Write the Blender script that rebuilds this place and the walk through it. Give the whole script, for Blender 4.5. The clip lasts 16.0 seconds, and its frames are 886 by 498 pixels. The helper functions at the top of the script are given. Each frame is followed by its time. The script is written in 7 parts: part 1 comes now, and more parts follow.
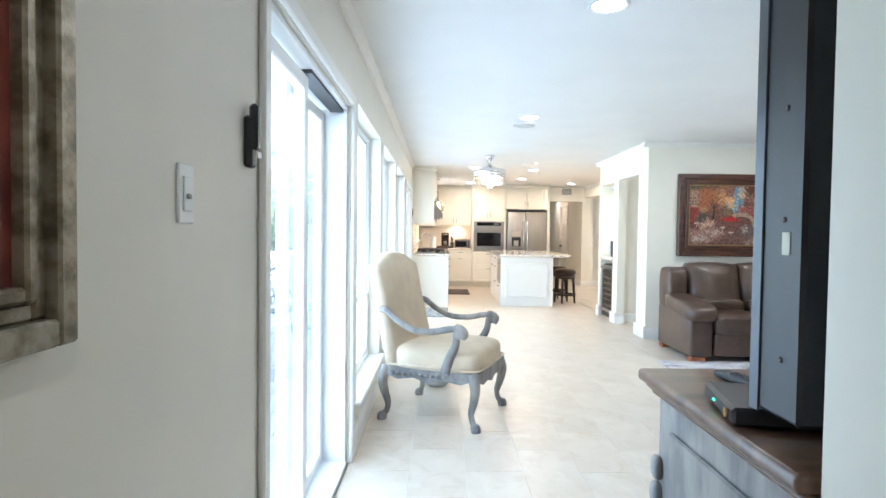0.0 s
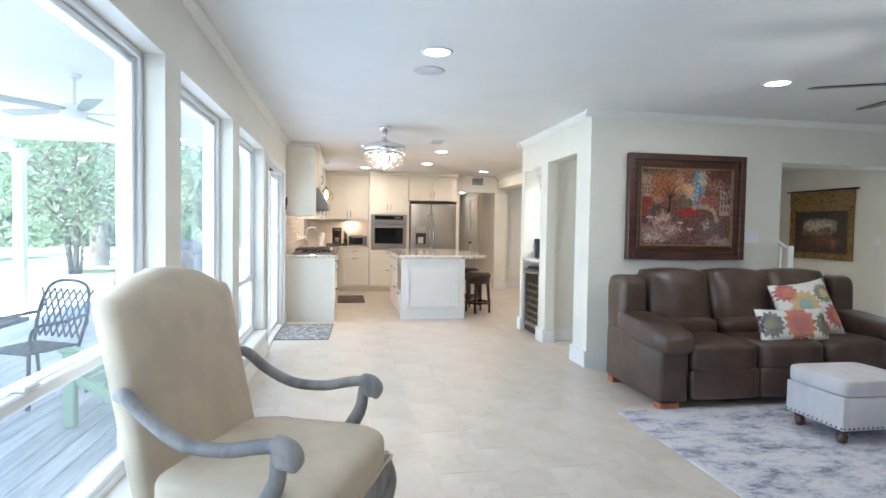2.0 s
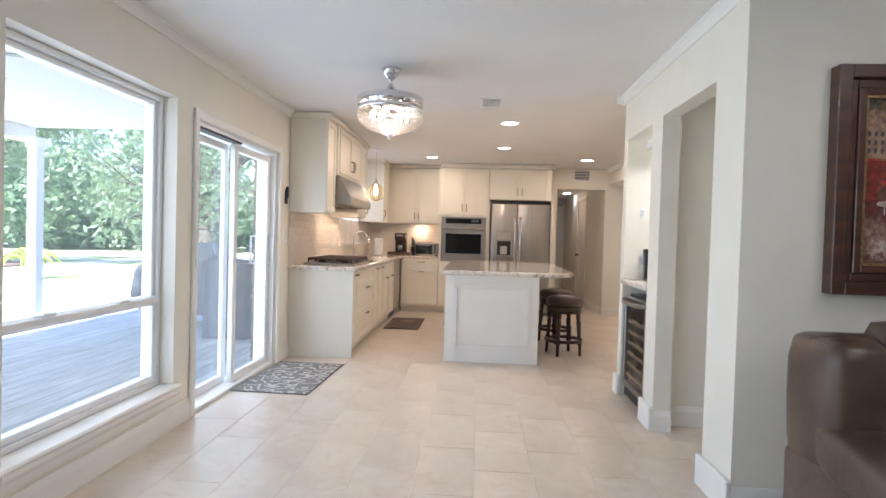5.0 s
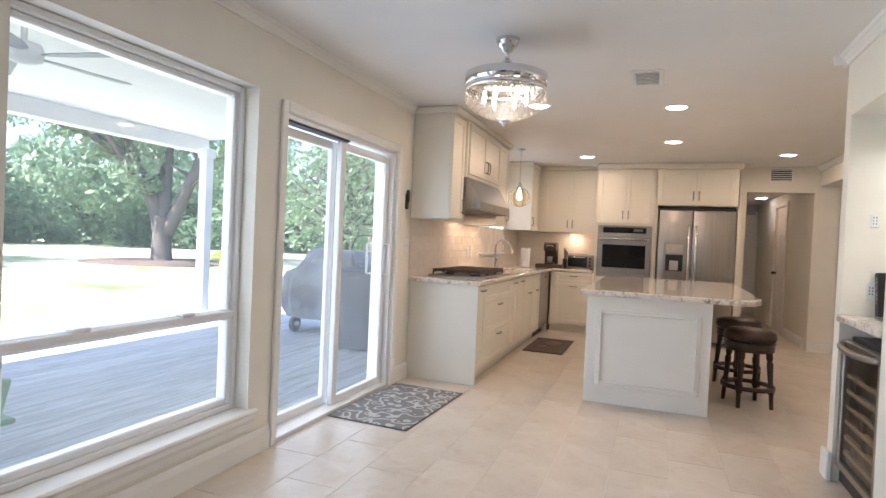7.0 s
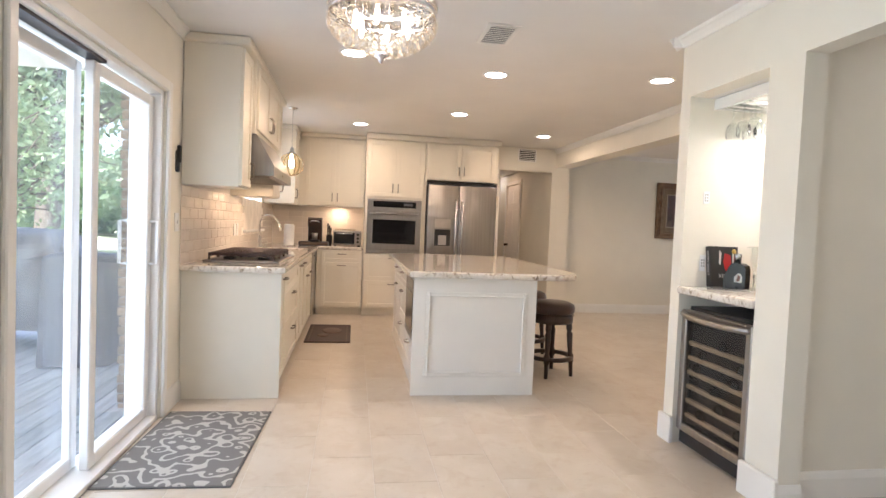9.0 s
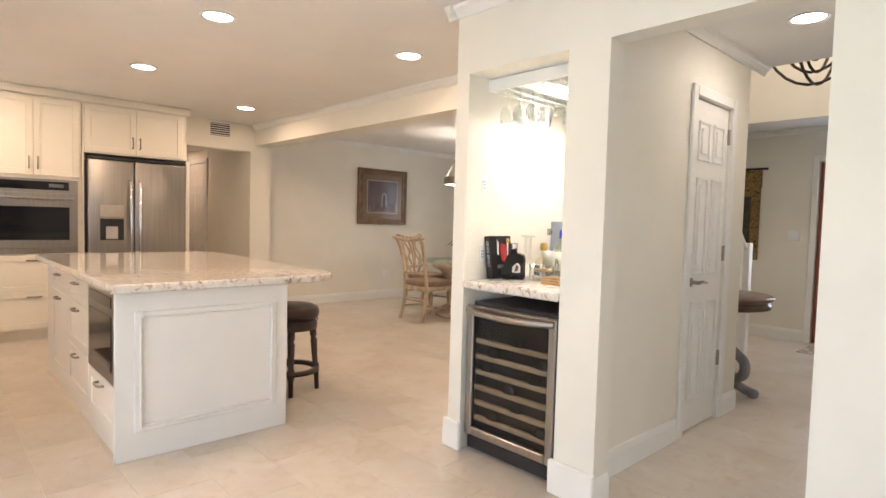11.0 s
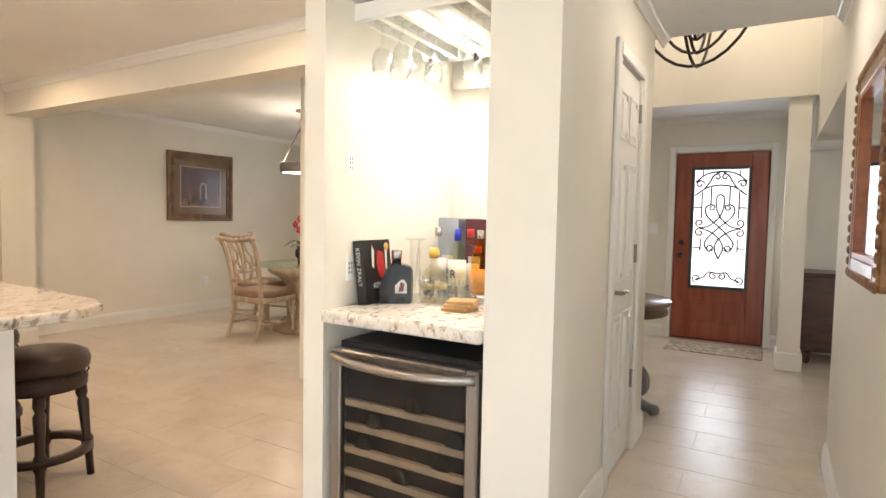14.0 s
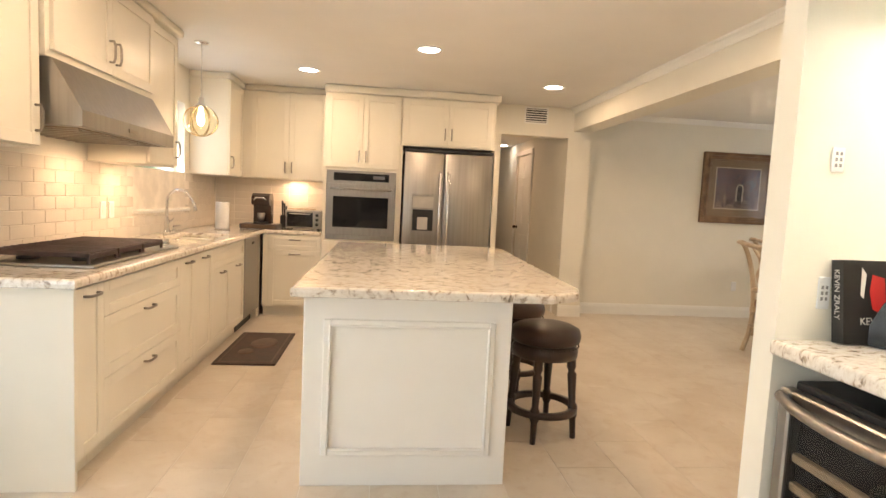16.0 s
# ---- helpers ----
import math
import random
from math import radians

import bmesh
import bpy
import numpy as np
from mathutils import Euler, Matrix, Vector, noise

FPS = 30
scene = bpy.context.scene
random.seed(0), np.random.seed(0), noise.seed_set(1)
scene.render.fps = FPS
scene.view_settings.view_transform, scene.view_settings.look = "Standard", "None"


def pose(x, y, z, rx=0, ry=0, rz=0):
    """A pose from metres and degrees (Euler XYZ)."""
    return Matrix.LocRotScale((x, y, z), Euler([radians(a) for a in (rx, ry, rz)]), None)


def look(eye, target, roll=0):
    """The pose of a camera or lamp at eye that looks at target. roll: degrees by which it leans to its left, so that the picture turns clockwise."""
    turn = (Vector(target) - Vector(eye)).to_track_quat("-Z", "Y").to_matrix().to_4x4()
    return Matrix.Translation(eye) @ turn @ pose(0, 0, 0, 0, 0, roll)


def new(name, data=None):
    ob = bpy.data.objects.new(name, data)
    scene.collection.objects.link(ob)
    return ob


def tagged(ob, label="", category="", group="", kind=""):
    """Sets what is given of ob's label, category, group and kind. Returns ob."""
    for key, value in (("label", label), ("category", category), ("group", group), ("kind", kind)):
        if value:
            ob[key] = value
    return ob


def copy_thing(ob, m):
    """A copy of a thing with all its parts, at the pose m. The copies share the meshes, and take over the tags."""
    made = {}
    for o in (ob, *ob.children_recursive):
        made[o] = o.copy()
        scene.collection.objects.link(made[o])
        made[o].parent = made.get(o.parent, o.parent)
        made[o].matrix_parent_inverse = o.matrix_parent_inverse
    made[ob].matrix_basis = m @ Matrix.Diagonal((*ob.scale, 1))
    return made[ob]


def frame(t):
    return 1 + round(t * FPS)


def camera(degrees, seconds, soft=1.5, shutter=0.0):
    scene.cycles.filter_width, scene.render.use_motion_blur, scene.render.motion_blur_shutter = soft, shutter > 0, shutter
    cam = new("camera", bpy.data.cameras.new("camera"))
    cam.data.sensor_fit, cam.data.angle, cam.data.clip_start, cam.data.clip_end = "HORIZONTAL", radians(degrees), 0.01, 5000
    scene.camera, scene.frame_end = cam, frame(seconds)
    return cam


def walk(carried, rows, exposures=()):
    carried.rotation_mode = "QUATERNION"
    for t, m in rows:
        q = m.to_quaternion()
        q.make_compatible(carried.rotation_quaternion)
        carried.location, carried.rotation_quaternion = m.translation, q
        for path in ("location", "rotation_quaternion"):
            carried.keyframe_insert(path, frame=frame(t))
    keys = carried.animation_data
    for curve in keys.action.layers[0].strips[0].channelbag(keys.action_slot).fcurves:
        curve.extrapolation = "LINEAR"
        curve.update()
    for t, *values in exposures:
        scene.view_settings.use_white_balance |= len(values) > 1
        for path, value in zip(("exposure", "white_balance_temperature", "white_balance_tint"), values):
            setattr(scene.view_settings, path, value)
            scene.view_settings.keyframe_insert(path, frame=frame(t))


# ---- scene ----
cam = camera(76.9, 16.0)
PATH = [
    (0, (0.631, 0.416, 1.297), (0.643, 2.415, 1.237), 0.7),
    (0.5, (0.641, 0.925, 1.333), (0.803, 2.918, 1.268), 0.5),
    (1, (0.708, 1.417, 1.347), (0.994, 3.395, 1.277), 0.5),
    (1.5, (0.79, 1.912, 1.324), (1.132, 3.881, 1.254), 0.6),
    (2, (0.932, 2.364, 1.307), (1.277, 4.333, 1.233), 0.9),
    (2.5, (1.113, 2.81, 1.315), (1.46, 4.778, 1.239), 1.0),
    (3, (1.297, 3.236, 1.3), (1.624, 5.208, 1.218), 1.1),
    (3.2, (1.405, 3.374, 1.272), (1.7, 5.35, 1.19), 1.3),
    (5.3, (2.02, 4.932, 1.247), (1.805, 6.92, 1.208), 2.0),
    (5.5, (2.026, 5.065, 1.266), (1.738, 7.044, 1.23), 2.3),
    (6, (2.137, 5.298, 1.259), (1.652, 7.238, 1.232), 2.3),
    (6.5, (2.255, 5.451, 1.265), (1.605, 7.342, 1.238), 2.5),
    (7, (2.214, 5.575, 1.271), (1.503, 7.444, 1.235), 2.6),
    (7.5, (1.988, 5.733, 1.246), (1.337, 7.624, 1.22), 2.7),
    (8, (1.758, 5.944, 1.225), (1.352, 7.902, 1.184), 2.7),
    (8.5, (1.506, 6.144, 1.241), (1.419, 8.141, 1.172), 2.6),
    (9, (1.268, 6.262, 1.246), (1.587, 8.235, 1.164), 2.4),
    (9.5, (1.098, 6.454, 1.247), (1.787, 8.329, 1.147), 2.1),
    (10, (0.996, 6.662, 1.283), (1.954, 8.414, 1.175), 1.8),
    (10.2, (0.961, 6.742, 1.288), (2.0, 8.448, 1.179), 1.7),
    (12.3, (1.434, 7.781, 1.227), (3.148, 8.808, 1.133), 1.1),
    (12.5, (1.524, 7.825, 1.244), (3.261, 8.812, 1.143), 0.9),
    (13, (1.686, 7.919, 1.258), (3.451, 8.854, 1.151), 0.8),
    (13.5, (1.74, 7.974, 1.278), (3.507, 8.905, 1.17), 0.9),
    (14, (1.719, 7.959, 1.28), (3.441, 8.97, 1.172), 1.1),
    (14.5, (1.649, 7.839, 1.298), (3.17, 9.132, 1.177), 1.4),
    (15, (1.654, 7.758, 1.32), (2.776, 9.408, 1.178), 1.8),
    (15.5, (1.899, 7.794, 1.305), (2.56, 9.676, 1.156), 2.2),
    (16, (2.044, 7.815, 1.307), (2.26, 9.795, 1.134), 2.8),
]
EXPOSURES = [(0, 2.76, 5220, 8), (0.5, 2.64, 5130, 8), (1.5, 2.24, 5180, 9), (3, 2.14, 5370, 15), (5.5, 1.70, 5640, 17), (7, 1.57, 5800, 18), (8.5, 1.72, 5900, 18), (10, 2.06, 6180, 19), (12.5, 2.06, 6330, 18), (14, 2.09, 6480, 17), (15, 2.03, 6430, 14), (16, 2.10, 6900, 15)]
walk(cam, [(t, look(eye, target, roll)) for t, eye, target, roll in PATH], EXPOSURES)

# ---- world, sun and lamps ----
world = bpy.data.worlds.new("world")
scene.world = world
world.use_nodes = True
_n = world.node_tree.nodes
_sky = _n.new("ShaderNodeTexSky")
_sky.sky_type, _sky.sun_disc = 'NISHITA', False
_sky.sun_elevation, _sky.sun_rotation = radians(51), radians(207)
_n["Background"].inputs[1].default_value = 0.15
world.node_tree.links.new(_sky.outputs[0], _n["Background"].inputs[0])
_sun = bpy.data.lights.new("sun", 'SUN')
_sun.energy, _sun.angle, _sun.color = 5.0, radians(0.5), (1, .95, .87)
_so = new("sun", _sun)
_so.matrix_world = look((-24, -30, 55), (-4, 10, 0))
WARM, SOFT = (1.0, .69, .41), (1.0, .87, .7)


def lamp(name, kind, place, power, colour, size=.14, aim=None, spread=None):
    d = bpy.data.lights.new(name, kind)
    d.energy, d.color = power * .82, colour
    if kind == 'AREA':
        d.shape, d.size = 'DISK', size
        if spread:
            d.spread = radians(spread)
    else:
        d.shadow_soft_size = size
    o = new(name, d)
    o.matrix_world = look(place, aim or (place[0], place[1] + .001, 0))
    return o


# the last one, in the start room, is unseen and added to brighten its wall
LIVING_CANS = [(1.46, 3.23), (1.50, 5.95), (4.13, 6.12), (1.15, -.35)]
KITCHEN_CANS = [(1.23, 10.31), (2.32, 10.55), (3.58, 10.31), (2.34, 12.15), (1.31, 13.15), (3.62, 13.15)]
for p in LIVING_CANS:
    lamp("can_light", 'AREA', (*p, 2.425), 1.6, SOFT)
for p in KITCHEN_CANS:
    lamp("can_light", 'AREA', (*p, 2.425), 2.9, WARM)
lamp("hall_light", 'AREA', (4.6, 8.1, 2.425), 1.4, SOFT)
lamp("back_hall_light", 'AREA', (3.75, 16.2, 2.245), 1.2, (1, .66, .42))
lamp("bar_light", 'AREA', (3.72, 9.05, 2.055), 5.2, (1, .93, .8), .12)
lamp("hood_light", 'AREA', (.42, 11.35, 1.535), 1.2, WARM, .08)
lamp("under_cabinet_light", 'AREA', (.34, 11.95, 1.445), .7, WARM, .1)
lamp("under_cabinet_light", 'AREA', (1.05, 14.25, 1.445), .75, WARM, .1)
lamp("chandelier_light", 'POINT', (1.36, 8.72, 2.08), 2.3, SOFT, .05)
lamp("pendant_light", 'POINT', (.59, 12.44, 1.86), 1.1, WARM, .03)
lamp("living_fan_light", 'POINT', (4.05, 4.75, 1.88), 2.6, SOFT, .06)
lamp("dining_light", 'AREA', (6.25, 12.45, 1.745), 2.3, SOFT, .35)
lamp("foyer_light", 'POINT', (6.45, 8.45, 3.6), 12, SOFT, .2)
# the sky's light in the openings of the west wall and the front door
for y0, y1, z0, z1 in ((2.0, 3.5, .03, 1.96), (3.8, 5.02, .3, 2.03), (5.32, 6.54, .3, 2.03), (6.85, 8.06, .3, 2.03), (8.345, 9.855, .03, 1.96), (12.4, 13.37, 1.16, 2.06)):
    d = bpy.data.lights.new("window_daylight", 'AREA')
    d.shape, d.size, d.size_y = 'RECTANGLE', z1 - z0, y1 - y0
    d.energy, d.color = 1.72 * (y1 - y0) * (z1 - z0), (.80, .91, 1)
    o = new("window_daylight", d)
    o.matrix_world = pose(-.066, (y0 + y1) / 2, (z0 + z1) / 2, 0, -90, 0)
d = bpy.data.lights.new("window_daylight", 'AREA')
d.shape, d.size, d.size_y, d.energy, d.color = 'RECTANGLE', 1.15, 1.4, 3, (.80, .91, 1)
o = new("window_daylight", d)
o.matrix_world = pose(8.545, 12.3, 1.5, 0, 90, 0)

d = bpy.data.lights.new("door_daylight", 'AREA')
d.shape, d.size, d.size_y, d.energy, d.color = 'RECTANGLE', 1.24, .50, 2.2, (.80, .91, 1)
o = new("door_daylight", d)
o.matrix_world = pose(8.392, 8.445, 1.235, 0, 90, 0)

# ---- materials ----


def nodes(m):
    m.use_nodes = True
    return m.node_tree.nodes, m.node_tree.links, m.node_tree.nodes["Principled BSDF"]


def mat(name, base, rough=.5, metal=0, vary=.08, scale=6, bump=0, bscale=80, second=None, mix=(.4, .6), aniso=None, spec=None, coat=0, rnd=0):
    """A surface with variation at two scales; second: a colour that comes in by patches."""
    m = bpy.data.materials.new(name)
    n, l, b = nodes(m)
    b.inputs["Roughness"].default_value, b.inputs["Metallic"].default_value = rough, metal
    if spec is not None:
        b.inputs["Specular IOR Level"].default_value = spec
    if coat:
        b.inputs["Coat Weight"].default_value, b.inputs["Coat Roughness"].default_value = coat, .12
    tc = n.new("ShaderNodeTexCoord")
    mp = n.new("ShaderNodeMapping")
    l.new(tc.outputs["Object"], mp.inputs[0])
    if aniso:
        mp.inputs["Scale"].default_value = aniso
    a = n.new("ShaderNodeTexNoise")
    a.inputs["Scale"].default_value, a.inputs["Detail"].default_value = scale, 6
    l.new(mp.outputs[0], a.inputs["Vector"])
    r = n.new("ShaderNodeValToRGB")
    r.color_ramp.elements[0].position, r.color_ramp.elements[1].position = mix
    c = Vector(base)
    dark, light = (c * (1 - vary), c * (1 + vary)) if second is None else (c, Vector(second))
    r.color_ramp.elements[0].color, r.color_ramp.elements[1].color = (*dark, 1), (*[min(1, v) for v in light], 1)
    l.new(a.outputs["Fac"], r.inputs[0])
    out = r.outputs[0]
    if rnd:
        oi = n.new("ShaderNodeObjectInfo")
        hs = n.new("ShaderNodeHueSaturation")
        mr = n.new("ShaderNodeMapRange")
        mr.inputs["To Min"].default_value, mr.inputs["To Max"].default_value = 1 - rnd, 1 + rnd
        l.new(oi.outputs["Random"], mr.inputs["Value"])
        l.new(mr.outputs[0], hs.inputs["Value"])
        l.new(out, hs.inputs["Color"])
        out = hs.outputs[0]
    l.new(out, b.inputs["Base Color"])
    rr = n.new("ShaderNodeMapRange")
    rr.inputs["To Min"].default_value, rr.inputs["To Max"].default_value = max(0, rough * .85), min(1, rough * 1.15)
    l.new(a.outputs["Fac"], rr.inputs["Value"])
    l.new(rr.outputs[0], b.inputs["Roughness"])
    if bump:
        f = n.new("ShaderNodeTexNoise")
        f.inputs["Scale"].default_value, f.inputs["Detail"].default_value = bscale, 4
        l.new(mp.outputs[0], f.inputs["Vector"])
        bp = n.new("ShaderNodeBump")
        bp.inputs["Strength"].default_value, bp.inputs["Distance"].default_value = bump, .004
        l.new(f.outputs["Fac"], bp.inputs["Height"])
        l.new(bp.outputs[0], b.inputs["Normal"])
    return m


def ramp_mat(name, stops, rough, scale, aniso=(1, 1, 1), bump=0, tex='noise', distort=0, detail=8, spec=.5, coat=0):
    """Many colours along one noise or cell pattern: granite, rug, paintings, bark."""
    m = bpy.data.materials.new(name)
    n, l, b = nodes(m)
    b.inputs["Roughness"].default_value = rough
    b.inputs["Specular IOR Level"].default_value = spec
    if coat:
        b.inputs["Coat Weight"].default_value, b.inputs["Coat Roughness"].default_value = coat, .05
    tc, mp = n.new("ShaderNodeTexCoord"), n.new("ShaderNodeMapping")
    mp.inputs["Scale"].default_value = aniso
    l.new(tc.outputs["Object"], mp.inputs[0])
    if tex == 'noise':
        a = n.new("ShaderNodeTexNoise")
        a.inputs["Detail"].default_value, a.inputs["Distortion"].default_value = detail, distort
        a.inputs["Roughness"].default_value = .62
        out = a.outputs["Fac"]
    else:
        a = n.new("ShaderNodeTexVoronoi")
        sx = n.new("ShaderNodeSeparateColor")
        l.new(a.outputs["Color"], sx.inputs[0])
        out = sx.outputs[0]
    a.inputs["Scale"].default_value = scale
    l.new(mp.outputs[0], a.inputs["Vector"])
    r = n.new("ShaderNodeValToRGB")
    els = r.color_ramp.elements
    while len(els) < len(stops):
        els.new(.5)
    for e, (p, c) in zip(els, stops):
        e.position, e.color = p, (*c, 1)
    l.new(out, r.inputs[0])
    l.new(r.outputs[0], b.inputs["Base Color"])
    if bump:
        bp = n.new("ShaderNodeBump")
        bp.inputs["Strength"].default_value, bp.inputs["Distance"].default_value = bump, .006
        l.new(out, bp.inputs["Height"])
        l.new(bp.outputs[0], b.inputs["Normal"])
    return m


def glow(name, colour, strength):
    m = bpy.data.materials.new(name)
    n, l, b = nodes(m)
    b.inputs["Base Color"].default_value = (*colour, 1)
    b.inputs["Emission Color"].default_value, b.inputs["Emission Strength"].default_value = (*colour, 1), strength
    return m


def clear(name, colour=(1, 1, 1), rough=0.0, ior=1.45):
    """Thin clear glass: it lets light straight through and mirrors at grazing angles."""
    m = bpy.data.materials.new(name)
    n, l, b = nodes(m)
    tr, gl, mx, lw = n.new("ShaderNodeBsdfTransparent"), n.new("ShaderNodeBsdfGlossy"), n.new("ShaderNodeMixShader"), n.new("ShaderNodeLayerWeight")
    pw, ma = n.new("ShaderNodeMath"), n.new("ShaderNodeMath")
    pw.operation, ma.operation = 'POWER', 'MULTIPLY_ADD'
    lw.inputs["Blend"].default_value, pw.inputs[1].default_value = .5, 4
    ma.inputs[1].default_value, ma.inputs[2].default_value = .6 * (ior - 1) / .45, .022 * (ior - 1) / .45
    tr.inputs[0].default_value = (*colour, 1)
    gl.inputs["Roughness"].default_value = max(rough, .01)
    l.new(lw.outputs["Facing"], pw.inputs[0])
    l.new(pw.outputs[0], ma.inputs[0])
    l.new(ma.outputs[0], mx.inputs[0])
    l.new(tr.outputs[0], mx.inputs[1])
    l.new(gl.outputs[0], mx.inputs[2])
    l.new(mx.outputs[0], n["Material Output"].inputs[0])
    return m


def solid_glass(name, colour=(1, 1, 1), rough=0.0, ior=1.45):
    m = bpy.data.materials.new(name)
    n, l, b = nodes(m)
    b.inputs["Base Color"].default_value = (*colour, 1)
    b.inputs["Transmission Weight"].default_value, b.inputs["Roughness"].default_value, b.inputs["IOR"].default_value = 1, rough, ior
    return m


def stone_tile(name):
    """Glazed stone-look tile: cream clouds, tan veins and small worn spots, each tile a little different."""
    m = mat(name, (.58, .50, .405), .30, second=(.70, .635, .545), scale=2.6, mix=(.28, .72), bump=.03, bscale=18, rnd=.018)
    n, l, b = nodes(m)
    base = b.inputs["Base Color"].links[0].from_socket
    tc = n.new("ShaderNodeTexCoord")
    for scale, dist, lo, hi, amount, colour in ((7, 1.2, .53, .70, .34, (.50, .385, .28)), (34, .4, .60, .72, .25, (.45, .36, .28)), (3.2, 2.0, .56, .72, .30, (.78, .73, .66))):
        z = n.new("ShaderNodeTexNoise")
        z.inputs["Scale"].default_value, z.inputs["Detail"].default_value, z.inputs["Distortion"].default_value = scale, 9, dist
        oi, ad = n.new("ShaderNodeObjectInfo"), n.new("ShaderNodeVectorMath")
        ad.operation = 'ADD'
        l.new(tc.outputs["Object"], ad.inputs[0])
        l.new(oi.outputs["Location"], ad.inputs[1])
        l.new(ad.outputs[0], z.inputs["Vector"])
        r = n.new("ShaderNodeMapRange")
        r.inputs["From Min"].default_value, r.inputs["From Max"].default_value, r.inputs["To Max"].default_value = lo, hi, amount
        l.new(z.outputs["Fac"], r.inputs["Value"])
        k = n.new("ShaderNodeMix")
        k.data_type = 'RGBA'
        l.new(r.outputs[0], k.inputs["Factor"])
        l.new(base, k.inputs["A"])
        k.inputs["B"].default_value = (*colour, 1)
        base = k.outputs["Result"]
    l.new(base, b.inputs["Base Color"])
    return m


WALL = mat("wall_paint", (.80, .77, .68), .6, vary=.015, scale=3, bump=.06, bscale=220)
CEIL = mat("ceiling_paint", (.80, .79, .76), .8, vary=.015, scale=2, bump=.15, bscale=90)
TRIM = mat("trim_paint", (.84, .83, .79), .35, vary=.01, scale=4)
VINYL = mat("white_vinyl", (.85, .86, .86), .3, vary=.01)
CAB = mat("cabinet_paint", (.80, .76, .66), .32, vary=.015, scale=3, bump=.02, bscale=120)
ISLAND_W = mat("island_paint", (.82, .80, .75), .34, vary=.012, scale=3)
TILE = stone_tile("porcelain_tile")
GROUT = mat("grout", (.74, .70, .64), .8, vary=.06, scale=30)
SPLASH = mat("glazed_subway_tile", (.80, .74, .66), .14, vary=.02, scale=9, bump=.06, bscale=22, rnd=.03)
SPLASH_GROUT = mat("splash_grout", (.84, .78, .70), .7)
STEEL = mat("brushed_steel", (.36, .345, .325), .3, 1, vary=.05, scale=40, aniso=(1, 1, .03), bump=.02, bscale=300)
CHROME = mat("chrome", (.75, .75, .76), .06, 1, vary=.02)
NICKEL = mat("brushed_nickel", (.34, .31, .27), .3, 1, vary=.04)
BLACK = mat("black_plastic", (.015, .015, .017), .4, vary=.2)
BLACKGLASS = mat("black_glass", (.012, .012, .014), .06, vary=.05)
IRON = mat("cast_iron", (.05, .03, .028), .55, vary=.25, scale=30, bump=.2)
LEATHER = mat("brown_leather", (.078, .049, .034), .32, vary=.2, scale=5, bump=.4, bscale=26)
STOOLTOP = mat("dark_brown_leather", (.038, .019, .013), .34, vary=.25, scale=6, bump=.2, bscale=120)
LINEN = mat("cream_linen", (.58, .485, .355), .85, vary=.05, scale=8, bump=.25, bscale=400)
GREYWOOD = mat("grey_washed_wood", (.17, .165, .165), .5, second=(.30, .28, .26), scale=12, aniso=(1, 1, .3), bump=.3, bscale=60)
DARKWOOD = mat("espresso_wood", (.035, .018, .012), .35, vary=.3, scale=14, aniso=(1, 1, .2))
WALNUT = mat("walnut_frame", (.055, .022, .014), .35, second=(.095, .036, .02), scale=9, aniso=(.4, .4, 2), bump=.1, coat=.3)
CONSOLETOP = mat("worn_brown_top", (.095, .05, .028), .3, second=(.17, .10, .06), scale=5, aniso=(.5, 3, 1), bump=.08, coat=.2)
CHERRY = mat("cherry_door_wood", (.25, .052, .026), .32, second=(.34, .085, .042), scale=7, aniso=(2, 2, .25), bump=.05, coat=.3)
BLONDE = mat("whitewashed_wood", (.42, .32, .21), .5, second=(.58, .47, .34), scale=16, aniso=(1, 1, .3), bump=.15)
PINKWOOD = mat("orange_wood_foot", (.36, .12, .05), .35, vary=.15, scale=20)
OTTO = mat("pale_grey_fabric", (.60, .57, .57), .85, vary=.04, scale=9, bump=.2, bscale=350)
GOLDFRAME = mat("antique_gold", (.22, .14, .06), .42, .5, second=(.36, .24, .11), scale=40, bump=.5, bscale=70)
PEWTERFRAME = mat("antique_silver_gold", (.16, .13, .08), .4, .5, second=(.34, .30, .22), scale=30, bump=.6, bscale=60)
BRONZE = mat("dark_bronze", (.05, .04, .032), .35, .8, vary=.2)
GRANITE = ramp_mat("speckled_granite", [(.30, (.10, .075, .06)), (.38, (.42, .34, .26)), (.46, (.70, .64, .56)), (.60, (.80, .76, .69)), (.68, (.62, .52, .42)), (.78, (.75, .70, .63))], .12, 28, (1, 1.6, 1), distort=.6, detail=12, coat=.4)
RUG = ramp_mat("distressed_rug", [(.33, (.13, .13, .19)), (.41, (.25, .25, .31)), (.475, (.49, .48, .53)), (.56, (.68, .66, .67)), (.63, (.56, .51, .47)), (.70, (.28, .27, .33))], .95, 3.6, (1, 1.7, 1), .4, distort=.15, detail=15, spec=.1)
for _nd in RUG.node_tree.nodes:
    if _nd.type == 'TEX_NOISE':
        _nd.inputs["Roughness"].default_value = .80
GLASS = clear("window_glass")
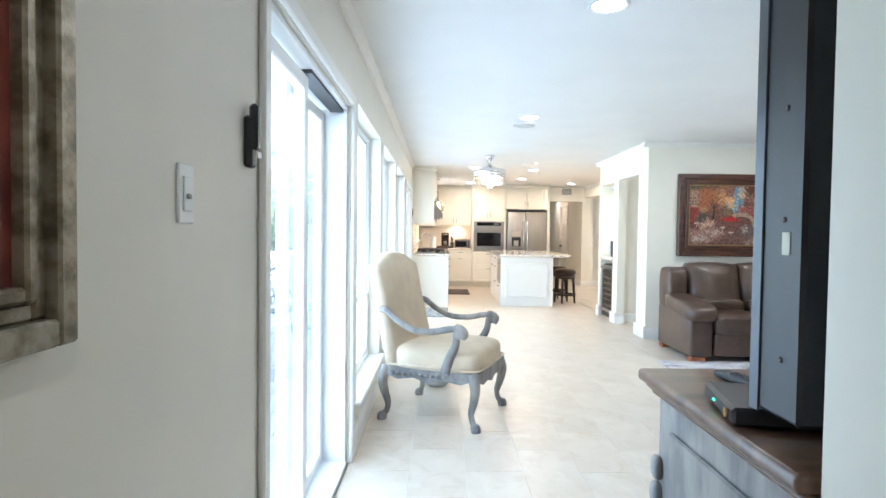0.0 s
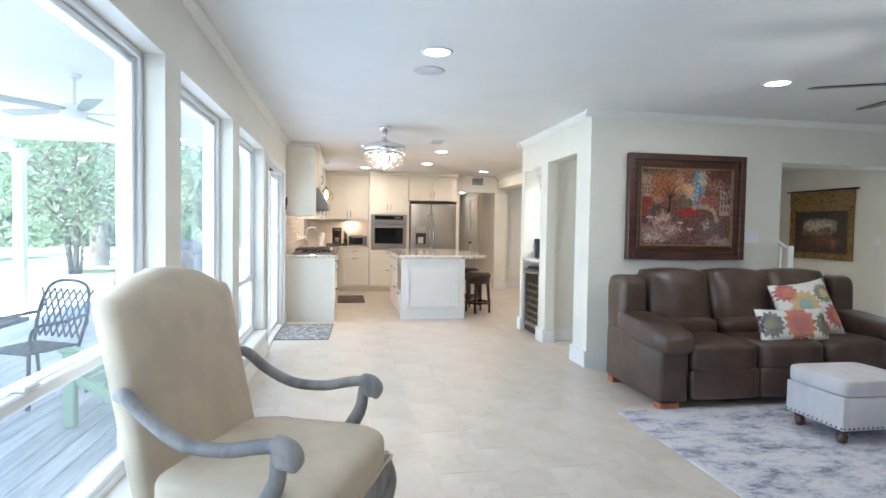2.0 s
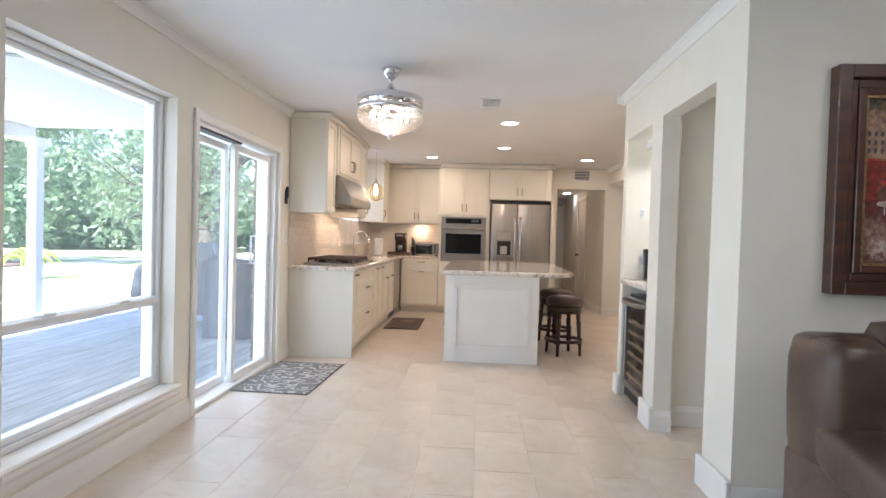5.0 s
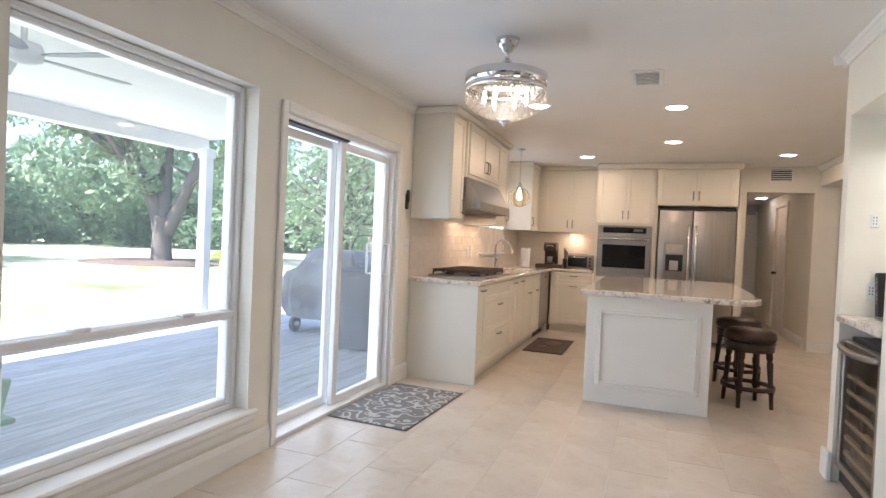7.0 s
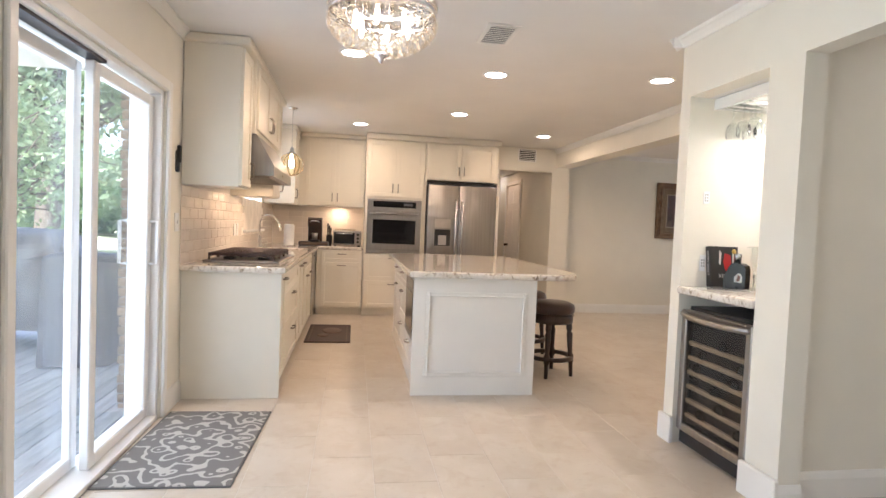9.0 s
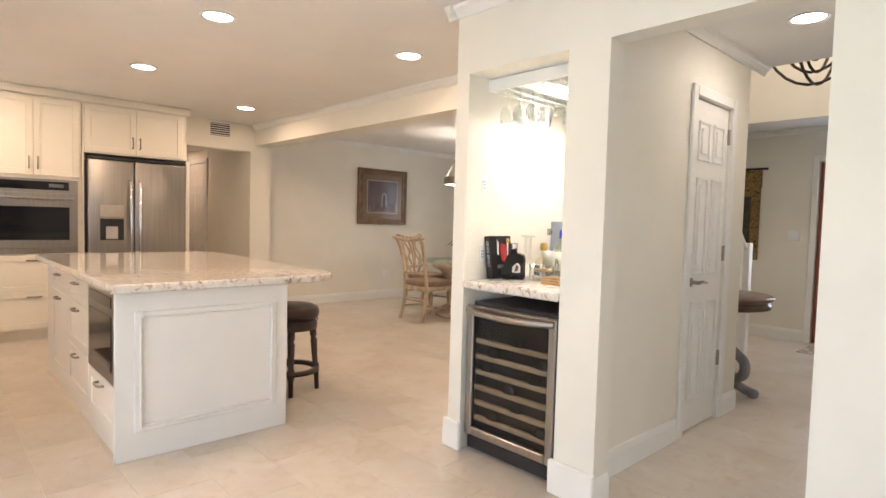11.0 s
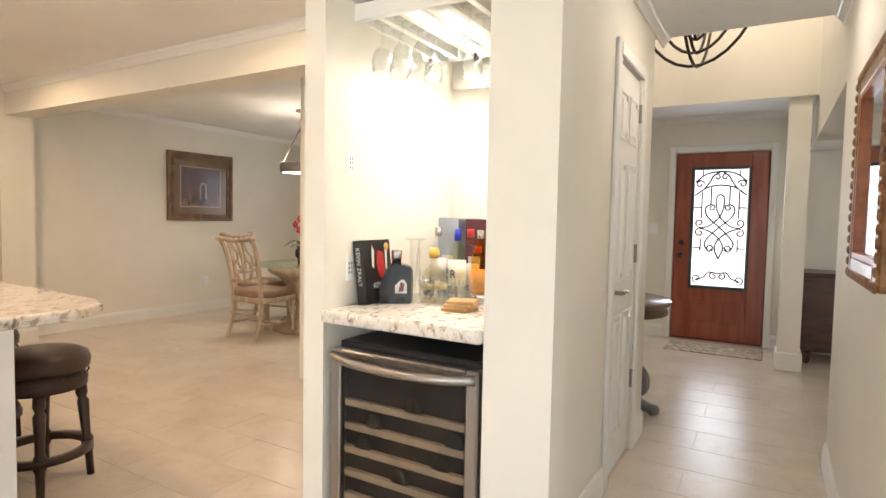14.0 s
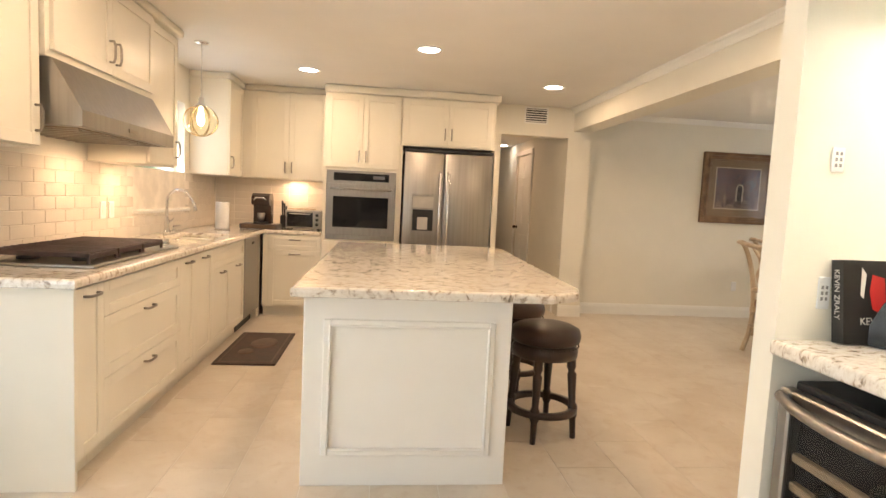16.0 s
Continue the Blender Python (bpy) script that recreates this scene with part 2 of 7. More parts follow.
# a faint bluish haze mixed into the window panes imitates daylight glare
_n, _l, _b = nodes(GLASS)
_haze, _haze_mix = _n.new("ShaderNodeBsdfTranslucent"), _n.new("ShaderNodeMixShader")
_haze.inputs[0].default_value = (.9, .95, 1, 1)
_haze_mix.inputs[0].default_value = .024
_l.new(_n["Material Output"].inputs[0].links[0].from_socket, _haze_mix.inputs[1])
_l.new(_haze.outputs[0], _haze_mix.inputs[2])
_l.new(_haze_mix.outputs[0], _n["Material Output"].inputs[0])
CLEAR = clear("clear_glass", (.975, .985, .98), .02, 1.65)
TINT = clear("pale_tinted_glass", (.85, .95, .90))
DECK = mat("grey_deck_board", (.47, .49, .52), .6, second=(.62, .64, .67), scale=5, aniso=(6, .5, 1), bump=.2, rnd=.12)
LAWN = ramp_mat("sunlit_lawn", [(.34, (.16, .24, .08)), (.44, (.34, .38, .20)), (.54, (.50, .50, .36)), (.7, (.58, .56, .46))], .95, .35, detail=12, spec=.05)
BARK = mat("bark", (.10, .085, .07), .9, second=(.17, .15, .125), scale=6, aniso=(3, 3, .6), bump=1, bscale=12)
LEAF = mat("leaf_green", (.12, .17, .085), .6, vary=.4, scale=2.5, spec=.3)
LEAF2 = mat("hedge_green", (.15, .22, .14), .6, vary=.55, scale=.8, spec=.3)
for _lm in (LEAF, LEAF2):
    # daylight shines through the leaves
    _n, _l, _b = nodes(_lm)
    _tr, _ms = _n.new("ShaderNodeBsdfTranslucent"), _n.new("ShaderNodeMixShader")
    _tr.inputs[0].default_value = (.46, .58, .38, 1)
    _ms.inputs[0].default_value = .58
    _l.new(_b.outputs[0], _ms.inputs[1])
    _l.new(_tr.outputs[0], _ms.inputs[2])
    _l.new(_ms.outputs[0], _n["Material Output"].inputs["Surface"])
BRICKM = mat("buff_brick", (.42, .32, .24), .85, vary=.15, scale=12, bump=.6, bscale=50, rnd=.2)
MORTAR = mat("mortar", (.50, .47, .42), .9)
COVER = mat("grey_grill_cover", (.25, .255, .27), .42, vary=.25, scale=3, bump=.5, bscale=6)
PATIO = mat("white_patio_paint", (.82, .82, .82), .6, vary=.015)

# ---- building helpers ----


class Shape:
    """Collects boxes, turned and swept forms into one mesh."""

    def __init__(self):
        self.v, self.f, self.s = [], [], []

    def add(self, verts, faces, smooth=False):
        o = len(self.v)
        self.v += [tuple(p) for p in verts]
        self.f += [tuple(i + o for i in q) for q in faces]
        self.s += [smooth] * len(faces)
        return self

    def box(self, x0, x1, y0, y1, z0, z1, b=0):
        if b <= 0:
            v = [(x, y, z) for x in (x0, x1) for y in (y0, y1) for z in (z0, z1)]
            return self.add(v, [(0, 1, 3, 2), (4, 6, 7, 5), (0, 4, 5, 1), (2, 3, 7, 6), (0, 2, 6, 4), (1, 5, 7, 3)])
        b = min(b, (x1 - x0) * .49, (y1 - y0) * .49, (z1 - z0) * .49)
        bm = bmesh.new()
        bmesh.ops.create_cube(bm, size=1)
        for q in bm.verts:
            q.co = Vector(((x0 + x1) / 2 + q.co.x * (x1 - x0), (y0 + y1) / 2 + q.co.y * (y1 - y0), (z0 + z1) / 2 + q.co.z * (z1 - z0)))
        bmesh.ops.bevel(bm, geom=bm.edges[:], offset=b, segments=1 if b < .012 else 3, affect='EDGES', profile=.5)
        bm.verts.index_update()
        self.add([q.co for q in bm.verts], [[q.index for q in f.verts] for f in bm.faces], b >= .012)
        bm.free()
        return self

    def lathe(self, profile, n=24, at=(0, 0, 0), squash=1, lids=True):
        v, f = [], []
        for r, z in profile:
            v += [(at[0] + r * math.cos(2 * math.pi * k / n), at[1] + squash * r * math.sin(2 * math.pi * k / n), at[2] + z) for k in range(n)]
        for i in range(len(profile) - 1):
            f += [(i * n + k, i * n + (k + 1) % n, (i + 1) * n + (k + 1) % n, (i + 1) * n + k) for k in range(n)]
        if lids and tuple(profile[0]) != tuple(profile[-1]):
            f += [tuple(range(n - 1, -1, -1)), tuple((len(profile) - 1) * n + k for k in range(n))]
        return self.add(v, f, True)

    def tube(self, pts, r, n=8, flat=1):
        pts = [Vector(p) for p in pts]
        rs = r if isinstance(r, (list, tuple)) else [r] * len(pts)
        v, f, side = [], [], None
        for i, p in enumerate(pts):
            d = (pts[min(i + 1, len(pts) - 1)] - pts[max(i - 1, 0)]).normalized()
            if side is None:
                side = d.cross(Vector((0, 0, 1)) if abs(d.z) < .9 else Vector((0, 1, 0))).normalized()
            side = (side - d * side.dot(d)).normalized()
            up = d.cross(side)
            v += [p + rs[i] * (math.cos(2 * math.pi * k / n) * side + flat * math.sin(2 * math.pi * k / n) * up) for k in range(n)]
        for i in range(len(pts) - 1):
            f += [(i * n + k, i * n + (k + 1) % n, (i + 1) * n + (k + 1) % n, (i + 1) * n + k) for k in range(n)]
        f += [tuple(range(n - 1, -1, -1)), tuple((len(pts) - 1) * n + k for k in range(n))]
        return self.add(v, f, True)

    def cushion(self, x0, x1, y0, y1, z0, z1, e=.35, nu=28, nv=16, wob=0):
        c = Vector(((x0 + x1) / 2, (y0 + y1) / 2, (z0 + z1) / 2))
        h = Vector(((x1 - x0) / 2, (y1 - y0) / 2, (z1 - z0) / 2))
        pw = lambda a: math.copysign(abs(a) ** e, a)
        v, f = [], []
        for j in range(nv + 1):
            ph = -math.pi / 2 + math.pi * j / nv
            for i in range(nu):
                th = 2 * math.pi * i / nu
                p = Vector((pw(math.cos(ph)) * pw(math.cos(th)) * h.x, pw(math.cos(ph)) * pw(math.sin(th)) * h.y, pw(math.sin(ph)) * h.z)) + c
                if wob:
                    p += noise.noise_vector(p * 5) * wob
                v.append(p)
        for j in range(nv):
            f += [(j * nu + i, j * nu + (i + 1) % nu, (j + 1) * nu + (i + 1) % nu, (j + 1) * nu + i) for i in range(nu)]
        return self.add(v, f, True)

    def prism(self, outline, lo, hi, axis='y', smooth=False):
        """A flat outline drawn out along an axis. axis y: outline in x, z; x: in y, z; z: in x, y."""
        n = len(outline)
        put = {'y': lambda a, b, c: (a, c, b), 'x': lambda a, b, c: (c, a, b), 'z': lambda a, b, c: (a, b, c)}[axis]
        v = [put(a, b, lo) for a, b in outline] + [put(a, b, hi) for a, b in outline]
        f = [(k, (k + 1) % n, n + (k + 1) % n, n + k) for k in range(n)] + [tuple(range(n - 1, -1, -1)), tuple(range(n, 2 * n))]
        return self.add(v, f, smooth)

    def turn(self, m, since=0):
        self.v[since:] = [tuple(m @ Vector(p)) for p in self.v[since:]]
        return self

    def data(self, name, material):
        me = bpy.data.meshes.new(name)
        me.from_pydata(self.v, [], self.f)
        me.polygons.foreach_set("use_smooth", self.s)
        bm = bmesh.new()
        bm.from_mesh(me)
        bmesh.ops.recalc_face_normals(bm, faces=bm.faces)
        bm.to_mesh(me)
        bm.free()
        me.materials.append(material)
        return me


def thing(name, at, label, category, group="", turn=0):
    ob = tagged(new(name), label, category, group)
    ob.empty_display_size = .1
    ob.matrix_world = pose(*at, 0, 0, turn)
    return ob


def part(name, shape, material, parent, label=""):
    ob = new(name, shape.data(name, material))
    ob.parent = parent
    return tagged(ob, label)


def solid(name, shape, material, label="", category="", kind="", group=""):
    return tagged(new(name, shape.data(name, material)), label, category, group, kind)


def structure(name, shape, material):
    return solid(name, shape, material, kind="structure")


def pierced(x0, x1, y0, y1, z0, z1, holes, along='y'):
    """A wall with rectangular holes (a0, a1, z0, z1) along one axis."""
    s = Shape()
    cuts = sorted({y0, y1, *[h[0] for h in holes], *[h[1] for h in holes]}) if along == 'y' else sorted({x0, x1, *[h[0] for h in holes], *[h[1] for h in holes]})
    for a, b in zip(cuts, cuts[1:]):
        z = z0
        for h in sorted([h for h in holes if h[0] <= a + 1e-6 and h[1] >= b - 1e-6], key=lambda h: h[2]):
            if h[2] > z + 1e-6:
                s.box(x0, x1, a, b, z, h[2]) if along == 'y' else s.box(a, b, y0, y1, z, h[2])
            z = h[3]
        if z < z1 - 1e-6:
            s.box(x0, x1, a, b, z, z1) if along == 'y' else s.box(a, b, y0, y1, z, z1)
    return s

# ---- structure ----
H, WX, DX = 2.44, .135, 3.205
WINS = [(3.77, 5.05), (5.29, 6.57), (6.82, 8.09)]
SLIDES = [(1.99, 3.50), (8.335, 9.865)]
structure("floor", Shape().box(-.07, 8.55, -1.6, 18.7, -.14, -.002), GROUT)
structure("wall_west", pierced(-.07, WX, -1.6, 14.6, -.14, H, [(a, b, .27, 2.06) for a, b in WINS] + [(a, b, 0, 1.985) for a, b in SLIDES] + [(12.35, 13.42, 1.12, 2.10)]), WALL)
structure("wall_kitchen_back", Shape().box(WX, 3.26, 14.40, 14.60, 0, H), WALL)
structure("wall_back_hall", pierced(3.26, 4.42, 14.20, 14.40, 0, H, [(3.35, 4.14, 0, 2.10)], 'x'), WALL)
structure("wall_fridge_return", Shape().box(3.26, 3.35, 14.40, 18.5, 0, H), WALL)
structure("wall_back_hall_east", pierced(4.14, 4.26, 14.40, 18.5, 0, H, [(15.75, 16.6, 0, 2.05)]), WALL)
# lavender tint here is cool daylight put into the wall colour
structure("wall_back_hall_end", Shape().box(3.26, 6.2, 18.5, 18.6, 0, H), mat("cool_daylight_wall_paint", (.56, .54, .63), .6, vary=.02, scale=3))
structure("wall_back_room", Shape().box(6.1, 6.2, 14.6, 18.5, 0, H), WALL)
structure("wall_dining_north", Shape().box(4.42, 8.39, 14.42, 14.60, 0, H), WALL)
structure("wall_dining_south", Shape().box(4.9, 8.39, 11.0, 11.12, 0, 4.9).box(4.9, 5.02, 9.415, 11.0, 0, H), WALL)
structure("beam", Shape().box(4.20, 4.42, 9.415, 14.20, 2.18, H), WALL)
structure("wall_bar_front", pierced(DX, 3.32, 8.47, 9.415, 0, H, [(8.685, 9.32, 0, 2.07)]), WALL)
structure("wall_bar_north", Shape().box(3.32, 4.9, 9.32, 9.415, 0, H), WALL)
structure("wall_bar_back", Shape().box(4.10, 4.20, 8.685, 9.32, 0, H), WALL)
structure("niche_ceiling", Shape().box(3.32, 4.10, 8.685, 9.32, 2.07, 2.12), CEIL)
structure("wall_hall_north", pierced(3.32, 5.24, 8.60, 8.685, 0, H, [(4.38, 4.92, 0, 2.05)], 'x'), WALL)
structure("wall_closet_east", Shape().box(5.14, 5.24, 8.685, 9.32, 0, H), WALL)
structure("header_hall", Shape().box(DX, 3.32, 7.66, 8.47, 2.08, H), WALL)
structure("wall_living_north", Shape().box(DX, 5.25, 7.335, 7.66, 0, H), WALL)
structure("header_foyer", Shape().box(5.25, 8.39, 7.335, 7.66, 2.02, H).box(5.5, 8.39, 7.335, 7.66, H, 4.9), WALL)
structure("pillar_foyer", Shape().box(7.45, 7.70, 7.70, 7.87, 0, H), WALL)
structure("wall_east", pierced(8.39, 8.55, 1.2, 14.6, 0, 4.9, [(7.99, 8.90, 0, 2.05), (11.6, 13.0, .9, 2.1)]), WALL)
structure("header_entry", Shape().box(7.40, 7.52, 7.66, 11.0, 2.385, 4.9), WALL)
structure("wall_foyer_upper", Shape().box(5.38, 5.5, 7.335, 11.0, 2.54, 4.9), WALL)
structure("wall_television", Shape().box(1.30, 8.39, 1.17, 1.37, 0, H), WALL)
structure("wall_start_south", Shape().box(WX, 3.4, -1.6, -1.5, 0, H).box(3.3, 3.4, -1.5, 1.17, 0, H), WALL)
structure("ceiling", Shape().box(-.07, 5.5, -1.6, 18.6, H, 2.54).box(5.5, 8.55, 1.1, 7.335, H, 2.54).box(5.5, 8.55, 11.0, 18.6, H, 2.54).box(7.52, 8.39, 7.66, 11.0, H, 2.5), CEIL)
structure("ceiling_foyer", Shape().box(5.38, 8.55, 7.3, 11.1, 4.9, 5.0), CEIL)
structure("ceiling_back_hall", Shape().box(3.35, 4.14, 14.4, 18.5, 2.26, 2.30), CEIL)

CROWN = [(0, .02), (.010, .02), (.016, .035), (.036, .06), (.045, .064), (.050, .08), (0, .08)]


def crown(lo, hi, fixed, axis, way, top=H):
    s = Shape().prism([(fixed + way * a, top - .08 + b) for a, b in CROWN], lo, hi, axis)
    return s


structure("crown_west", crown(-1.5, 10.2, WX, 'y', 1), TRIM)
structure("crown_bar", crown(7.335, 9.485, DX, 'y', -1), TRIM)
structure("crown_living", crown(DX - .07, 8.39, 7.335, 'x', -1), TRIM)
structure("crown_bar_north", crown(DX - .07, 4.20, 9.415, "x", 1), TRIM)
structure("crown_beam", crown(9.5, 14.2, 4.20, 'y', -1), TRIM)
structure("crown_hall_north", crown(3.32, 5.5, 8.60, 'x', -1), TRIM)
structure("crown_hall_south", crown(3.32, 5.5, 7.66, 'x', 1), TRIM)
structure("crown_dining", crown(4.42, 8.39, 14.42, 'x', -1), TRIM)
structure("crown_entry", crown(7.66, 11.0, 8.39, 'y', -1), TRIM)

BASE = [(0, 0), (.016, 0), (.016, .10), (.010, .125), (.006, .135), (0, .135)]


def baseboard(lo, hi, fixed, axis, way):
    structure("baseboard", Shape().prism([(fixed + way * a, b) for a, b in BASE], lo, hi, axis), TRIM)


for lo, hi in ((-1.5, 1.92), (3.56, 8.275), (9.925, 10.22)):
    baseboard(lo, hi, WX, 'y', 1)
for lo, hi in ((7.335, 7.66), (8.47, 8.685), (9.32, 9.415)):
    baseboard(lo, hi, DX, 'y', -1)
baseboard(DX - .016, 5.25, 7.335, 'x', -1)
baseboard(DX - .016, 4.9, 9.415, 'x', 1)
baseboard(DX - .016, 3.32, 8.47, 'x', -1)
baseboard(3.32, 4.31, 8.60, 'x', -1)
baseboard(4.99, 5.24, 8.60, 'x', -1)
baseboard(DX - .016, 5.25, 7.66, 'x', 1)
baseboard(4.42, 8.39, 14.42, 'x', -1)
baseboard(4.14, 4.42, 14.20, 'x', -1)
baseboard(7.66, 7.93, 8.39, 'y', -1)
baseboard(8.97, 11.0, 8.39, 'y', -1)
baseboard(14.4, 15.68, 4.14, 'y', -1)
structure("pillar_base", Shape().box(7.43, 7.72, 7.68, 7.89, 0, .16, .008), TRIM)
# plinth blocks at the ends of the bar wall and the living wall
for a, b in ((8.455, 8.70), (9.30, 9.43), (7.32, 7.675)):
    structure("plinth", Shape().box(DX - .03, DX - .001, a, b, 0, .16, .006), TRIM)


# ---- windows and glass doors ----
def pane(x, y0, y1, z0, z1, parent, name="pane"):
    p = part(name, Shape().box(x - .003, x + .003, y0, y1, z0, z1), GLASS, parent)
    p.visible_shadow = False
    return p


def ring(s, x0, x1, y0, y1, z0, z1, w, b=.006):
    s.box(x0, x1, y0, y0 + w, z0, z1, b).box(x0, x1, y1 - w, y1, z0, z1, b)
    return s.box(x0, x1, y0 + w, y1 - w, z0, z0 + w, b).box(x0, x1, y0 + w, y1 - w, z1 - w, z1, b)


for k, (a, b) in enumerate(WINS):
    w = tagged(new("window_%d" % (k + 1)), kind="structure")
    part("window_frame", ring(Shape(), -.06, .045, a, b, .27, 2.06, .035), VINYL, w)
    part("upper_sash", ring(Shape(), -.035, .025, a + .035, b - .035, .80, 2.025, .03), VINYL, w)
    part("lower_sash", ring(Shape(), -.02, .04, a + .035, b - .035, .305, .81, .035), VINYL, w)
    part("meeting_rail", Shape().box(-.03, .05, a + .035, b - .035, .785, .825, .006), VINYL, w)
    for q in (.28, .72):
        part("sash_lock", Shape().box(.0, .055, a + (b - a) * q - .04, a + (b - a) * q + .04, .825, .842, .006), VINYL, w)
    pane(-.005, a + .06, b - .06, .825, 2.0, w)
    pane(.01, a + .065, b - .065, .335, .79, w)
    part("window_sill", Shape().box(.045, .175, a - .05, b + .05, .248, .272, .008), TRIM, w)
    part("apron", Shape().prism([(WX, .16), (WX + .018, .165), (WX + .022, .20), (WX + .034, .225), (WX + .034, .248), (WX, .248)], a - .03, b + .03, 'y'), TRIM, w)

w = tagged(new("window_4"), kind="structure")
part("window_frame", ring(Shape(), -.05, .05, 12.35, 13.42, 1.12, 2.10, .04), VINYL, w)
part("sash_rail", Shape().box(-.03, .03, 12.39, 13.38, 1.58, 1.62, .005), VINYL, w)
pane(0, 12.38, 13.39, 1.15, 1.59, w)
pane(0, 12.38, 13.39, 1.61, 2.07, w)
part("window_sill", Shape().box(.05, .18, 12.30, 13.47, 1.09, 1.12, .008), TRIM, w)

for k, (a, b) in enumerate(SLIDES):
    d = tagged(new("door_%d" % (k + 1)), kind="structure")
    s = Shape()
    s.box(WX + .001, WX + .022, a - .055, a, 0, 2.045, .006).box(WX + .001, WX + .022, b, b + .055, 0, 2.045, .006)
    s.box(WX + .001, WX + .022, a, b, 1.985, 2.045, .006)
    part("casing", s, TRIM, d)
    part("door_frame", Shape().box(-.06, .12, a, a + .03, 0, 1.985, .004).box(-.06, .12, b - .03, b, 0, 1.985, .004).box(-.06, .12, a + .03, b - .03, 1.955, 1.985, .004).box(-.06, .13, a + .03, b - .03, -.005, .025, .004), VINYL, d)
    m = (a + b) / 2
    outer = (a + .03, m + .03) if k else (m - .03, b - .03)
    inner = (m - .03, b - .03) if k else (a + .03, m + .03)
    part("fixed_panel", ring(Shape(), -.045, -.005, *outer, .025, 1.94, .06), VINYL, d)
    pane(-.025, outer[0] + .055, outer[1] - .055, .08, 1.885, d)
    part("sliding_panel", ring(Shape(), .03, .075, *inner, .025, 1.94, .06), VINYL, d)
    pane(.052, inner[0] + .055, inner[1] - .055, .08, 1.885, d)
    part("head_track", Shape().box(.03, .10, *outer, 1.94, 1.955), BLACK, d)
    hy = inner[1] - .03 if k else inner[0] + .03
    s = Shape()
    for hx in (.085, -.055):
        s.tube([(hx - (.01 if hx > 0 else -.01), hy, .95), (hx + (.035 if hx > 0 else -.035), hy, .95), (hx + (.035 if hx > 0 else -.035), hy, 1.20), (hx - (.01 if hx > 0 else -.01), hy, 1.20)], .011)
    part("pull_handle", s, VINYL, d)


# ---- kitchen ----
def shaker(x0, x1, z0, z1, y=-.020, rail=.055, t=.02):
    """A framed door or drawer front that faces -y."""
    s = Shape()
    r = min(rail, (x1 - x0) * .3, (z1 - z0) * .3)
    g = .0015
    x0, x1, z0, z1 = x0 + g, x1 - g, z0 + g, z1 - g
    s.box(x0, x0 + r, y, y + t, z0, z1, .002).box(x1 - r, x1, y, y + t, z0, z1, .002)
    s.box(x0 + r, x1 - r, y, y + t, z0, z0 + r, .002).box(x0 + r, x1 - r, y, y + t, z1 - r, z1, .002)
    return s.box(x0 + r - .001, x1 - r + .001, y + .009, y + t - .001, z0 + r - .001, z1 - r + .001)


def pull(x, z, y=-.020, upright=False, long=.11):
    h = long / 2
    p = [(-h, 0), (-h, .022), (-h * .55, .030), (h * .55, .030), (h, .022), (h, 0)]
    return Shape().tube([(x, y - b, z + a) if upright else (x + a, y - b, z) for a, b in p], .0068, 8)


def cabinet(at, turn, wide, deep, lo, hi, fronts, label, material=CAB, toe=True, name="base_cabinet"):
    c = thing(name, at, label, "cabinet", "kitchen cabinets", turn)
    part("body", Shape().box(.001, wide - .001, 0, deep, lo + (.10 if toe else 0), hi, .002), material, c)
    if toe:
        part("toe_kick", Shape().box(.002, wide - .002, .06, .08, lo, lo + .10), material, c)
    for x0, x1, z0, z1, h in fronts:
        d = part("drawer" if h == 'h' else "door", shaker(x0, x1, z0, z1), material, c)
        if h in 'hd':
            part("handle", pull((x0 + x1) / 2, z1 - (.04 if h == 'd' else min(.045, (z1 - z0) / 2))), NICKEL, d, "brushed nickel arch pull")
        elif h in 'lr':
            x = x0 + .035 if h == 'l' else x1 - .035
            part("handle", pull(x, z0 + .12, upright=True), NICKEL, d, "brushed nickel arch pull")
        elif h == 'm':
            part("handle", pull((x0 + x1) / 2, (z0 + z1) / 2), NICKEL, d)
    return c


FX = .77  # front of the long run's carcass
cabinet((FX, 10.246, 0), 90, .234, .63, 0, .875, [(0, .234, .12, .865, 'd')], "narrow cream pull-out base cabinet beside the cooktop drawers")
cabinet((FX, 10.48, 0), 90, .97, .63, 0, .875, [(0, .97, .70, .865, 'x'), (0, .97, .41, .70, 'h'), (0, .97, .12, .41, 'h')], "wide cream drawer base cabinet under the gas cooktop")
cabinet((FX, 11.45, 0), 90, .27, .63, 0, .875, [(0, .27, .12, .865, 'd')], "narrow cream pull-out base cabinet with shaker door")
cabinet((FX, 11.72, 0), 90, .40, .63, 0, .875, [(0, .40, .12, .865, 'd')], "cream shaker base cabinet with one door")
cabinet((FX, 12.12, 0), 90, .94, .63, 0, .875, [(0, .94, .70, .865, 'x'), (0, .47, .12, .70, 'd'), (.47, .94, .12, .70, 'd')], "cream shaker sink base cabinet with two doors")
solid("end_panel", Shape().box(.137, .792, 10.225, 10.245, 0, .874, .002), CAB, "plain cream painted end panel of the base cabinets", "panel")
dw = thing("dishwasher", (FX, 13.06, 0), "stainless steel built-in dishwasher beside the sink cabinet", "dishwasher", turn=90)
part("body", Shape().box(.003, .597, 0, .6, .10, .872), BLACK, dw)
part("door", Shape().box(.004, .596, -.028, -.001, .12, .868, .006), STEEL, dw)
part("kick_plate", Shape().box(.004, .596, .05, .06, .0, .10), BLACK, dw)
part("latch", Shape().box(.26, .34, -.034, -.028, .80, .825, .004), BLACK, dw)
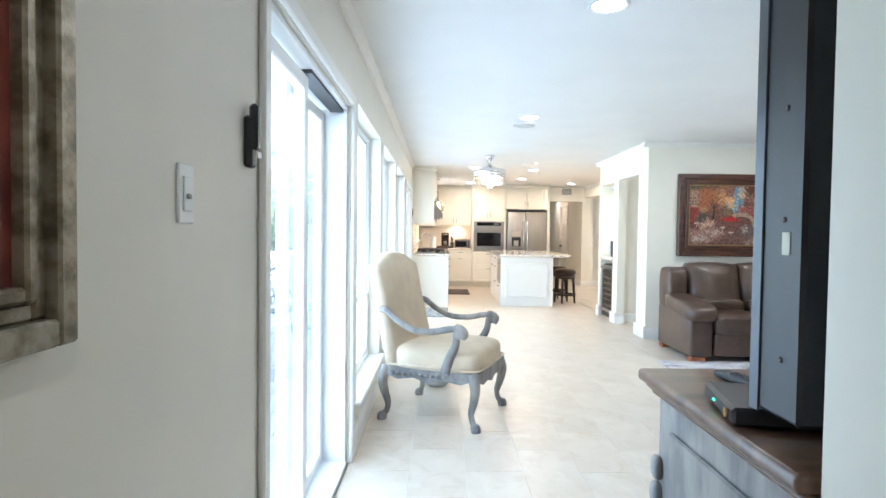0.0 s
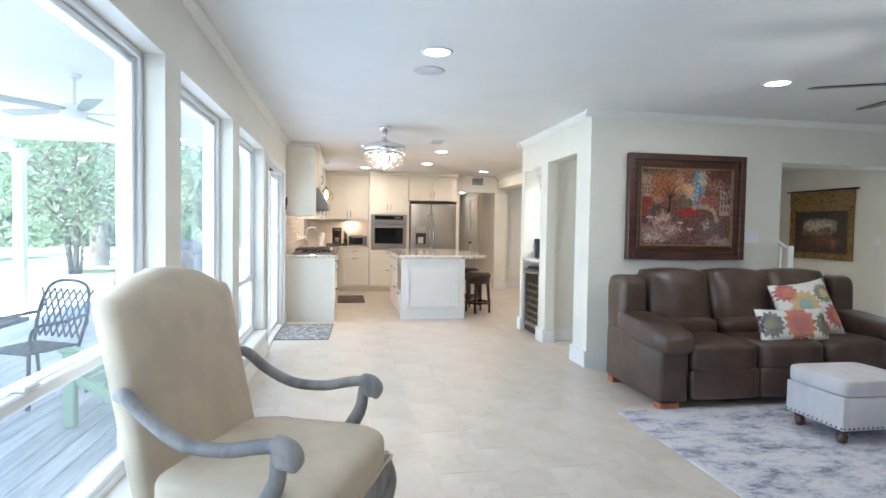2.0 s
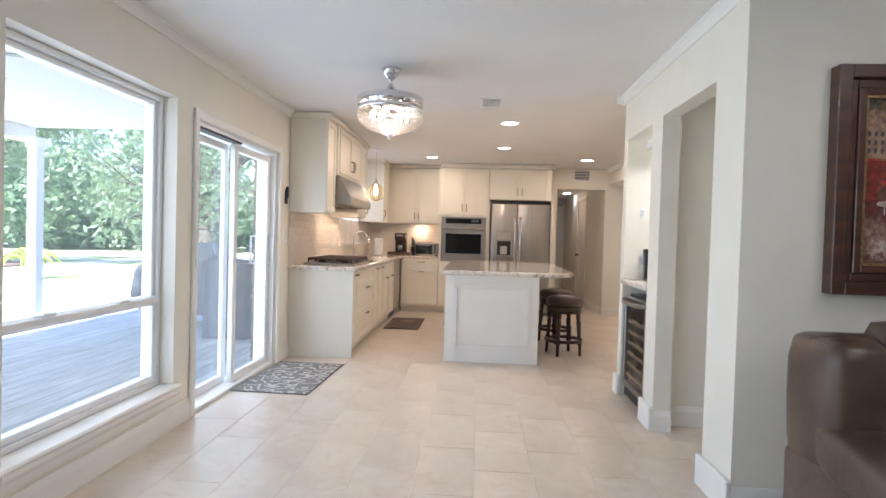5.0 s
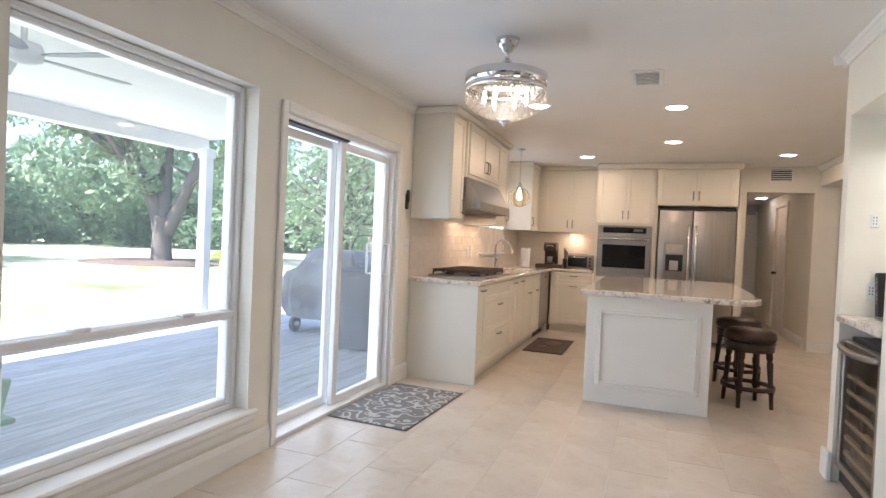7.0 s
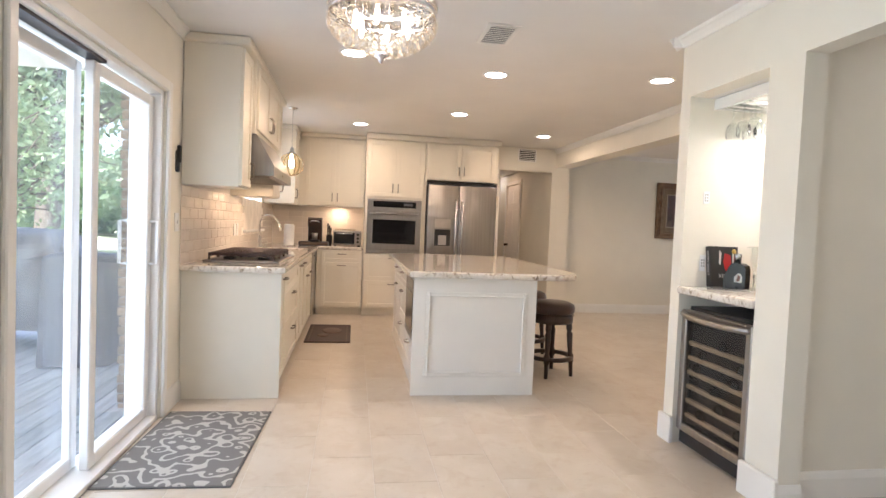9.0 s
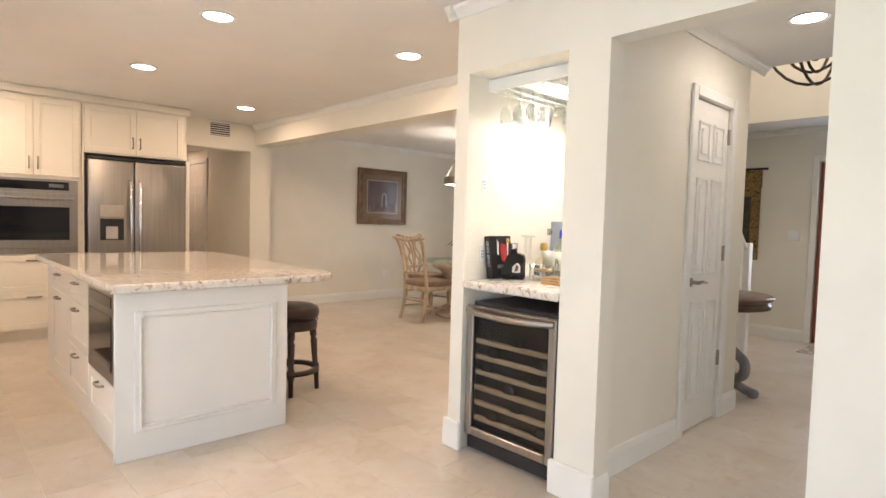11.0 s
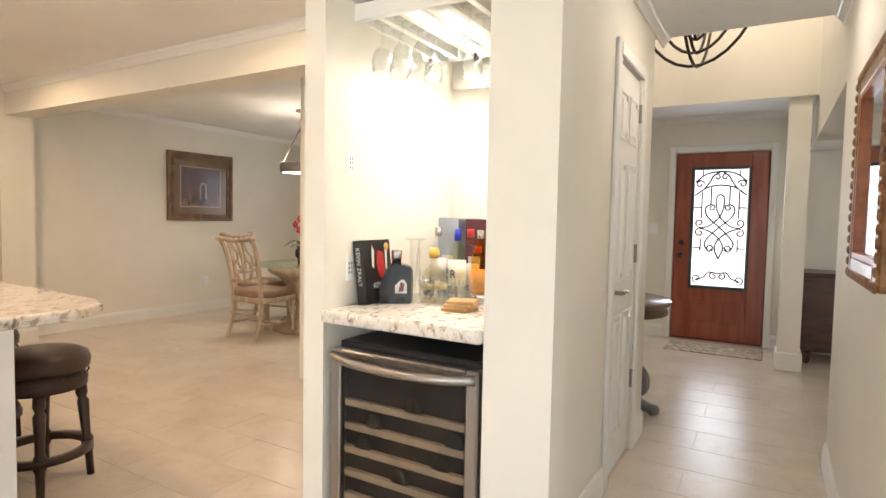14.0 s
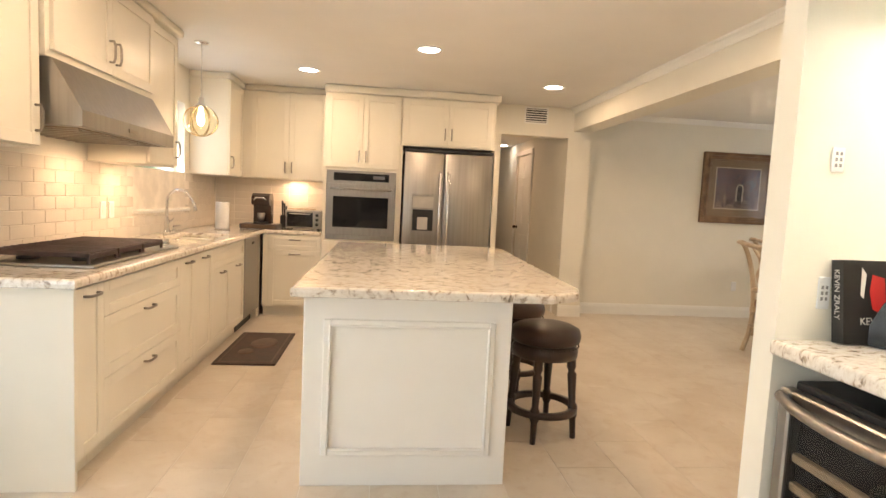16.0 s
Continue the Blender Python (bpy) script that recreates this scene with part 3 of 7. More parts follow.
cabinet((.80, 13.80, 0), 0, .60, .60, 0, .875, [(.06, .60, .71, .865, 'h'), (.06, .60, .12, .71, 'd')], "cream shaker corner base cabinet with drawer and door")
solid("corner_filler", Shape().box(.14, .77, 13.662, 13.80, .0, .874), CAB, "cream corner filler of the base cabinets", "panel")

# tall oven cabinet and fridge surround
TY = 13.76
oc = cabinet((1.405, TY, 0), 0, .79, .63, 0, 2.36, [(.02, .77, .48, .83, 'h'), (.02, .77, .12, .48, 'h'), (.02, .395, 1.60, 2.345, 'r'), (.395, .77, 1.60, 2.345, 'l')], "tall cream oven cabinet with two doors and drawers", name="tall_cabinet")
fc = cabinet((2.197, TY, 1.86), 0, 1.0, .63, 0, .50, [(.02, .49, .015, .485, 'r'), (.49, .96, .015, .485, 'l')], "cream wall cabinet above the refrigerator", toe=False, name="wall_cabinet")
for x in (2.197, 3.197):
    solid("fridge_panel", Shape().box(x, x + .022 if x < 3 else x + .04, TY, TY + .63, 0, 1.858), CAB, "tall cream side panel beside the refrigerator", "panel")
solid("cabinet_crown", Shape().box(1.40, 3.237, TY - .035, TY + .3, 2.362, 2.438, .015), CAB, "cream moulding above the tall cabinets", "moulding")
ov = thing("wall_oven", (1.44, TY, .85), "stainless steel built-in wall oven with dark glass door", "oven")
part("body", Shape().box(0, .72, -.022, -.001, 0, .72, .004), STEEL, ov)
part("control_panel", Shape().box(.075, .645, -.030, -.023, .615, .695, .003), BLACKGLASS, ov, "black glass control panel")
d = part("oven_door", Shape().box(.004, .716, -.045, -.023, .05, .585, .006), STEEL, ov)
part("door_window", Shape().box(.075, .645, -.048, -.0455, .13, .45, .002), BLACKGLASS, d, "dark greenish oven glass")
part("handle", Shape().tube([(.05, -.045, .53), (.05, -.09, .53), (.67, -.09, .53), (.67, -.045, .53)], .013, 10), STEEL, d)
part("display", Shape().box(.48, .60, -.0315, -.0305, .64, .675), mat("display_grey", (.12, .13, .14), .3), ov)

fr = thing("refrigerator", (2.235, TY, 0), "stainless steel side-by-side refrigerator with water dispenser", "refrigerator")
part("body", Shape().box(.005, .945, .02, .62, .03, 1.80, .006), mat("fridge_case", (.10, .10, .10), .4), fr)
for nm, a, b in (("freezer_door", .005, .425), ("fridge_door", .431, .945)):
    d = part(nm, Shape().box(a, b, -.055, .015, .06, 1.80, .012), STEEL, fr)
    hx = b - .04 if nm == "freezer_door" else a + .04
    part("handle", Shape().tube([(hx, -.055, .70), (hx, -.105, .72), (hx, -.11, 1.1), (hx, -.105, 1.58), (hx, -.055, 1.60)], .013, 10), CHROME, d, "curved chrome handle")
    if nm == "freezer_door":
        part("dispenser", Shape().box(.09, .345, -.060, -.056, .93, 1.36, .004), STEEL, d)
        part("dispenser_niche", Shape().box(.11, .325, -.0635, -.0605, .98, 1.20, .003), BLACK, d)
        part("dispenser_display", Shape().box(.11, .325, -.0635, -.0605, 1.22, 1.34, .003), mat("silver_panel", (.5, .47, .43), .35, .6), d)
        part("paddle", Shape().box(.16, .27, -.070, -.064, .99, 1.12, .004), mat("grey_paddle", (.45, .43, .41), .4), d)
part("hinge_cover", Shape().box(.005, .945, -.04, .06, 1.803, 1.835, .006), BLACK, fr)

# wall cabinets
UX = .50
cabinet((UX, 10.17, 1.45), 90, .33, .36, 0, .93, [(.005, .325, .01, .92, 'r')], "narrow cream wall cabinet beside the range hood", toe=False, name="wall_cabinet")
cabinet((UX + .04, 10.50, 1.86), 90, 1.15, .40, 0, .52, [(.03, .575, .03, .50, 'r'), (.575, 1.12, .03, .50, 'l')], "cream wall cabinet above the range hood", toe=False, name="wall_cabinet")
cabinet((UX, 11.65, 1.45), 90, .50, .36, 0, .93, [(.005, .495, .01, .92, 'r')], "cream wall cabinet beside the kitchen window", toe=False, name="wall_cabinet")
cabinet((UX, 13.54, 1.45), 90, .52, .36, 0, .93, [(.005, .50, .01, .92, 'l')], "cream corner wall cabinet lit from the window", toe=False, name="wall_cabinet")
cabinet((.50, 14.08, 1.45), 0, .90, .31, 0, .93, [(.10, .50, .01, .92, 'r'), (.50, .90, .01, .92, 'l')], "cream wall cabinet above the toaster oven", toe=False, name="wall_cabinet")
solid("cabinet_crown", Shape().box(.137, .56, 10.14, 12.16, 2.382, 2.438, .015), CAB, "cream moulding above the hood cabinets", "moulding")
solid("cabinet_crown", Shape().box(.137, .53, 13.51, 14.06, 2.382, 2.438, .015), CAB, "cream moulding above the corner wall cabinets", "moulding")
solid("cabinet_crown", Shape().box(.531, 1.40, 14.045, 14.39, 2.382, 2.438, .015), CAB, "cream moulding above the back wall cabinets", "moulding")

hood = thing("range_hood", (.137, 10.53, 1.56), "stainless steel under-cabinet range hood, lit", "range hood")
part("canopy", Shape().prism([(0, .0), (.54, .0), (.54, .075), (.41, .299), (0, .299)], 0, 1.10, 'y'), STEEL, hood)
part("filter", Shape().box(.05, .50, .04, .98, -.008, -.001), mat("hood_filter", (.35, .30, .25), .4, .8), hood)
for k in range(9):
    part("filter_slat", Shape().box(.06, .49, .07 + k * .1, .10 + k * .1, -.014, -.008), NICKEL, hood)
part("badge", Shape().box(.541, .545, .46, .56, .025, .045), NICKEL, hood)

# worktops
def worktop(outline, lo, hi, r=.02):
    """A slab with a rounded edge; outline in x, y."""
    s = Shape()
    n = len(outline)
    cx, cy = sum(p[0] for p in outline) / n, sum(p[1] for p in outline) / n
    rows = [(lo, .012), (lo + .004, .003), ((lo + hi) / 2, 0), (hi - .008, .002), (hi - .002, .007), (hi, .016)]
    v, f = [], []
    for z, ins in rows:
        for x, y in outline:
            d = Vector((x - cx, y - cy))
            v.append((x - math.copysign(ins, d.x), y - math.copysign(ins, d.y), z))
    for i in range(len(rows) - 1):
        f += [(i * n + k, i * n + (k + 1) % n, (i + 1) * n + (k + 1) % n, (i + 1) * n + k) for k in range(n)]
    f += [tuple(range(n - 1, -1, -1)), tuple((len(rows) - 1) * n + k for k in range(n))]
    return s.add(v, f)


ct = thing("worktop", (0, 0, .875), "polished cream speckled granite worktop on the long cabinets", "worktop")
part("slab", worktop([(.137, 10.18), (.82, 10.18), (.82, 12.27), (.137, 12.27)], 0, .042).add(*[(lambda w: (w.v, w.f))(worktop([(.137, 12.27), (.30, 12.27), (.30, 12.93), (.137, 12.93)], 0, .042))][0])
     .box(.70, .82, 12.27, 12.93, 0, .042, .008).box(.137, .82, 12.93, 14.39, 0, .042, .008).box(.82, 1.40, 13.77, 14.39, 0, .042, .008), GRANITE, ct)
it = thing("island_worktop", (0, 0, .875), "polished cream and brown speckled granite island worktop", "worktop")
part("slab", worktop([(1.67, 10.16), (2.80, 10.16), (2.94, 10.24), (2.99, 10.38), (3.06, 12.45), (2.98, 12.62), (1.72, 12.62), (1.67, 12.55)], 0, .045), GRANITE, it)

# cooktop, sink and tap
ck = thing("gas_cooktop", (.20, 10.53, .918), "stainless gas cooktop with dark cast iron grates", "cooktop")
part("tray", Shape().box(0, .54, 0, .88, 0, .012, .004), STEEL, ck)
for k in range(3):
    y0 = .03 + k * .24
    s = Shape()
    for q in range(6):
        s.box(.03, .50, y0 + q * .043, y0 + q * .043 + .012, .035, .052, .002)
    for q in (.03, .25, .488):
        s.box(q, q + .012, y0, y0 + .227, .028, .046, .002)
    for q in (.03, .488):
        for w_ in (y0, y0 + .215):
            s.box(q, q + .012, w_, w_ + .012, .010, .035)
    part("grate", s, IRON, ck)
for k in range(5):
    part("burner", Shape().lathe([(.045, .012), (.045, .022), (.03, .028), (0.001, .028)], 16, ((.15, .15, .27, .40, .40)[k], (.15, .60, .38, .15, .60)[k], 0)), BLACK, ck)
for k in range(5):
    part("knob", Shape().lathe([(.020, .010), (.020, .032), (.015, .036), (.001, .036)], 14, (.27 + .05 * k, .82, 0)), CHROME, ck)
ck.matrix_world = pose(.20, 10.50, .918) @ Matrix.Diagonal((1, 1.22, 1.3, 1))
sk = thing("sink", (.30, 12.27, .66), "stainless steel undermount kitchen sink", "sink")
part("basin", Shape().box(0, .40, 0, .66, 0, .01).box(0, .01, 0, .66, .01, .214).box(.39, .40, 0, .66, .01, .214).box(.01, .39, 0, .01, .01, .214).box(.01, .39, .65, .66, .01, .214), STEEL, sk)
part("drain", Shape().lathe([(.04, .011), (.04, .014), (.001, .014)], 16, (.2, .33, 0)), CHROME, sk)
tp = thing("kitchen_tap", (.235, 12.72, .918), "chrome gooseneck kitchen tap with side lever", "tap")
arc = [(0, 0, .02), (0, 0, .24)] + [(.10 - .10 * math.cos(a), 0, .26 + .11 * math.sin(a)) for a in np.linspace(.2, 2.6, 9)] + [(.225, 0, .25)]
part("spout", Shape().lathe([(.030, 0), (.030, .02), (.022, .03), (.020, .13), (.013, .14)], 16).tube(arc, .012, 10).tube([(.212, 0, .275), (.232, 0, .20)], [.014, .019], 10), CHROME, tp)
part("lever", Shape().tube([(.0, .02, .09), (.0, .06, .10), (.01, .12, .12)], [.012, .010, .007], 8), CHROME, tp)
so = thing("soap_pump", (.245, 12.84, .918), "chrome soap pump beside the tap", "soap pump")
part("pump", Shape().lathe([(.018, 0), (.018, .02), (.008, .03), (.008, .06)], 12).tube([(0, 0, .06), (.06, 0, .065)], .007), CHROME, so)

# island
isl = thing("kitchen_island", (1.714, 10.265, 0), "white painted kitchen island with a framed end panel", "kitchen island")
part("body", Shape().box(.03, .93, .02, 2.25, .0, .874), ISLAND_W, isl)
part("end_panel", Shape().box(0, .93, 0, .019, 0, .874, .003), ISLAND_W, isl)
s = Shape()
for q, wd, dp in ((0, .030, .014), (.022, .012, .020)):
    x0, x1, z0, z1 = .088 + q, .855 - q, .145 + q, .767 - q
    s.box(x0, x0 + wd, -dp, -.0005, z0, z1, .004).box(x1 - wd, x1, -dp, -.0005, z0, z1, .004)
    s.box(x0 + wd, x1 - wd, -dp, -.0005, z0, z0 + wd, .004).box(x0 + wd, x1 - wd, -dp, -.0005, z1 - wd, z1, .004)
part("panel_moulding", s, ISLAND_W, isl)
for y0, y1, spec in ((.66, 1.28, [(.70, .865), (.41, .70), (.12, .41)]), (1.28, 1.9, [(.70, .865), (.12, .70)])):
    for z0, z1 in spec:
        sh = shaker(-y1, -y0, z0, z1)
        sh.turn(pose(.03, 0, 0, 0, 0, -90))
        d = part("drawer", sh, ISLAND_W, isl)
        part("handle", pull(-(y0 + y1) / 2, z1 - .045).turn(pose(.03, 0, 0, 0, 0, -90)), NICKEL, d)
d = part("drawer", shaker(-.64, -.03, .12, .38).turn(pose(.03, 0, 0, 0, 0, -90)), ISLAND_W, isl)
part("handle", pull(-.33, .335).turn(pose(.03, 0, 0, 0, 0, -90)), NICKEL, d)
mw = thing("microwave_drawer", (1.744, 10.30, .385), "stainless microwave drawer built into the island", "microwave")
part("front", Shape().box(-.024, -.001, 0, .60, 0, .475, .004), STEEL, mw)
part("window", Shape().box(-.028, -.0245, .05, .55, .06, .35, .002), BLACKGLASS, mw)
part("controls", Shape().box(-.028, -.0245, .05, .55, .39, .45, .002), BLACKGLASS, mw)

# ---- living room ----
def puffy(outline, thick, soft=.03, lean=None, bulge=0):
    """A padded slab: an outline in y, z, thick along x, with rounded rims; lean moves a point in x by its height."""
    n = len(outline)
    cy, cz = sum(p[0] for p in outline) / n, sum(p[1] for p in outline) / n
    rows = [(-thick / 2, soft * 3), (-thick / 2 + .004, soft), (-thick / 2 + soft, 0), (thick / 2 - soft, 0), (thick / 2 - .004, soft), (thick / 2 + bulge * .5, soft * 3), (thick / 2 + bulge, soft * 6)]
    v, f = [], []
    for x, ins in rows:
        for y, z in outline:
            d = Vector((cy - y, cz - z))
            q = Vector((y, z)) + d.normalized() * min(ins, d.length * .7)
            v.append((x + (lean(q.y) if lean else 0), q.x, q.y))
    for i in range(len(rows) - 1):
        f += [(i * n + k, i * n + (k + 1) % n, (i + 1) * n + (k + 1) % n, (i + 1) * n + k) for k in range(n)]
    f += [tuple(range(n - 1, -1, -1)), tuple((len(rows) - 1) * n + k for k in range(n))]
    return Shape().add(v, f, True)


def curve(pts, n=6):
    """A smooth line through the points (Catmull-Rom)."""
    P = [Vector(p) for p in pts]
    P = [P[0] * 2 - P[1]] + P + [P[-1] * 2 - P[-2]]
    out = []
    for i in range(1, len(P) - 2):
        for k in range(n):
            t = k / n
            out.append(.5 * ((2 * P[i]) + (P[i + 1] - P[i - 1]) * t + (2 * P[i - 1] - 5 * P[i] + 4 * P[i + 1] - P[i + 2]) * t * t + (3 * P[i] - P[i - 1] - 3 * P[i + 1] + P[i + 2]) * t ** 3))
    return out + [P[-2]]


ac = thing("armchair", (.68, 4.42, 0), "cream linen armchair with carved grey-washed wooden arms and legs", "armchair", turn=-22)
part("seat", Shape().cushion(-.30, .36, -.335, .335, .33, .53, .42, 40, 20), LINEN, ac)
part("seat_piping", Shape().tube([(-.29, -.33, .395), (.33, -.335, .395), (.355, -.3, .395), (.355, .3, .395), (.33, .335, .395), (-.29, .33, .395)], .006), LINEN, ac)
top = [(-.30, .36), (-.315, .8), (-.325, 1.03), (-.31, 1.06), (-.26, 1.075), (-.16, 1.12), (-.06, 1.145), (.06, 1.145), (.16, 1.12), (.26, 1.075), (.31, 1.06), (.325, 1.03), (.315, .8), (.30, .36)]
part("backrest", puffy(top, .11, .022, lambda z: -.27 - .22 * max(0, z - .36), .03), LINEN, ac)
s = Shape()
for sy in (-1, 1):
    s.prism([(-.30, .375), (.33, .375), (.33, .335), (.24, .30), (.12, .315), (.02, .285), (-.10, .315), (-.22, .295), (-.30, .32)], sy * .30, sy * .335, 'y')
    for k in range(14):
        s.cushion(-.27 + k * .042, -.235 + k * .042, sy * .333, sy * .345, .325, .352, .9, 8, 6)
s.prism([(-.31, .375), (.31, .375), (.31, .33), (.2, .285), (.08, .295), (0, .265), (-.08, .295), (-.2, .285), (-.31, .33)], .32, .355, 'x')
s.prism([(-.30, .375), (.30, .375), (.30, .31), (-.30, .31)], -.31, -.28, 'x')
part("seat_rail", s, GREYWOOD, ac)
for sx in (-1, 1):
    for sy in (-1, 1):
        x, y = .31 * sx, .30 * sy
        w = (.012 * sx, .010 * sy)
        pts = [(x, y, .37), (x + 2.2 * w[0], y + 2 * w[1], .29), (x + 1.4 * w[0], y + 1.2 * w[1], .2), (x - .4 * w[0], y, .12), (x + .3 * w[0], y, .06), (x + 2.5 * w[0], y + 1.5 * w[1], .03), (x + 2.8 * w[0], y + 1.6 * w[1], .0)]
        part("leg", Shape().tube(curve(pts), [.042 - .022 * min(1, k / 20) + (.014 if k > 30 else 0) for k in range(len(curve(pts)))], 10).cushion(x + 2.4 * w[0] - .032, x + 2.4 * w[0] + .032, y + 1.5 * w[1] - .028, y + 1.5 * w[1] + .028, 0, .055, .8, 12, 8), GREYWOOD, ac)
for sy in (-1, 1):
    y = .335 * sy
    pts = [(-.36, y * .93, .76), (-.31, y, .765), (-.22, y * 1.02, .70), (-.10, y * 1.05, .645), (.04, y * 1.06, .64), (.16, y * 1.07, .665), (.235, y * 1.07, .67), (.265, y * 1.07, .645), (.25, y * 1.07, .62)]
    sup = [(.215, y * 1.06, .645), (.205, y * 1.03, .56), (.16, y * 1.0, .47), (.13, y * 1.0, .37)]
    c1, c2 = curve(pts), curve(sup)
    part("arm", Shape().tube(c1, [.022 + .010 * (k > len(c1) - 16) for k in range(len(c1))], 10).tube(c2, [.022 + .014 * k / len(c2) for k in range(len(c2))], 10).cushion(.20, .275, y * 1.07 - .033, y * 1.07 + .033, .605, .69, .9, 14, 10), GREYWOOD, ac)

sf = thing("sofa", (3.18, 6.02, 0), "dark brown leather three-seat reclining sofa on wooden block feet", "sofa")
part("base", Shape().box(.05, 2.23, .10, .90, .05, .42, .03), LEATHER, sf)
part("back_frame", Shape().box(.03, 2.25, .74, .92, .05, .93, .05), LEATHER, sf)
for k in range(3):
    x0 = .26 + k * .587
    s = puffy([(y, z) for y, z in ((.012, .40), (.003, .7), (.008, .925), (.035, .965), (.2, .982), (.39, .982), (.55, .965), (.58, .925), (.584, .7), (.575, .40))], .22, .04, lambda z: -.22 * (z - .4), .05)
    s.turn(pose(x0, .66, .01, 0, 0, -90))
    part("back_cushion", s.cushion(x0 + .02, x0 + .565, .47, .66, .44, .60, .5, 24, 12, .01), LEATHER, sf)
    part("seat_cushion", Shape().cushion(x0 + .003, x0 + .584, .015, .62, .25, .485, .32, 36, 20, .008), LEATHER, sf)
    part("footrest", Shape().cushion(x0 + .004, x0 + .583, .02, .2, .065, .30, .22, 32, 16, .006), LEATHER, sf)
for x0, x1, sx in ((.0, .27, 1), (2.01, 2.28, -1)):
    a = part("arm", Shape().box(x0 + .02, x1 - .02, .03, .90, .05, .50, .03), LEATHER, sf)
    part("arm_pad", Shape().cushion(x0 - .01, x1 + .03 if sx > 0 else x1 + .01, -.03, .74, .45, .63, .45, 30, 16, .012).turn(Matrix(((1, 0, 0, 0), (0, 1, 0, 0), (0, .11, 1, -.05), (0, 0, 0, 1)))), LEATHER, a)
    part("wing", Shape().cushion(x0 + .02, x1 - .03, .60, .92, .45, .93, .35, 24, 14, .01), LEATHER, a)
for x in (.03, 2.10):
    for y in (.04, .78):
        part("foot", Shape().box(x, x + .15, y, y + .10, 0, .05, .006), PINKWOOD, sf, "orange-stained wooden block foot")


def medallions(name, ground, flowers):
    """Cloth printed with round many-petalled flower heads: (x, z, radius, colours of rim and heart)."""
    m = bpy.data.materials.new(name)
    n, l, b = nodes(m)
    b.inputs["Roughness"].default_value = .85
    tc, sx = n.new("ShaderNodeTexCoord"), n.new("ShaderNodeSeparateXYZ")
    l.new(tc.outputs["Object"], sx.inputs[0])
    nz = n.new("ShaderNodeTexNoise")
    nz.inputs["Scale"].default_value = 60
    l.new(tc.outputs["Object"], nz.inputs["Vector"])

    def calc(op, p, q=0.0, r=0.0):
        k = n.new("ShaderNodeMath")
        k.operation = op
        for s_, v in zip(k.inputs, (p, q, r)):
            if isinstance(v, (int, float)):
                s_.default_value = v
            else:
                l.new(v, s_)
        return k.outputs[0]

    def blend(f, p, q):
        k = n.new("ShaderNodeMix")
        k.data_type = 'RGBA'
        l.new(f, k.inputs["Factor"])
        for s_, v in ((k.inputs["A"], p), (k.inputs["B"], q)):
            if isinstance(v, tuple):
                s_.default_value = (*v, 1)
            else:
                l.new(v, s_)
        return k.outputs["Result"]

    col = ground
    for cx, cz, rad, rim, heart in flowers:
        dx, dz = calc('SUBTRACT', sx.outputs["X"], cx), calc('SUBTRACT', sx.outputs["Z"], cz)
        d = calc('SQRT', calc('ADD', calc('MULTIPLY', dx, dx), calc('MULTIPLY', dz, dz)))
        ang = calc('ARCTAN2', dz, dx)
        petal = calc('SINE', calc('MULTIPLY', ang, 14.0))
        edge = calc('MULTIPLY_ADD', petal, rad * .10, rad * .9)
        inside = calc('LESS_THAN', d, edge)
        v = calc('ADD', calc('SINE', calc('MULTIPLY_ADD', d, 400 * .1 / rad, calc('MULTIPLY', petal, 1.7))), calc('MULTIPLY', calc('SUBTRACT', nz.outputs["Fac"], .5), 1.4))
        ink = calc('MULTIPLY', inside, calc('GREATER_THAN', v, -.72))
        core = calc('LESS_THAN', d, rad * .45)
        col = blend(ink, col, blend(core, rim, heart))
    if isinstance(col, tuple):
        b.inputs["Base Color"].default_value = (*col, 1)
    else:
        l.new(col, b.inputs["Base Color"])
    return m


CREAM, ORANGE, CRIMSON, OLIVE, INK, TEAL, OCHRE = (.72, .69, .62), (.50, .085, .015), (.36, .015, .015), (.10, .11, .02), (.04, .025, .03), (.20, .33, .26), (.52, .34, .10)
FLORAL = medallions("floral_print", CREAM, [(-.235, .0, .105, INK, OLIVE), (.015, .0, .150, ORANGE, CRIMSON), (.255, -.01, .10, OLIVE, INK)])
FLORAL2 = medallions("floral_print_large", CREAM, [(-.15, .15, .09, CRIMSON, ORANGE), (-.04, .02, .13, OCHRE, TEAL), (.15, .10, .09, OLIVE, OCHRE), (.19, -.10, .11, CRIMSON, ORANGE), (-.17, -.14, .10, TEAL, OCHRE), (.02, -.18, .08, ORANGE, CRIMSON)])


def pillow(w, h, thick, n=24):
    """A stuffed pillow with pinched corners, facing -y."""
    v, f = [], []
    for sd in (-1, 1):
        for j in range(n + 1):
            for i in range(n + 1):
                a, b = 2 * i / n - 1, 2 * j / n - 1
                pinch = 1 - .10 * (1 - abs(a) ** 2) * abs(b) ** 6
                pinch2 = 1 - .10 * (1 - abs(b) ** 2) * abs(a) ** 6
                puff = max(0, (1 - a ** 4) * (1 - b ** 4)) ** .55
                wr = noise.noise(Vector((a * 3, b * 3, sd))) * .006 * puff
                v.append((a * w * pinch2, sd * (thick * puff + wr), b * h * pinch))
    m = (n + 1) * (n + 1)
    for sd in (0, 1):
        for j in range(n):
            for i in range(n):
                q = sd * m + j * (n + 1) + i
                f.append((q, q + 1, q + n + 2, q + n + 1))
    return Shape().add(v, f, True)


p = solid("throw_pillow", pillow(.325, .135, .07), FLORAL, "white lumbar pillow with orange and black flowers on the sofa", "pillow")
p.matrix_world = pose(4.42, 6.21, .585, -20, 0, 2)
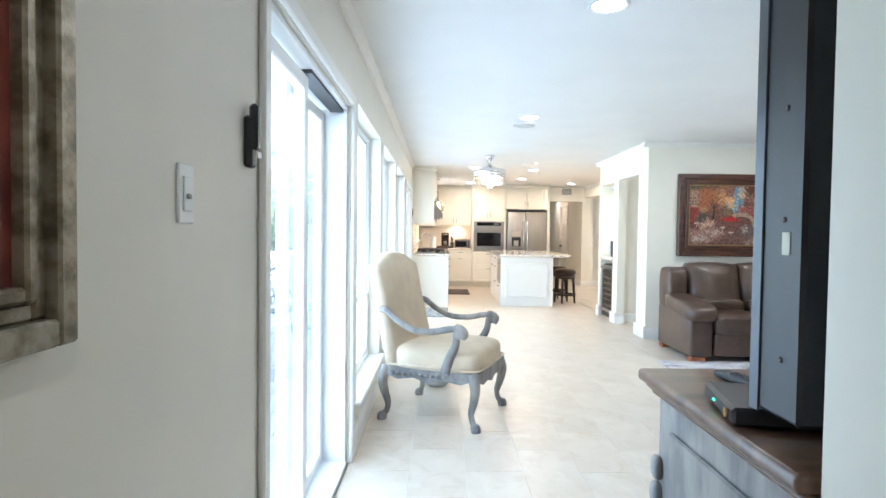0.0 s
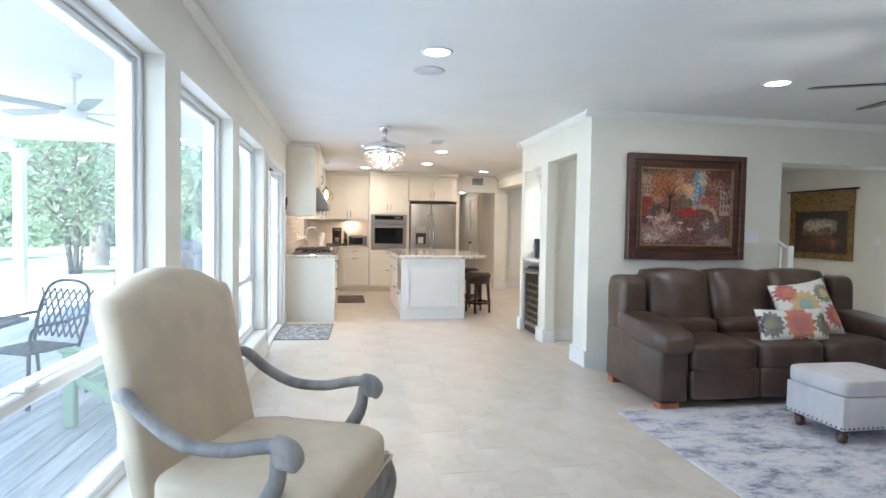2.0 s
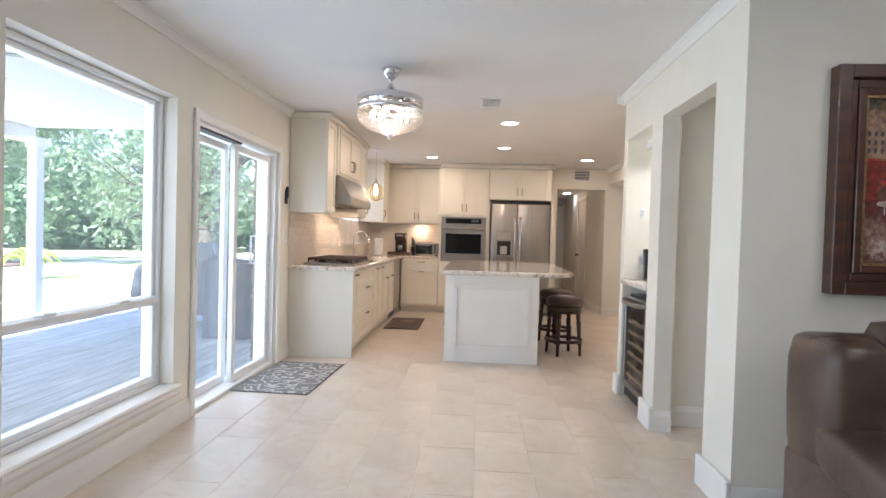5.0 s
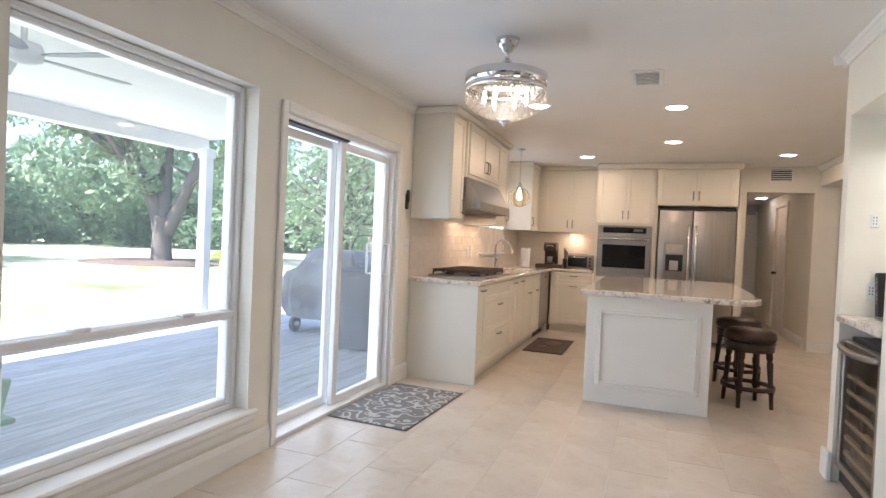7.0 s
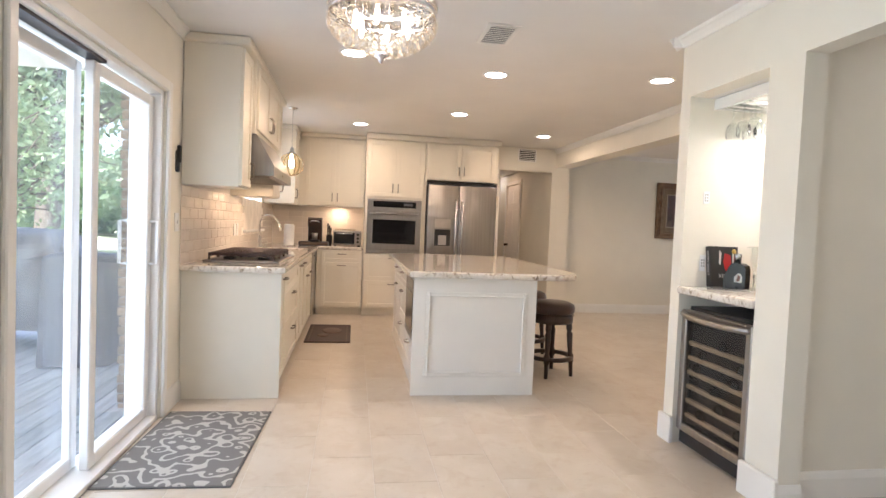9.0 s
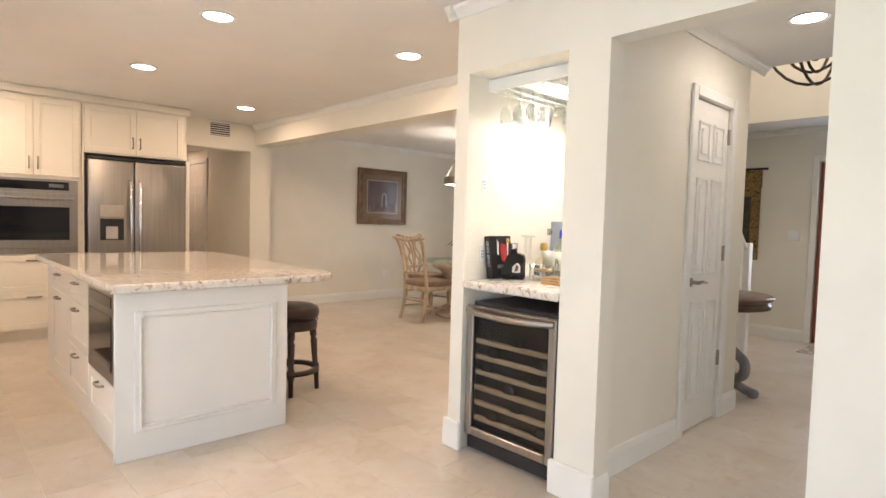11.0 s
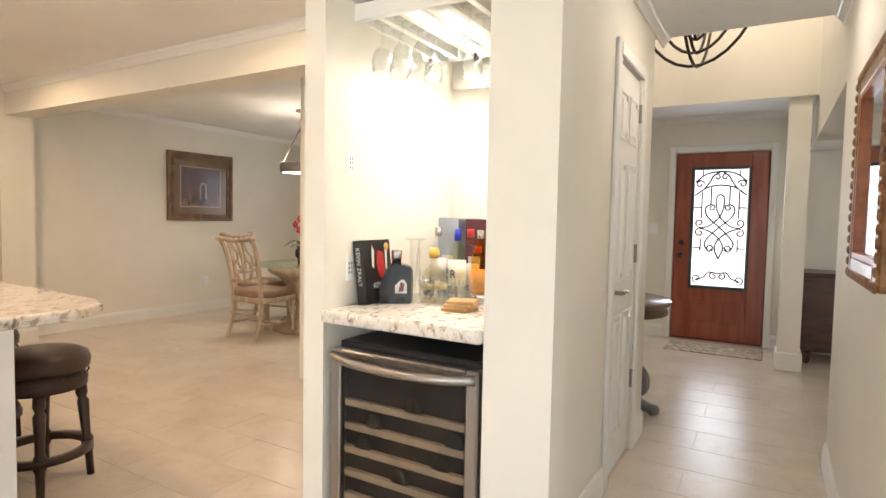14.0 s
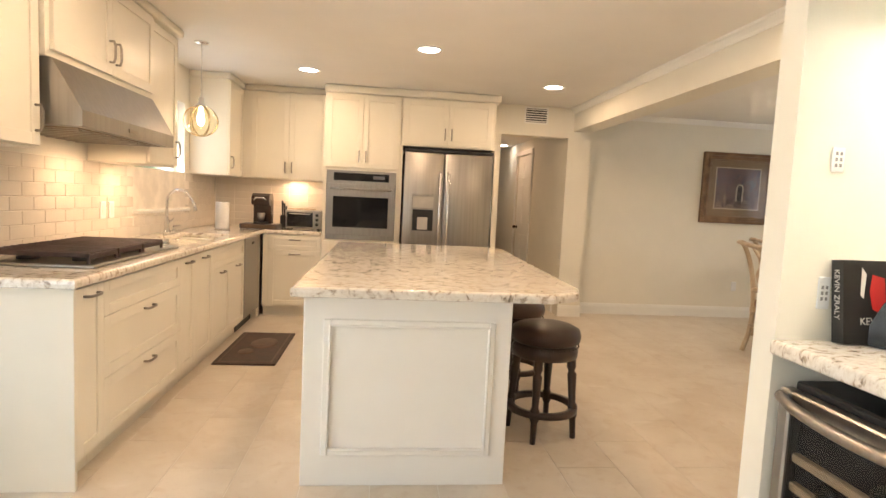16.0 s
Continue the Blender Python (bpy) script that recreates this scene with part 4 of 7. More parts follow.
p = solid("throw_pillow", pillow(.25, .25, .085), FLORAL2, "square multicoloured floral pillow leaning on the sofa", "pillow")
p.matrix_world = pose(4.74, 6.43, .675, -26, -8, -6)

rug = solid("area_rug", Shape().box(2.87, 5.9, 2.9, 6.06, .001, .012, .004), RUG, "distressed grey, blue and ivory area rug on the tiles", "rug")

ot = thing("ottoman", (3.93, 5.25, .012), "pale grey upholstered storage ottoman with nailhead trim", "ottoman")
part("box", Shape().box(0, .55, 0, .45, .09, .30, .012), OTTO, ot)
part("lid", Shape().cushion(-.008, .558, -.008, .458, .295, .41, .25, 32, 16), OTTO, ot)
for x in (.06, .49):
    for y in (.06, .39):
        part("foot", Shape().lathe([(.018, 0), (.026, .01), (.032, .05), (.022, .06), (.035, .07), (.035, .092)], 14, (x, y, 0)), WALNUT, ot, "turned dark wooden foot")
s = Shape()
for k in range(16):
    s.cushion(.012 + k * .034 - .006, .012 + k * .034 + .006, -.004, .004, .101, .113, 1, 8, 6)
    if k < 13:
        for x in (0, .55):
            s.cushion(x - .004, x + .004, .012 + k * .0355 - .006, .012 + k * .0355 + .006, .101, .113, 1, 8, 6)
part("nailheads", s, BRONZE, ot)


def framed(name, at, wide, high, rim, frame_mat, picture, label, category="painting", turn=0, mount=None, depth=.05, inner=None):
    """A framed picture that faces -y; at: the middle of its back."""
    p = thing(name, at, label, category, turn=turn)
    w, h = wide / 2, high / 2
    s = Shape()
    for k, (a, b, d) in enumerate(((0, rim * .45, depth), (rim * .45, rim * .75, depth * .62), (rim * .75, rim, depth * .8))):
        s.box(-w + a, -w + b, -d, 0, -h + a, h - a, .004).box(w - b, w - a, -d, 0, -h + a, h - a, .004)
        s.box(-w + b, w - b, -d, 0, -h + a, -h + b, .004).box(-w + b, w - b, -d, 0, h - b, h - a, .004)
    part("frame", s, frame_mat, p)
    if inner:
        part("liner", ringxz(w - rim, h - rim, .012, depth * .7), inner, p)
    r = rim
    if mount:
        part("mount", Shape().box(-w + r, w - r, -depth * .35, -.001, -h + r, h - r), mount, p)
        r = rim + (w - rim) * .26
        part("mount_edge", ringxz(w - r + .01, h - r + .01, .01, depth * .37), mat("cream_mount_edge", (.6, .52, .38), .6), p)
    part("canvas", Shape().box(-w + r, w - r, -depth * .4, -.001, -h + r, h - r), picture, p)
    return p


def ringxz(w, h, t, d):
    return Shape().box(-w, -w + t, -d, -.001, -h, h).box(w - t, w, -d, -.001, -h, h).box(-w + t, w - t, -d, -.001, -h, -h + t).box(-w + t, w - t, -d, -.001, h - t, h)


def scenic(name, stops_low, stops_high, split, scale, lift=3.0):
    """Painted canvas: two fields of strokes, one above the other, blended over a soft edge."""
    m = bpy.data.materials.new(name)
    n, l, b = nodes(m)
    b.inputs["Roughness"].default_value = .45
    tc = n.new("ShaderNodeTexCoord")
    sx = n.new("ShaderNodeSeparateXYZ")
    l.new(tc.outputs["Object"], sx.inputs[0])
    cols = []
    for stops, sc, dist in ((stops_low, scale, .8), (stops_high, scale * .6, 1.5)):
        a = n.new("ShaderNodeTexNoise")
        a.inputs["Scale"].default_value, a.inputs["Detail"].default_value, a.inputs["Distortion"].default_value = sc, 8, dist
        l.new(tc.outputs["Object"], a.inputs["Vector"])
        r = n.new("ShaderNodeValToRGB")
        while len(r.color_ramp.elements) < len(stops):
            r.color_ramp.elements.new(.5)
        for e, (p, c) in zip(r.color_ramp.elements, stops):
            e.position, e.color = p, (*c, 1)
        l.new(a.outputs["Fac"], r.inputs[0])
        cols.append(r.outputs[0])
    nz = n.new("ShaderNodeTexNoise")
    nz.inputs["Scale"].default_value = 4
    l.new(tc.outputs["Object"], nz.inputs["Vector"])
    ad = n.new("ShaderNodeMath")
    ad.operation = 'MULTIPLY_ADD'
    ad.inputs[1].default_value = .35
    l.new(nz.outputs["Fac"], ad.inputs[0])
    l.new(sx.outputs["Z"], ad.inputs[2])
    mr = n.new("ShaderNodeMapRange")
    mr.inputs["From Min"].default_value, mr.inputs["From Max"].default_value = split + .17 - .5 / lift / 2, split + .17 + .5 / lift / 2
    l.new(ad.outputs[0], mr.inputs["Value"])
    mx = n.new("ShaderNodeMix")
    mx.data_type = 'RGBA'
    l.new(mr.outputs[0], mx.inputs["Factor"])
    l.new(cols[0], mx.inputs["A"])
    l.new(cols[1], mx.inputs["B"])
    l.new(mx.outputs["Result"], b.inputs["Base Color"])
    return m


def brushed(name, ground, dabs, wobble=.05, grain=26, rough=.45):
    """Painted canvas: soft dabs of colour (x, z, half width, half height, colour) with broken brush edges."""
    m = bpy.data.materials.new(name)
    n, l, b = nodes(m)
    b.inputs["Roughness"].default_value = rough
    tc, nz, mx = n.new("ShaderNodeTexCoord"), n.new("ShaderNodeTexNoise"), n.new("ShaderNodeVectorMath")
    nz.inputs["Scale"].default_value, nz.inputs["Detail"].default_value = grain, 6
    l.new(tc.outputs["Object"], nz.inputs["Vector"])
    mx.operation = 'MULTIPLY_ADD'
    mx.inputs[1].default_value = (wobble * 4,) * 3
    l.new(nz.outputs["Color"], mx.inputs[0])
    sh = n.new("ShaderNodeVectorMath")
    sh.operation = 'SUBTRACT'
    sh.inputs[1].default_value = (wobble * 2,) * 3
    l.new(tc.outputs["Object"], sh.inputs[0])
    l.new(sh.outputs[0], mx.inputs[2])
    col = None
    for x, z, w, h, colour in dabs:
        mp, ln, mr, k = n.new("ShaderNodeMapping"), n.new("ShaderNodeVectorMath"), n.new("ShaderNodeMapRange"), n.new("ShaderNodeMix")
        mp.inputs["Scale"].default_value = (1 / w, 0, 1 / h)
        mp.inputs["Location"].default_value = (-x / w, 0, -z / h)
        l.new(mx.outputs[0], mp.inputs[0])
        ln.operation = 'LENGTH'
        l.new(mp.outputs[0], ln.inputs[0])
        mr.interpolation_type = 'SMOOTHSTEP'
        mr.inputs["From Min"].default_value, mr.inputs["From Max"].default_value = 1.35, .45
        l.new(ln.outputs["Value"], mr.inputs["Value"])
        k.data_type = 'RGBA'
        l.new(mr.outputs[0], k.inputs["Factor"])
        if col is None:
            k.inputs["A"].default_value = (*ground, 1)
        else:
            l.new(col, k.inputs["A"])
        k.inputs["B"].default_value = (*colour, 1)
        col = k.outputs["Result"]
    fine, hs, mr = n.new("ShaderNodeTexNoise"), n.new("ShaderNodeHueSaturation"), n.new("ShaderNodeMapRange")
    fine.inputs["Scale"].default_value, fine.inputs["Detail"].default_value = grain * 1.7, 8
    l.new(tc.outputs["Object"], fine.inputs["Vector"])
    mr.inputs["From Min"].default_value, mr.inputs["From Max"].default_value = .3, .7
    mr.inputs["To Min"].default_value, mr.inputs["To Max"].default_value = .45, 1.55
    l.new(fine.outputs["Fac"], mr.inputs["Value"])
    l.new(mr.outputs[0], hs.inputs["Value"])
    l.new(col, hs.inputs["Color"])
    l.new(hs.outputs[0], b.inputs["Base Color"])
    return m


STREET = brushed("street_canvas", (.15, .065, .045), [
    (-.39, .35, .14, .07, (.06, .07, .035)), (-.27, .21, .18, .15, (.30, .10, .035)), (.0, .24, .15, .14, (.48, .24, .10)), (.02, .30, .10, .06, (.20, .09, .06)),
    (.13, .22, .065, .17, (.15, .27, .36)), (.09, .11, .10, .06, (.22, .34, .40)), (.19, .29, .05, .10, (.58, .42, .25)), (.04, .16, .05, .06, (.60, .36, .16)),
    (.36, .31, .17, .09, (.10, .035, .025)), (.34, .21, .12, .05, (.27, .14, .10)), (-.42, .22, .07, .12, (.34, .20, .13)), (-.43, .05, .07, .07, (.46, .025, .02)),
    (-.31, .0, .07, .08, (.07, .06, .04)), (-.30, .07, .07, .05, (.34, .17, .08)), (.0, .03, .10, .07, (.17, .11, .06)), (.21, .08, .10, .05, (.34, .10, .06)),
    (-.30, -.24, .26, .10, (.28, .16, .125)), (-.28, -.11, .13, .05, (.44, .28, .20)), (-.35, -.29, .10, .03, (.46, .36, .30)), (-.15, -.21, .12, .025, (.42, .30, .25)),
    (.06, -.31, .22, .06, (.15, .075, .06)), (.27, -.19, .16, .08, (.13, .095, .085)), (.22, -.17, .04, .05, (.33, .27, .22)), (.36, -.32, .14, .05, (.30, .20, .16)), (-.43, -.13, .06, .07, (.12, .03, .025))])
pt = framed("canal_painting", (4.185, 7.333, 1.547), 1.235, 1.01, .13, WALNUT, STREET, "large painting of an autumn canal street in a dark walnut frame", depth=.07, inner=GOLDFRAME)
_c = lambda r, g, b_: mat("oil_paint", (r, g, b_), .5, vary=.25, scale=30, bump=.3)
part("painted_sky", Shape().prism([(.07, .10), (.09, .17), (.11, .26), (.15, .27), (.17, .20), (.15, .12), (.12, .09)], -.0295, -.0285, 'y'), STREET, pt)
part("painted_bridge", Shape().prism([(-.02, -.07)] + [(.17 + .17 * math.cos(a), -.09 + .13 * math.sin(a)) for a in np.linspace(2.8, .1, 10)] + [(.36, -.13), (.32, -.15)] + [(.17 + .135 * math.cos(a), -.10 + .09 * math.sin(a)) for a in np.linspace(.2, 2.9, 9)], -.0315, -.030, 'y'), _c(.36, .25, .17), pt)
part("painted_awning", Shape().prism([(-.10, -.05), (.05, .0), (.16, -.07), (.0, -.08)], -.0335, -.032, 'y'), _c(.36, .02, .02), pt)
part("painted_awning", Shape().prism([(-.48, .09), (-.37, .09), (-.365, .02), (-.41, .01), (-.42, -.08), (-.48, -.10)], -.0335, -.030, 'y'), _c(.22, .03, .02), pt)
for k, (x, z, w_, h_) in enumerate(((.30, .05, .10, .14), (.42, .05, .12, .25), (-.43, .17, .10, .14))):
    part("painted_house", Shape().box(x - w_ / 2, x + w_ / 2, -.0305, -.0295, z - h_ / 2, z + h_ / 2), _c(*((.30, .10, .065), (.36, .23, .17), (.34, .21, .14))[k]), pt)
    for i in range(3):
        for j in range(3):
            part("painted_window", Shape().box(x - w_ * .34 + i * w_ * .28, x - w_ * .34 + i * w_ * .28 + w_ * .12, -.0315, -.0306, z - h_ * .34 + j * h_ * .27, z - h_ * .34 + j * h_ * .27 + h_ * .15), _c(.07, .06, .08), pt)
s = Shape()
s.tube([(-.18, -.031, -.05), (-.17, -.031, .06), (-.16, -.031, .13)], [.012, .009, .006], 6)
for dx, dz in ((-.09, .09), (-.04, .13), (.05, .12), (.10, .08), (-.12, .04)):
    s.tube([(-.165, -.031, .08), (-.165 + dx * .5, -.031, .08 + dz * .6), (-.165 + dx, -.031, .10 + dz)], [.006, .004, .002], 5)
for x0, z0, q in ((.44, .16, -1), (.47, .05, -1)):
    for dx, dz in ((-.10, .10), (-.05, .15), (-.12, .04)):
        s.tube([(x0, -.0312, z0), (x0 + dx * .5, -.0312, z0 + dz * .6), (x0 + dx, -.0312, z0 + dz)], [.006, .004, .002], 5)
part("painted_tree", s, _c(.06, .035, .03), pt)
for k, (x, z) in enumerate(((-.12, -.125), (-.06, -.15), (-.02, -.17), (.05, -.21), (.09, -.24), (-.38, -.10), (-.34, -.08))):
    part("painted_table", Shape().cushion(x - .035, x + .035, -.0312, -.030, z - .012, z + .012, .8, 12, 6).tube([(x, -.031, z), (x, -.031, z - .05)], .003, 5), _c(.46, .36, .30) if k % 2 else _c(.12, .06, .05), pt)

LANDS = brushed("dark_landscape", (.06, .045, .03), [(-.02, .10, .34, .14, (.46, .40, .30)), (.0, .30, .60, .12, (.045, .04, .025)), (.40, .10, .12, .20, (.05, .045, .03)), (-.42, .08, .10, .18, (.05, .04, .025)), (.10, .02, .16, .05, (.20, .10, .05)), (-.20, -.02, .20, .04, (.17, .12, .06)), (.05, -.14, .34, .09, (.14, .07, .035)), (-.25, -.22, .20, .06, (.10, .05, .03)), (.25, -.16, .06, .08, (.28, .10, .05))], .04, 18)
TAPES = ramp_mat("woven_gold_brown", [(.38, (.10, .06, .025)), (.48, (.26, .17, .07)), (.56, (.34, .24, .11)), (.66, (.14, .09, .04))], .9, 26, (1, 1, 1), .4, distort=1.2, spec=.1)
framed("foyer_tapestry", (8.388, 10.09, 1.34), 1.20, .86, .10, TAPES, LANDS, "woven dark landscape tapestry with a gold border in the foyer", "tapestry", turn=-90, depth=.03)
solid("carved_panel", Shape().box(8.355, 8.388, 9.48, 10.70, 1.772, 1.985, .008), TAPES, "patterned gold band above the foyer landscape tapestry", "panel")
solid("tapestry_rod", Shape().tube([(8.362, 9.42, 2.0), (8.362, 10.76, 2.0)], .014, 10), DARKWOOD, "dark wooden hanging rod above the foyer tapestry", "rod")
ht = thing("hanging_tapestry", (8.10, 10.99, 1.50), "narrow dark gold patterned wall hanging in the foyer", "tapestry")
part("cloth", Shape().box(-.15, .27, -.018, -.001, -.53, .53, .004), TAPES, ht)
part("border", ringxz(.14, .52, .04, .022).turn(pose(.06, 0, 0)), mat("dark_woven_border", (.06, .035, .018), .9, vary=.3, scale=30, bump=.4), ht)
SUNSET = scenic("red_sunset_canvas", [(.35, (.10, .02, .015)), (.5, (.26, .06, .04)), (.65, (.12, .035, .03))], [(.35, (.06, .025, .03)), (.5, (.20, .09, .09)), (.65, (.30, .16, .15))], .0, 6)
framed("sunset_painting", (WX + .001, .565, 1.745), 1.10, 1.18, .075, PEWTERFRAME, SUNSET, "red sunset painting in an ornate antique silver frame", turn=90, depth=.045)
sp = thing("wall_switch", (WX, 1.50, 1.365), "white dimmer switch plate on the wall", "switch")
part("plate", Shape().box(0, .006, -.033, .033, -.058, .058, .003), VINYL, sp)
part("paddle", Shape().box(.006, .010, -.017, .017, -.034, .034, .002), VINYL, sp)
part("slider", Shape().box(.010, .015, -.012, .004, -.01, .0, .002), mat("grey_slider", (.3, .3, .3), .5), sp)
dv = thing("wall_remote", (WX, 1.845, 1.53), "black remote control in a holder on the door casing", "remote")
part("holder", Shape().box(0, .022, -.02, .02, -.075, .055, .006), BLACK, dv)
part("remote", Shape().box(.012, .034, -.017, .017, -.03, .085, .007), BLACK, dv)
part("label", Shape().box(.0345, .0352, -.015, .015, -.05, -.035), VINYL, dv)
for at, q in (((4.93, 7.333, 1.27), 3),):
    sp = thing("wall_switch", at, "white triple switch plate beside the living room painting", "switch")
    part("plate", Shape().box(-.08, .08, -.006, 0, -.06, .06, .003), VINYL, sp)
    for k in range(q):
        part("toggle", Shape().box(-.053 + k * .046, -.039 + k * .046, -.014, -.006, -.012, .012, .002), VINYL, sp)

# console, television and boxes
cs = thing("media_console", (1.27, 1.39, 0), "grey carved media console with a worn brown wooden top", "console")
part("body", Shape().box(.05, 1.75, .02, .74, .06, .80, .006), GREYWOOD, cs)
part("top", Shape().box(.0, 1.80, .0, .80, .835, .872, .012).box(.02, 1.78, .0, .78, .815, .835, .008).box(.035, 1.765, .0, .765, .80, .815, .004), CONSOLETOP, cs, "worn brown moulded wooden top")
part("plinth", Shape().box(.03, 1.77, .01, .76, 0, .07, .008), GREYWOOD, cs)
s = Shape()
for z in (.22, .30, .38, .46, .54):
    s.cushion(.025, .06, .70, .76, z, z + .075, .8, 12, 8)
part("carved_corner", s, GREYWOOD, cs)
part("side_panel", Shape().box(.038, .05, .10, .64, .14, .72, .006), GREYWOOD, cs)
tv = thing("television", (1.315, 1.40, .93), "large black flat television on a wall bracket above the console", "television")
part("case", Shape().box(.0, 1.72, .06, .215, 0, 1.02, .008), BLACK, tv)
part("screen", Shape().box(.012, 1.708, .216, .222, .012, 1.008, .002), BLACKGLASS, tv)
part("bezel", Shape().box(-.004, .0, .19, .222, -.004, 1.024), mat("grey_bezel", (.10, .11, .12), .3, .6), tv)
part("bracket", Shape().box(.5, 1.2, -.02, .06, .3, .7), BLACK, tv)
part("sticker", Shape().box(-.0015, -.0002, .10, .125, .33, .375), mat("sticker_paper", (.6, .58, .45), .6), tv)
for z in (.12, .40, .62, .86):
    part("screw", Shape().lathe([(.006, 0), (.006, .002), (.001, .002)], 8).turn(pose(0, .12, z, 0, -90, 0)), IRON, tv)
bx = thing("cable_box", (1.47, 1.71, .873), "flat black cable box on the media console", "cable box", turn=-12)
part("case", Shape().box(-.17, .17, -.12, .12, .004, .045, .008), BLACK, bx)
part("power_light", Shape().box(-.1715, -.1702, .02, .03, .02, .024), glow("green_light", (.1, .9, .3), 2), bx)
part("dial", Shape().lathe([(.012, 0), (.012, .004), (.001, .004)], 12).turn(pose(-.171, -.08, .024, 0, -90, 0)), mat("amber_dial", (.35, .2, .05), .4), bx)
for at, tn, ln in (((1.50, 1.98, .873), 12, .22), ((1.62, 2.06, .873), -35, .2)):
    rm = thing("remote_control", at, "black television remote control lying on the console", "remote", "remotes on the console", turn=tn)
    part("case", Shape().cushion(-.025, .025, -ln / 2, ln / 2, 0, .024, .4, 20, 10), BLACK, rm)
    for i in range(3):
        for j in range(6):
            part("button", Shape().box(-.016 + i * .013, -.008 + i * .013, -.07 + j * .022, -.058 + j * .022, .0225, .0255), mat("grey_button", (.12, .12, .13), .5) if (i, j) == (0, 0) else bpy.data.materials["grey_button"], rm)
solid("cable", Shape().tube(curve([(1.75, 1.72, .885), (1.9, 1.80, .93), (2.05, 1.70, .90), (2.2, 1.62, .885)]), .004, 6), BLACK, "black cable behind the cable box", "cable")

vs = thing("ceramic_jar", (.62, 5.16, 0), "white glazed ceramic jar with dark rim behind the armchair", "jar")
part("body", Shape().lathe([(.07, 0), (.10, .03), (.125, .14), (.12, .26), (.085, .36), (.078, .40), (.088, .43), (.082, .432), (.072, .40), (.07, .2), (.001, .2)], 28), mat("white_glaze", (.62, .64, .64), .25, second=(.48, .52, .54), scale=9), vs)
part("rim", Shape().lathe([(.0905, .424), (.0915, .432), (.086, .438), (.08, .434), (.0905, .424)], 28), mat("worn_rim", (.12, .12, .12), .5), vs)

vs.matrix_world = pose(.62, 5.12, 0) @ Matrix.Diagonal((1, 1, .82, 1))

# ---- ceiling fixtures ----
LENS = glow("lamp_lens", (1, .93, .82), 7)


def can(x, y, r=.085):
    c = thing("recessed_light", (x, y, H), "round white recessed ceiling light, lit", "ceiling light", "recessed ceiling lights")
    part("trim_ring", Shape().lathe([(r + .02, -.0005), (r + .018, -.006), (r, -.007), (r - .004, -.0008)], 28), TRIM, c)
    part("lens", Shape().lathe([(r - .005, -.002), (r - .01, -.004), (.001, -.005)], 28), LENS, c)


# the added start-room lamp gets a fixture too
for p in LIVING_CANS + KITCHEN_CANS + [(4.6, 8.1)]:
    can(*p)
c = thing("recessed_light", (3.95, 17.0, 2.26), "round white recessed light in the back hall, lit", "ceiling light", "recessed ceiling lights")
part("lens", Shape().lathe([(.08, -.0005), (.08, -.005), (.001, -.006)], 24), LENS, c)
s = thing("ceiling_speaker", (1.51, 6.38, H), "round white ceiling speaker grille", "speaker")
part("grille", Shape().lathe([(.115, -.0005), (.112, -.006), (.10, -.008), (.001, -.007)], 32), mat("speaker_mesh", (.66, .66, .65), .7, bump=.6, bscale=400), s)
vt = thing("ceiling_vent", (2.02, 9.50, H), "white square ceiling air vent with slats", "vent")
part("frame", Shape().box(-.02, .19, -.02, .01, -.008, -.0005, .002).box(-.02, .19, .31, .34, -.008, -.0005, .002).box(-.02, .01, .01, .31, -.008, -.0005, .002).box(.16, .19, .01, .31, -.008, -.0005, .002), TRIM, vt)
part("backing", Shape().box(.01, .16, .01, .31, -.002, -.0005), mat("vent_shadow", (.035, .035, .035), .9), vt)
for k in range(9):
    part("slat", Shape().box(.01, .16, .022 + k * .032, .033 + k * .032, -.007, -.003), TRIM, vt)
wv = thing("wall_vent", (3.745, 14.199, 2.33), "white wall air vent with dark slats above the back hall", "vent")
part("frame", ringxz(.14, .095, .018, .010), TRIM, wv)
part("backing", Shape().box(-.122, .122, -.003, -.001, -.077, .077), BLACK, wv)
for k in range(6):
    part("slat", Shape().box(-.122, .122, -.008, -.004, -.070 + k * .026, -.060 + k * .026), TRIM, wv)

# living room fan
fan = thing("ceiling_fan", (4.05, 4.75, H), "dark bronze ceiling fan with thin blades and a lit glass bowl", "ceiling fan")
part("canopy", Shape().lathe([(.075, -.0005), (.072, -.03), (.03, -.055), (.02, -.06), (.016, -.06), (.016, -.16), (.03, -.165)], 24), BRONZE, fan)
part("motor", Shape().lathe([(.03, -.15), (.08, -.17), (.115, -.20), (.12, -.26), (.10, -.29), (.13, -.30), (.145, -.34), (.14, -.37), (.10, -.385), (.01, -.385)], 28), BRONZE, fan)
part("bowl", Shape().lathe([(.14, -.37), (.135, -.41), (.11, -.455), (.07, -.485), (.012, -.50), (.006, -.515), (.001, -.515)], 28), glow("frosted_bowl", (1, .9, .74), 5), fan)
for k in range(5):
    a = 72 * k + 152
    s = Shape().box(.10, .22, -.02, .02, -.325, -.318, .003)
    s.prism([(.20, -.055), (.30, -.065), (.66, -.07), (.69, -.05), (.69, .05), (.66, .07), (.30, .065), (.20, .055)], -.335, -.329, 'z')
    part("blade", s.turn(pose(0, 0, -.33, 0, 0, a) @ pose(0, 0, 0, -9) @ pose(0, 0, .33)), BRONZE, fan)

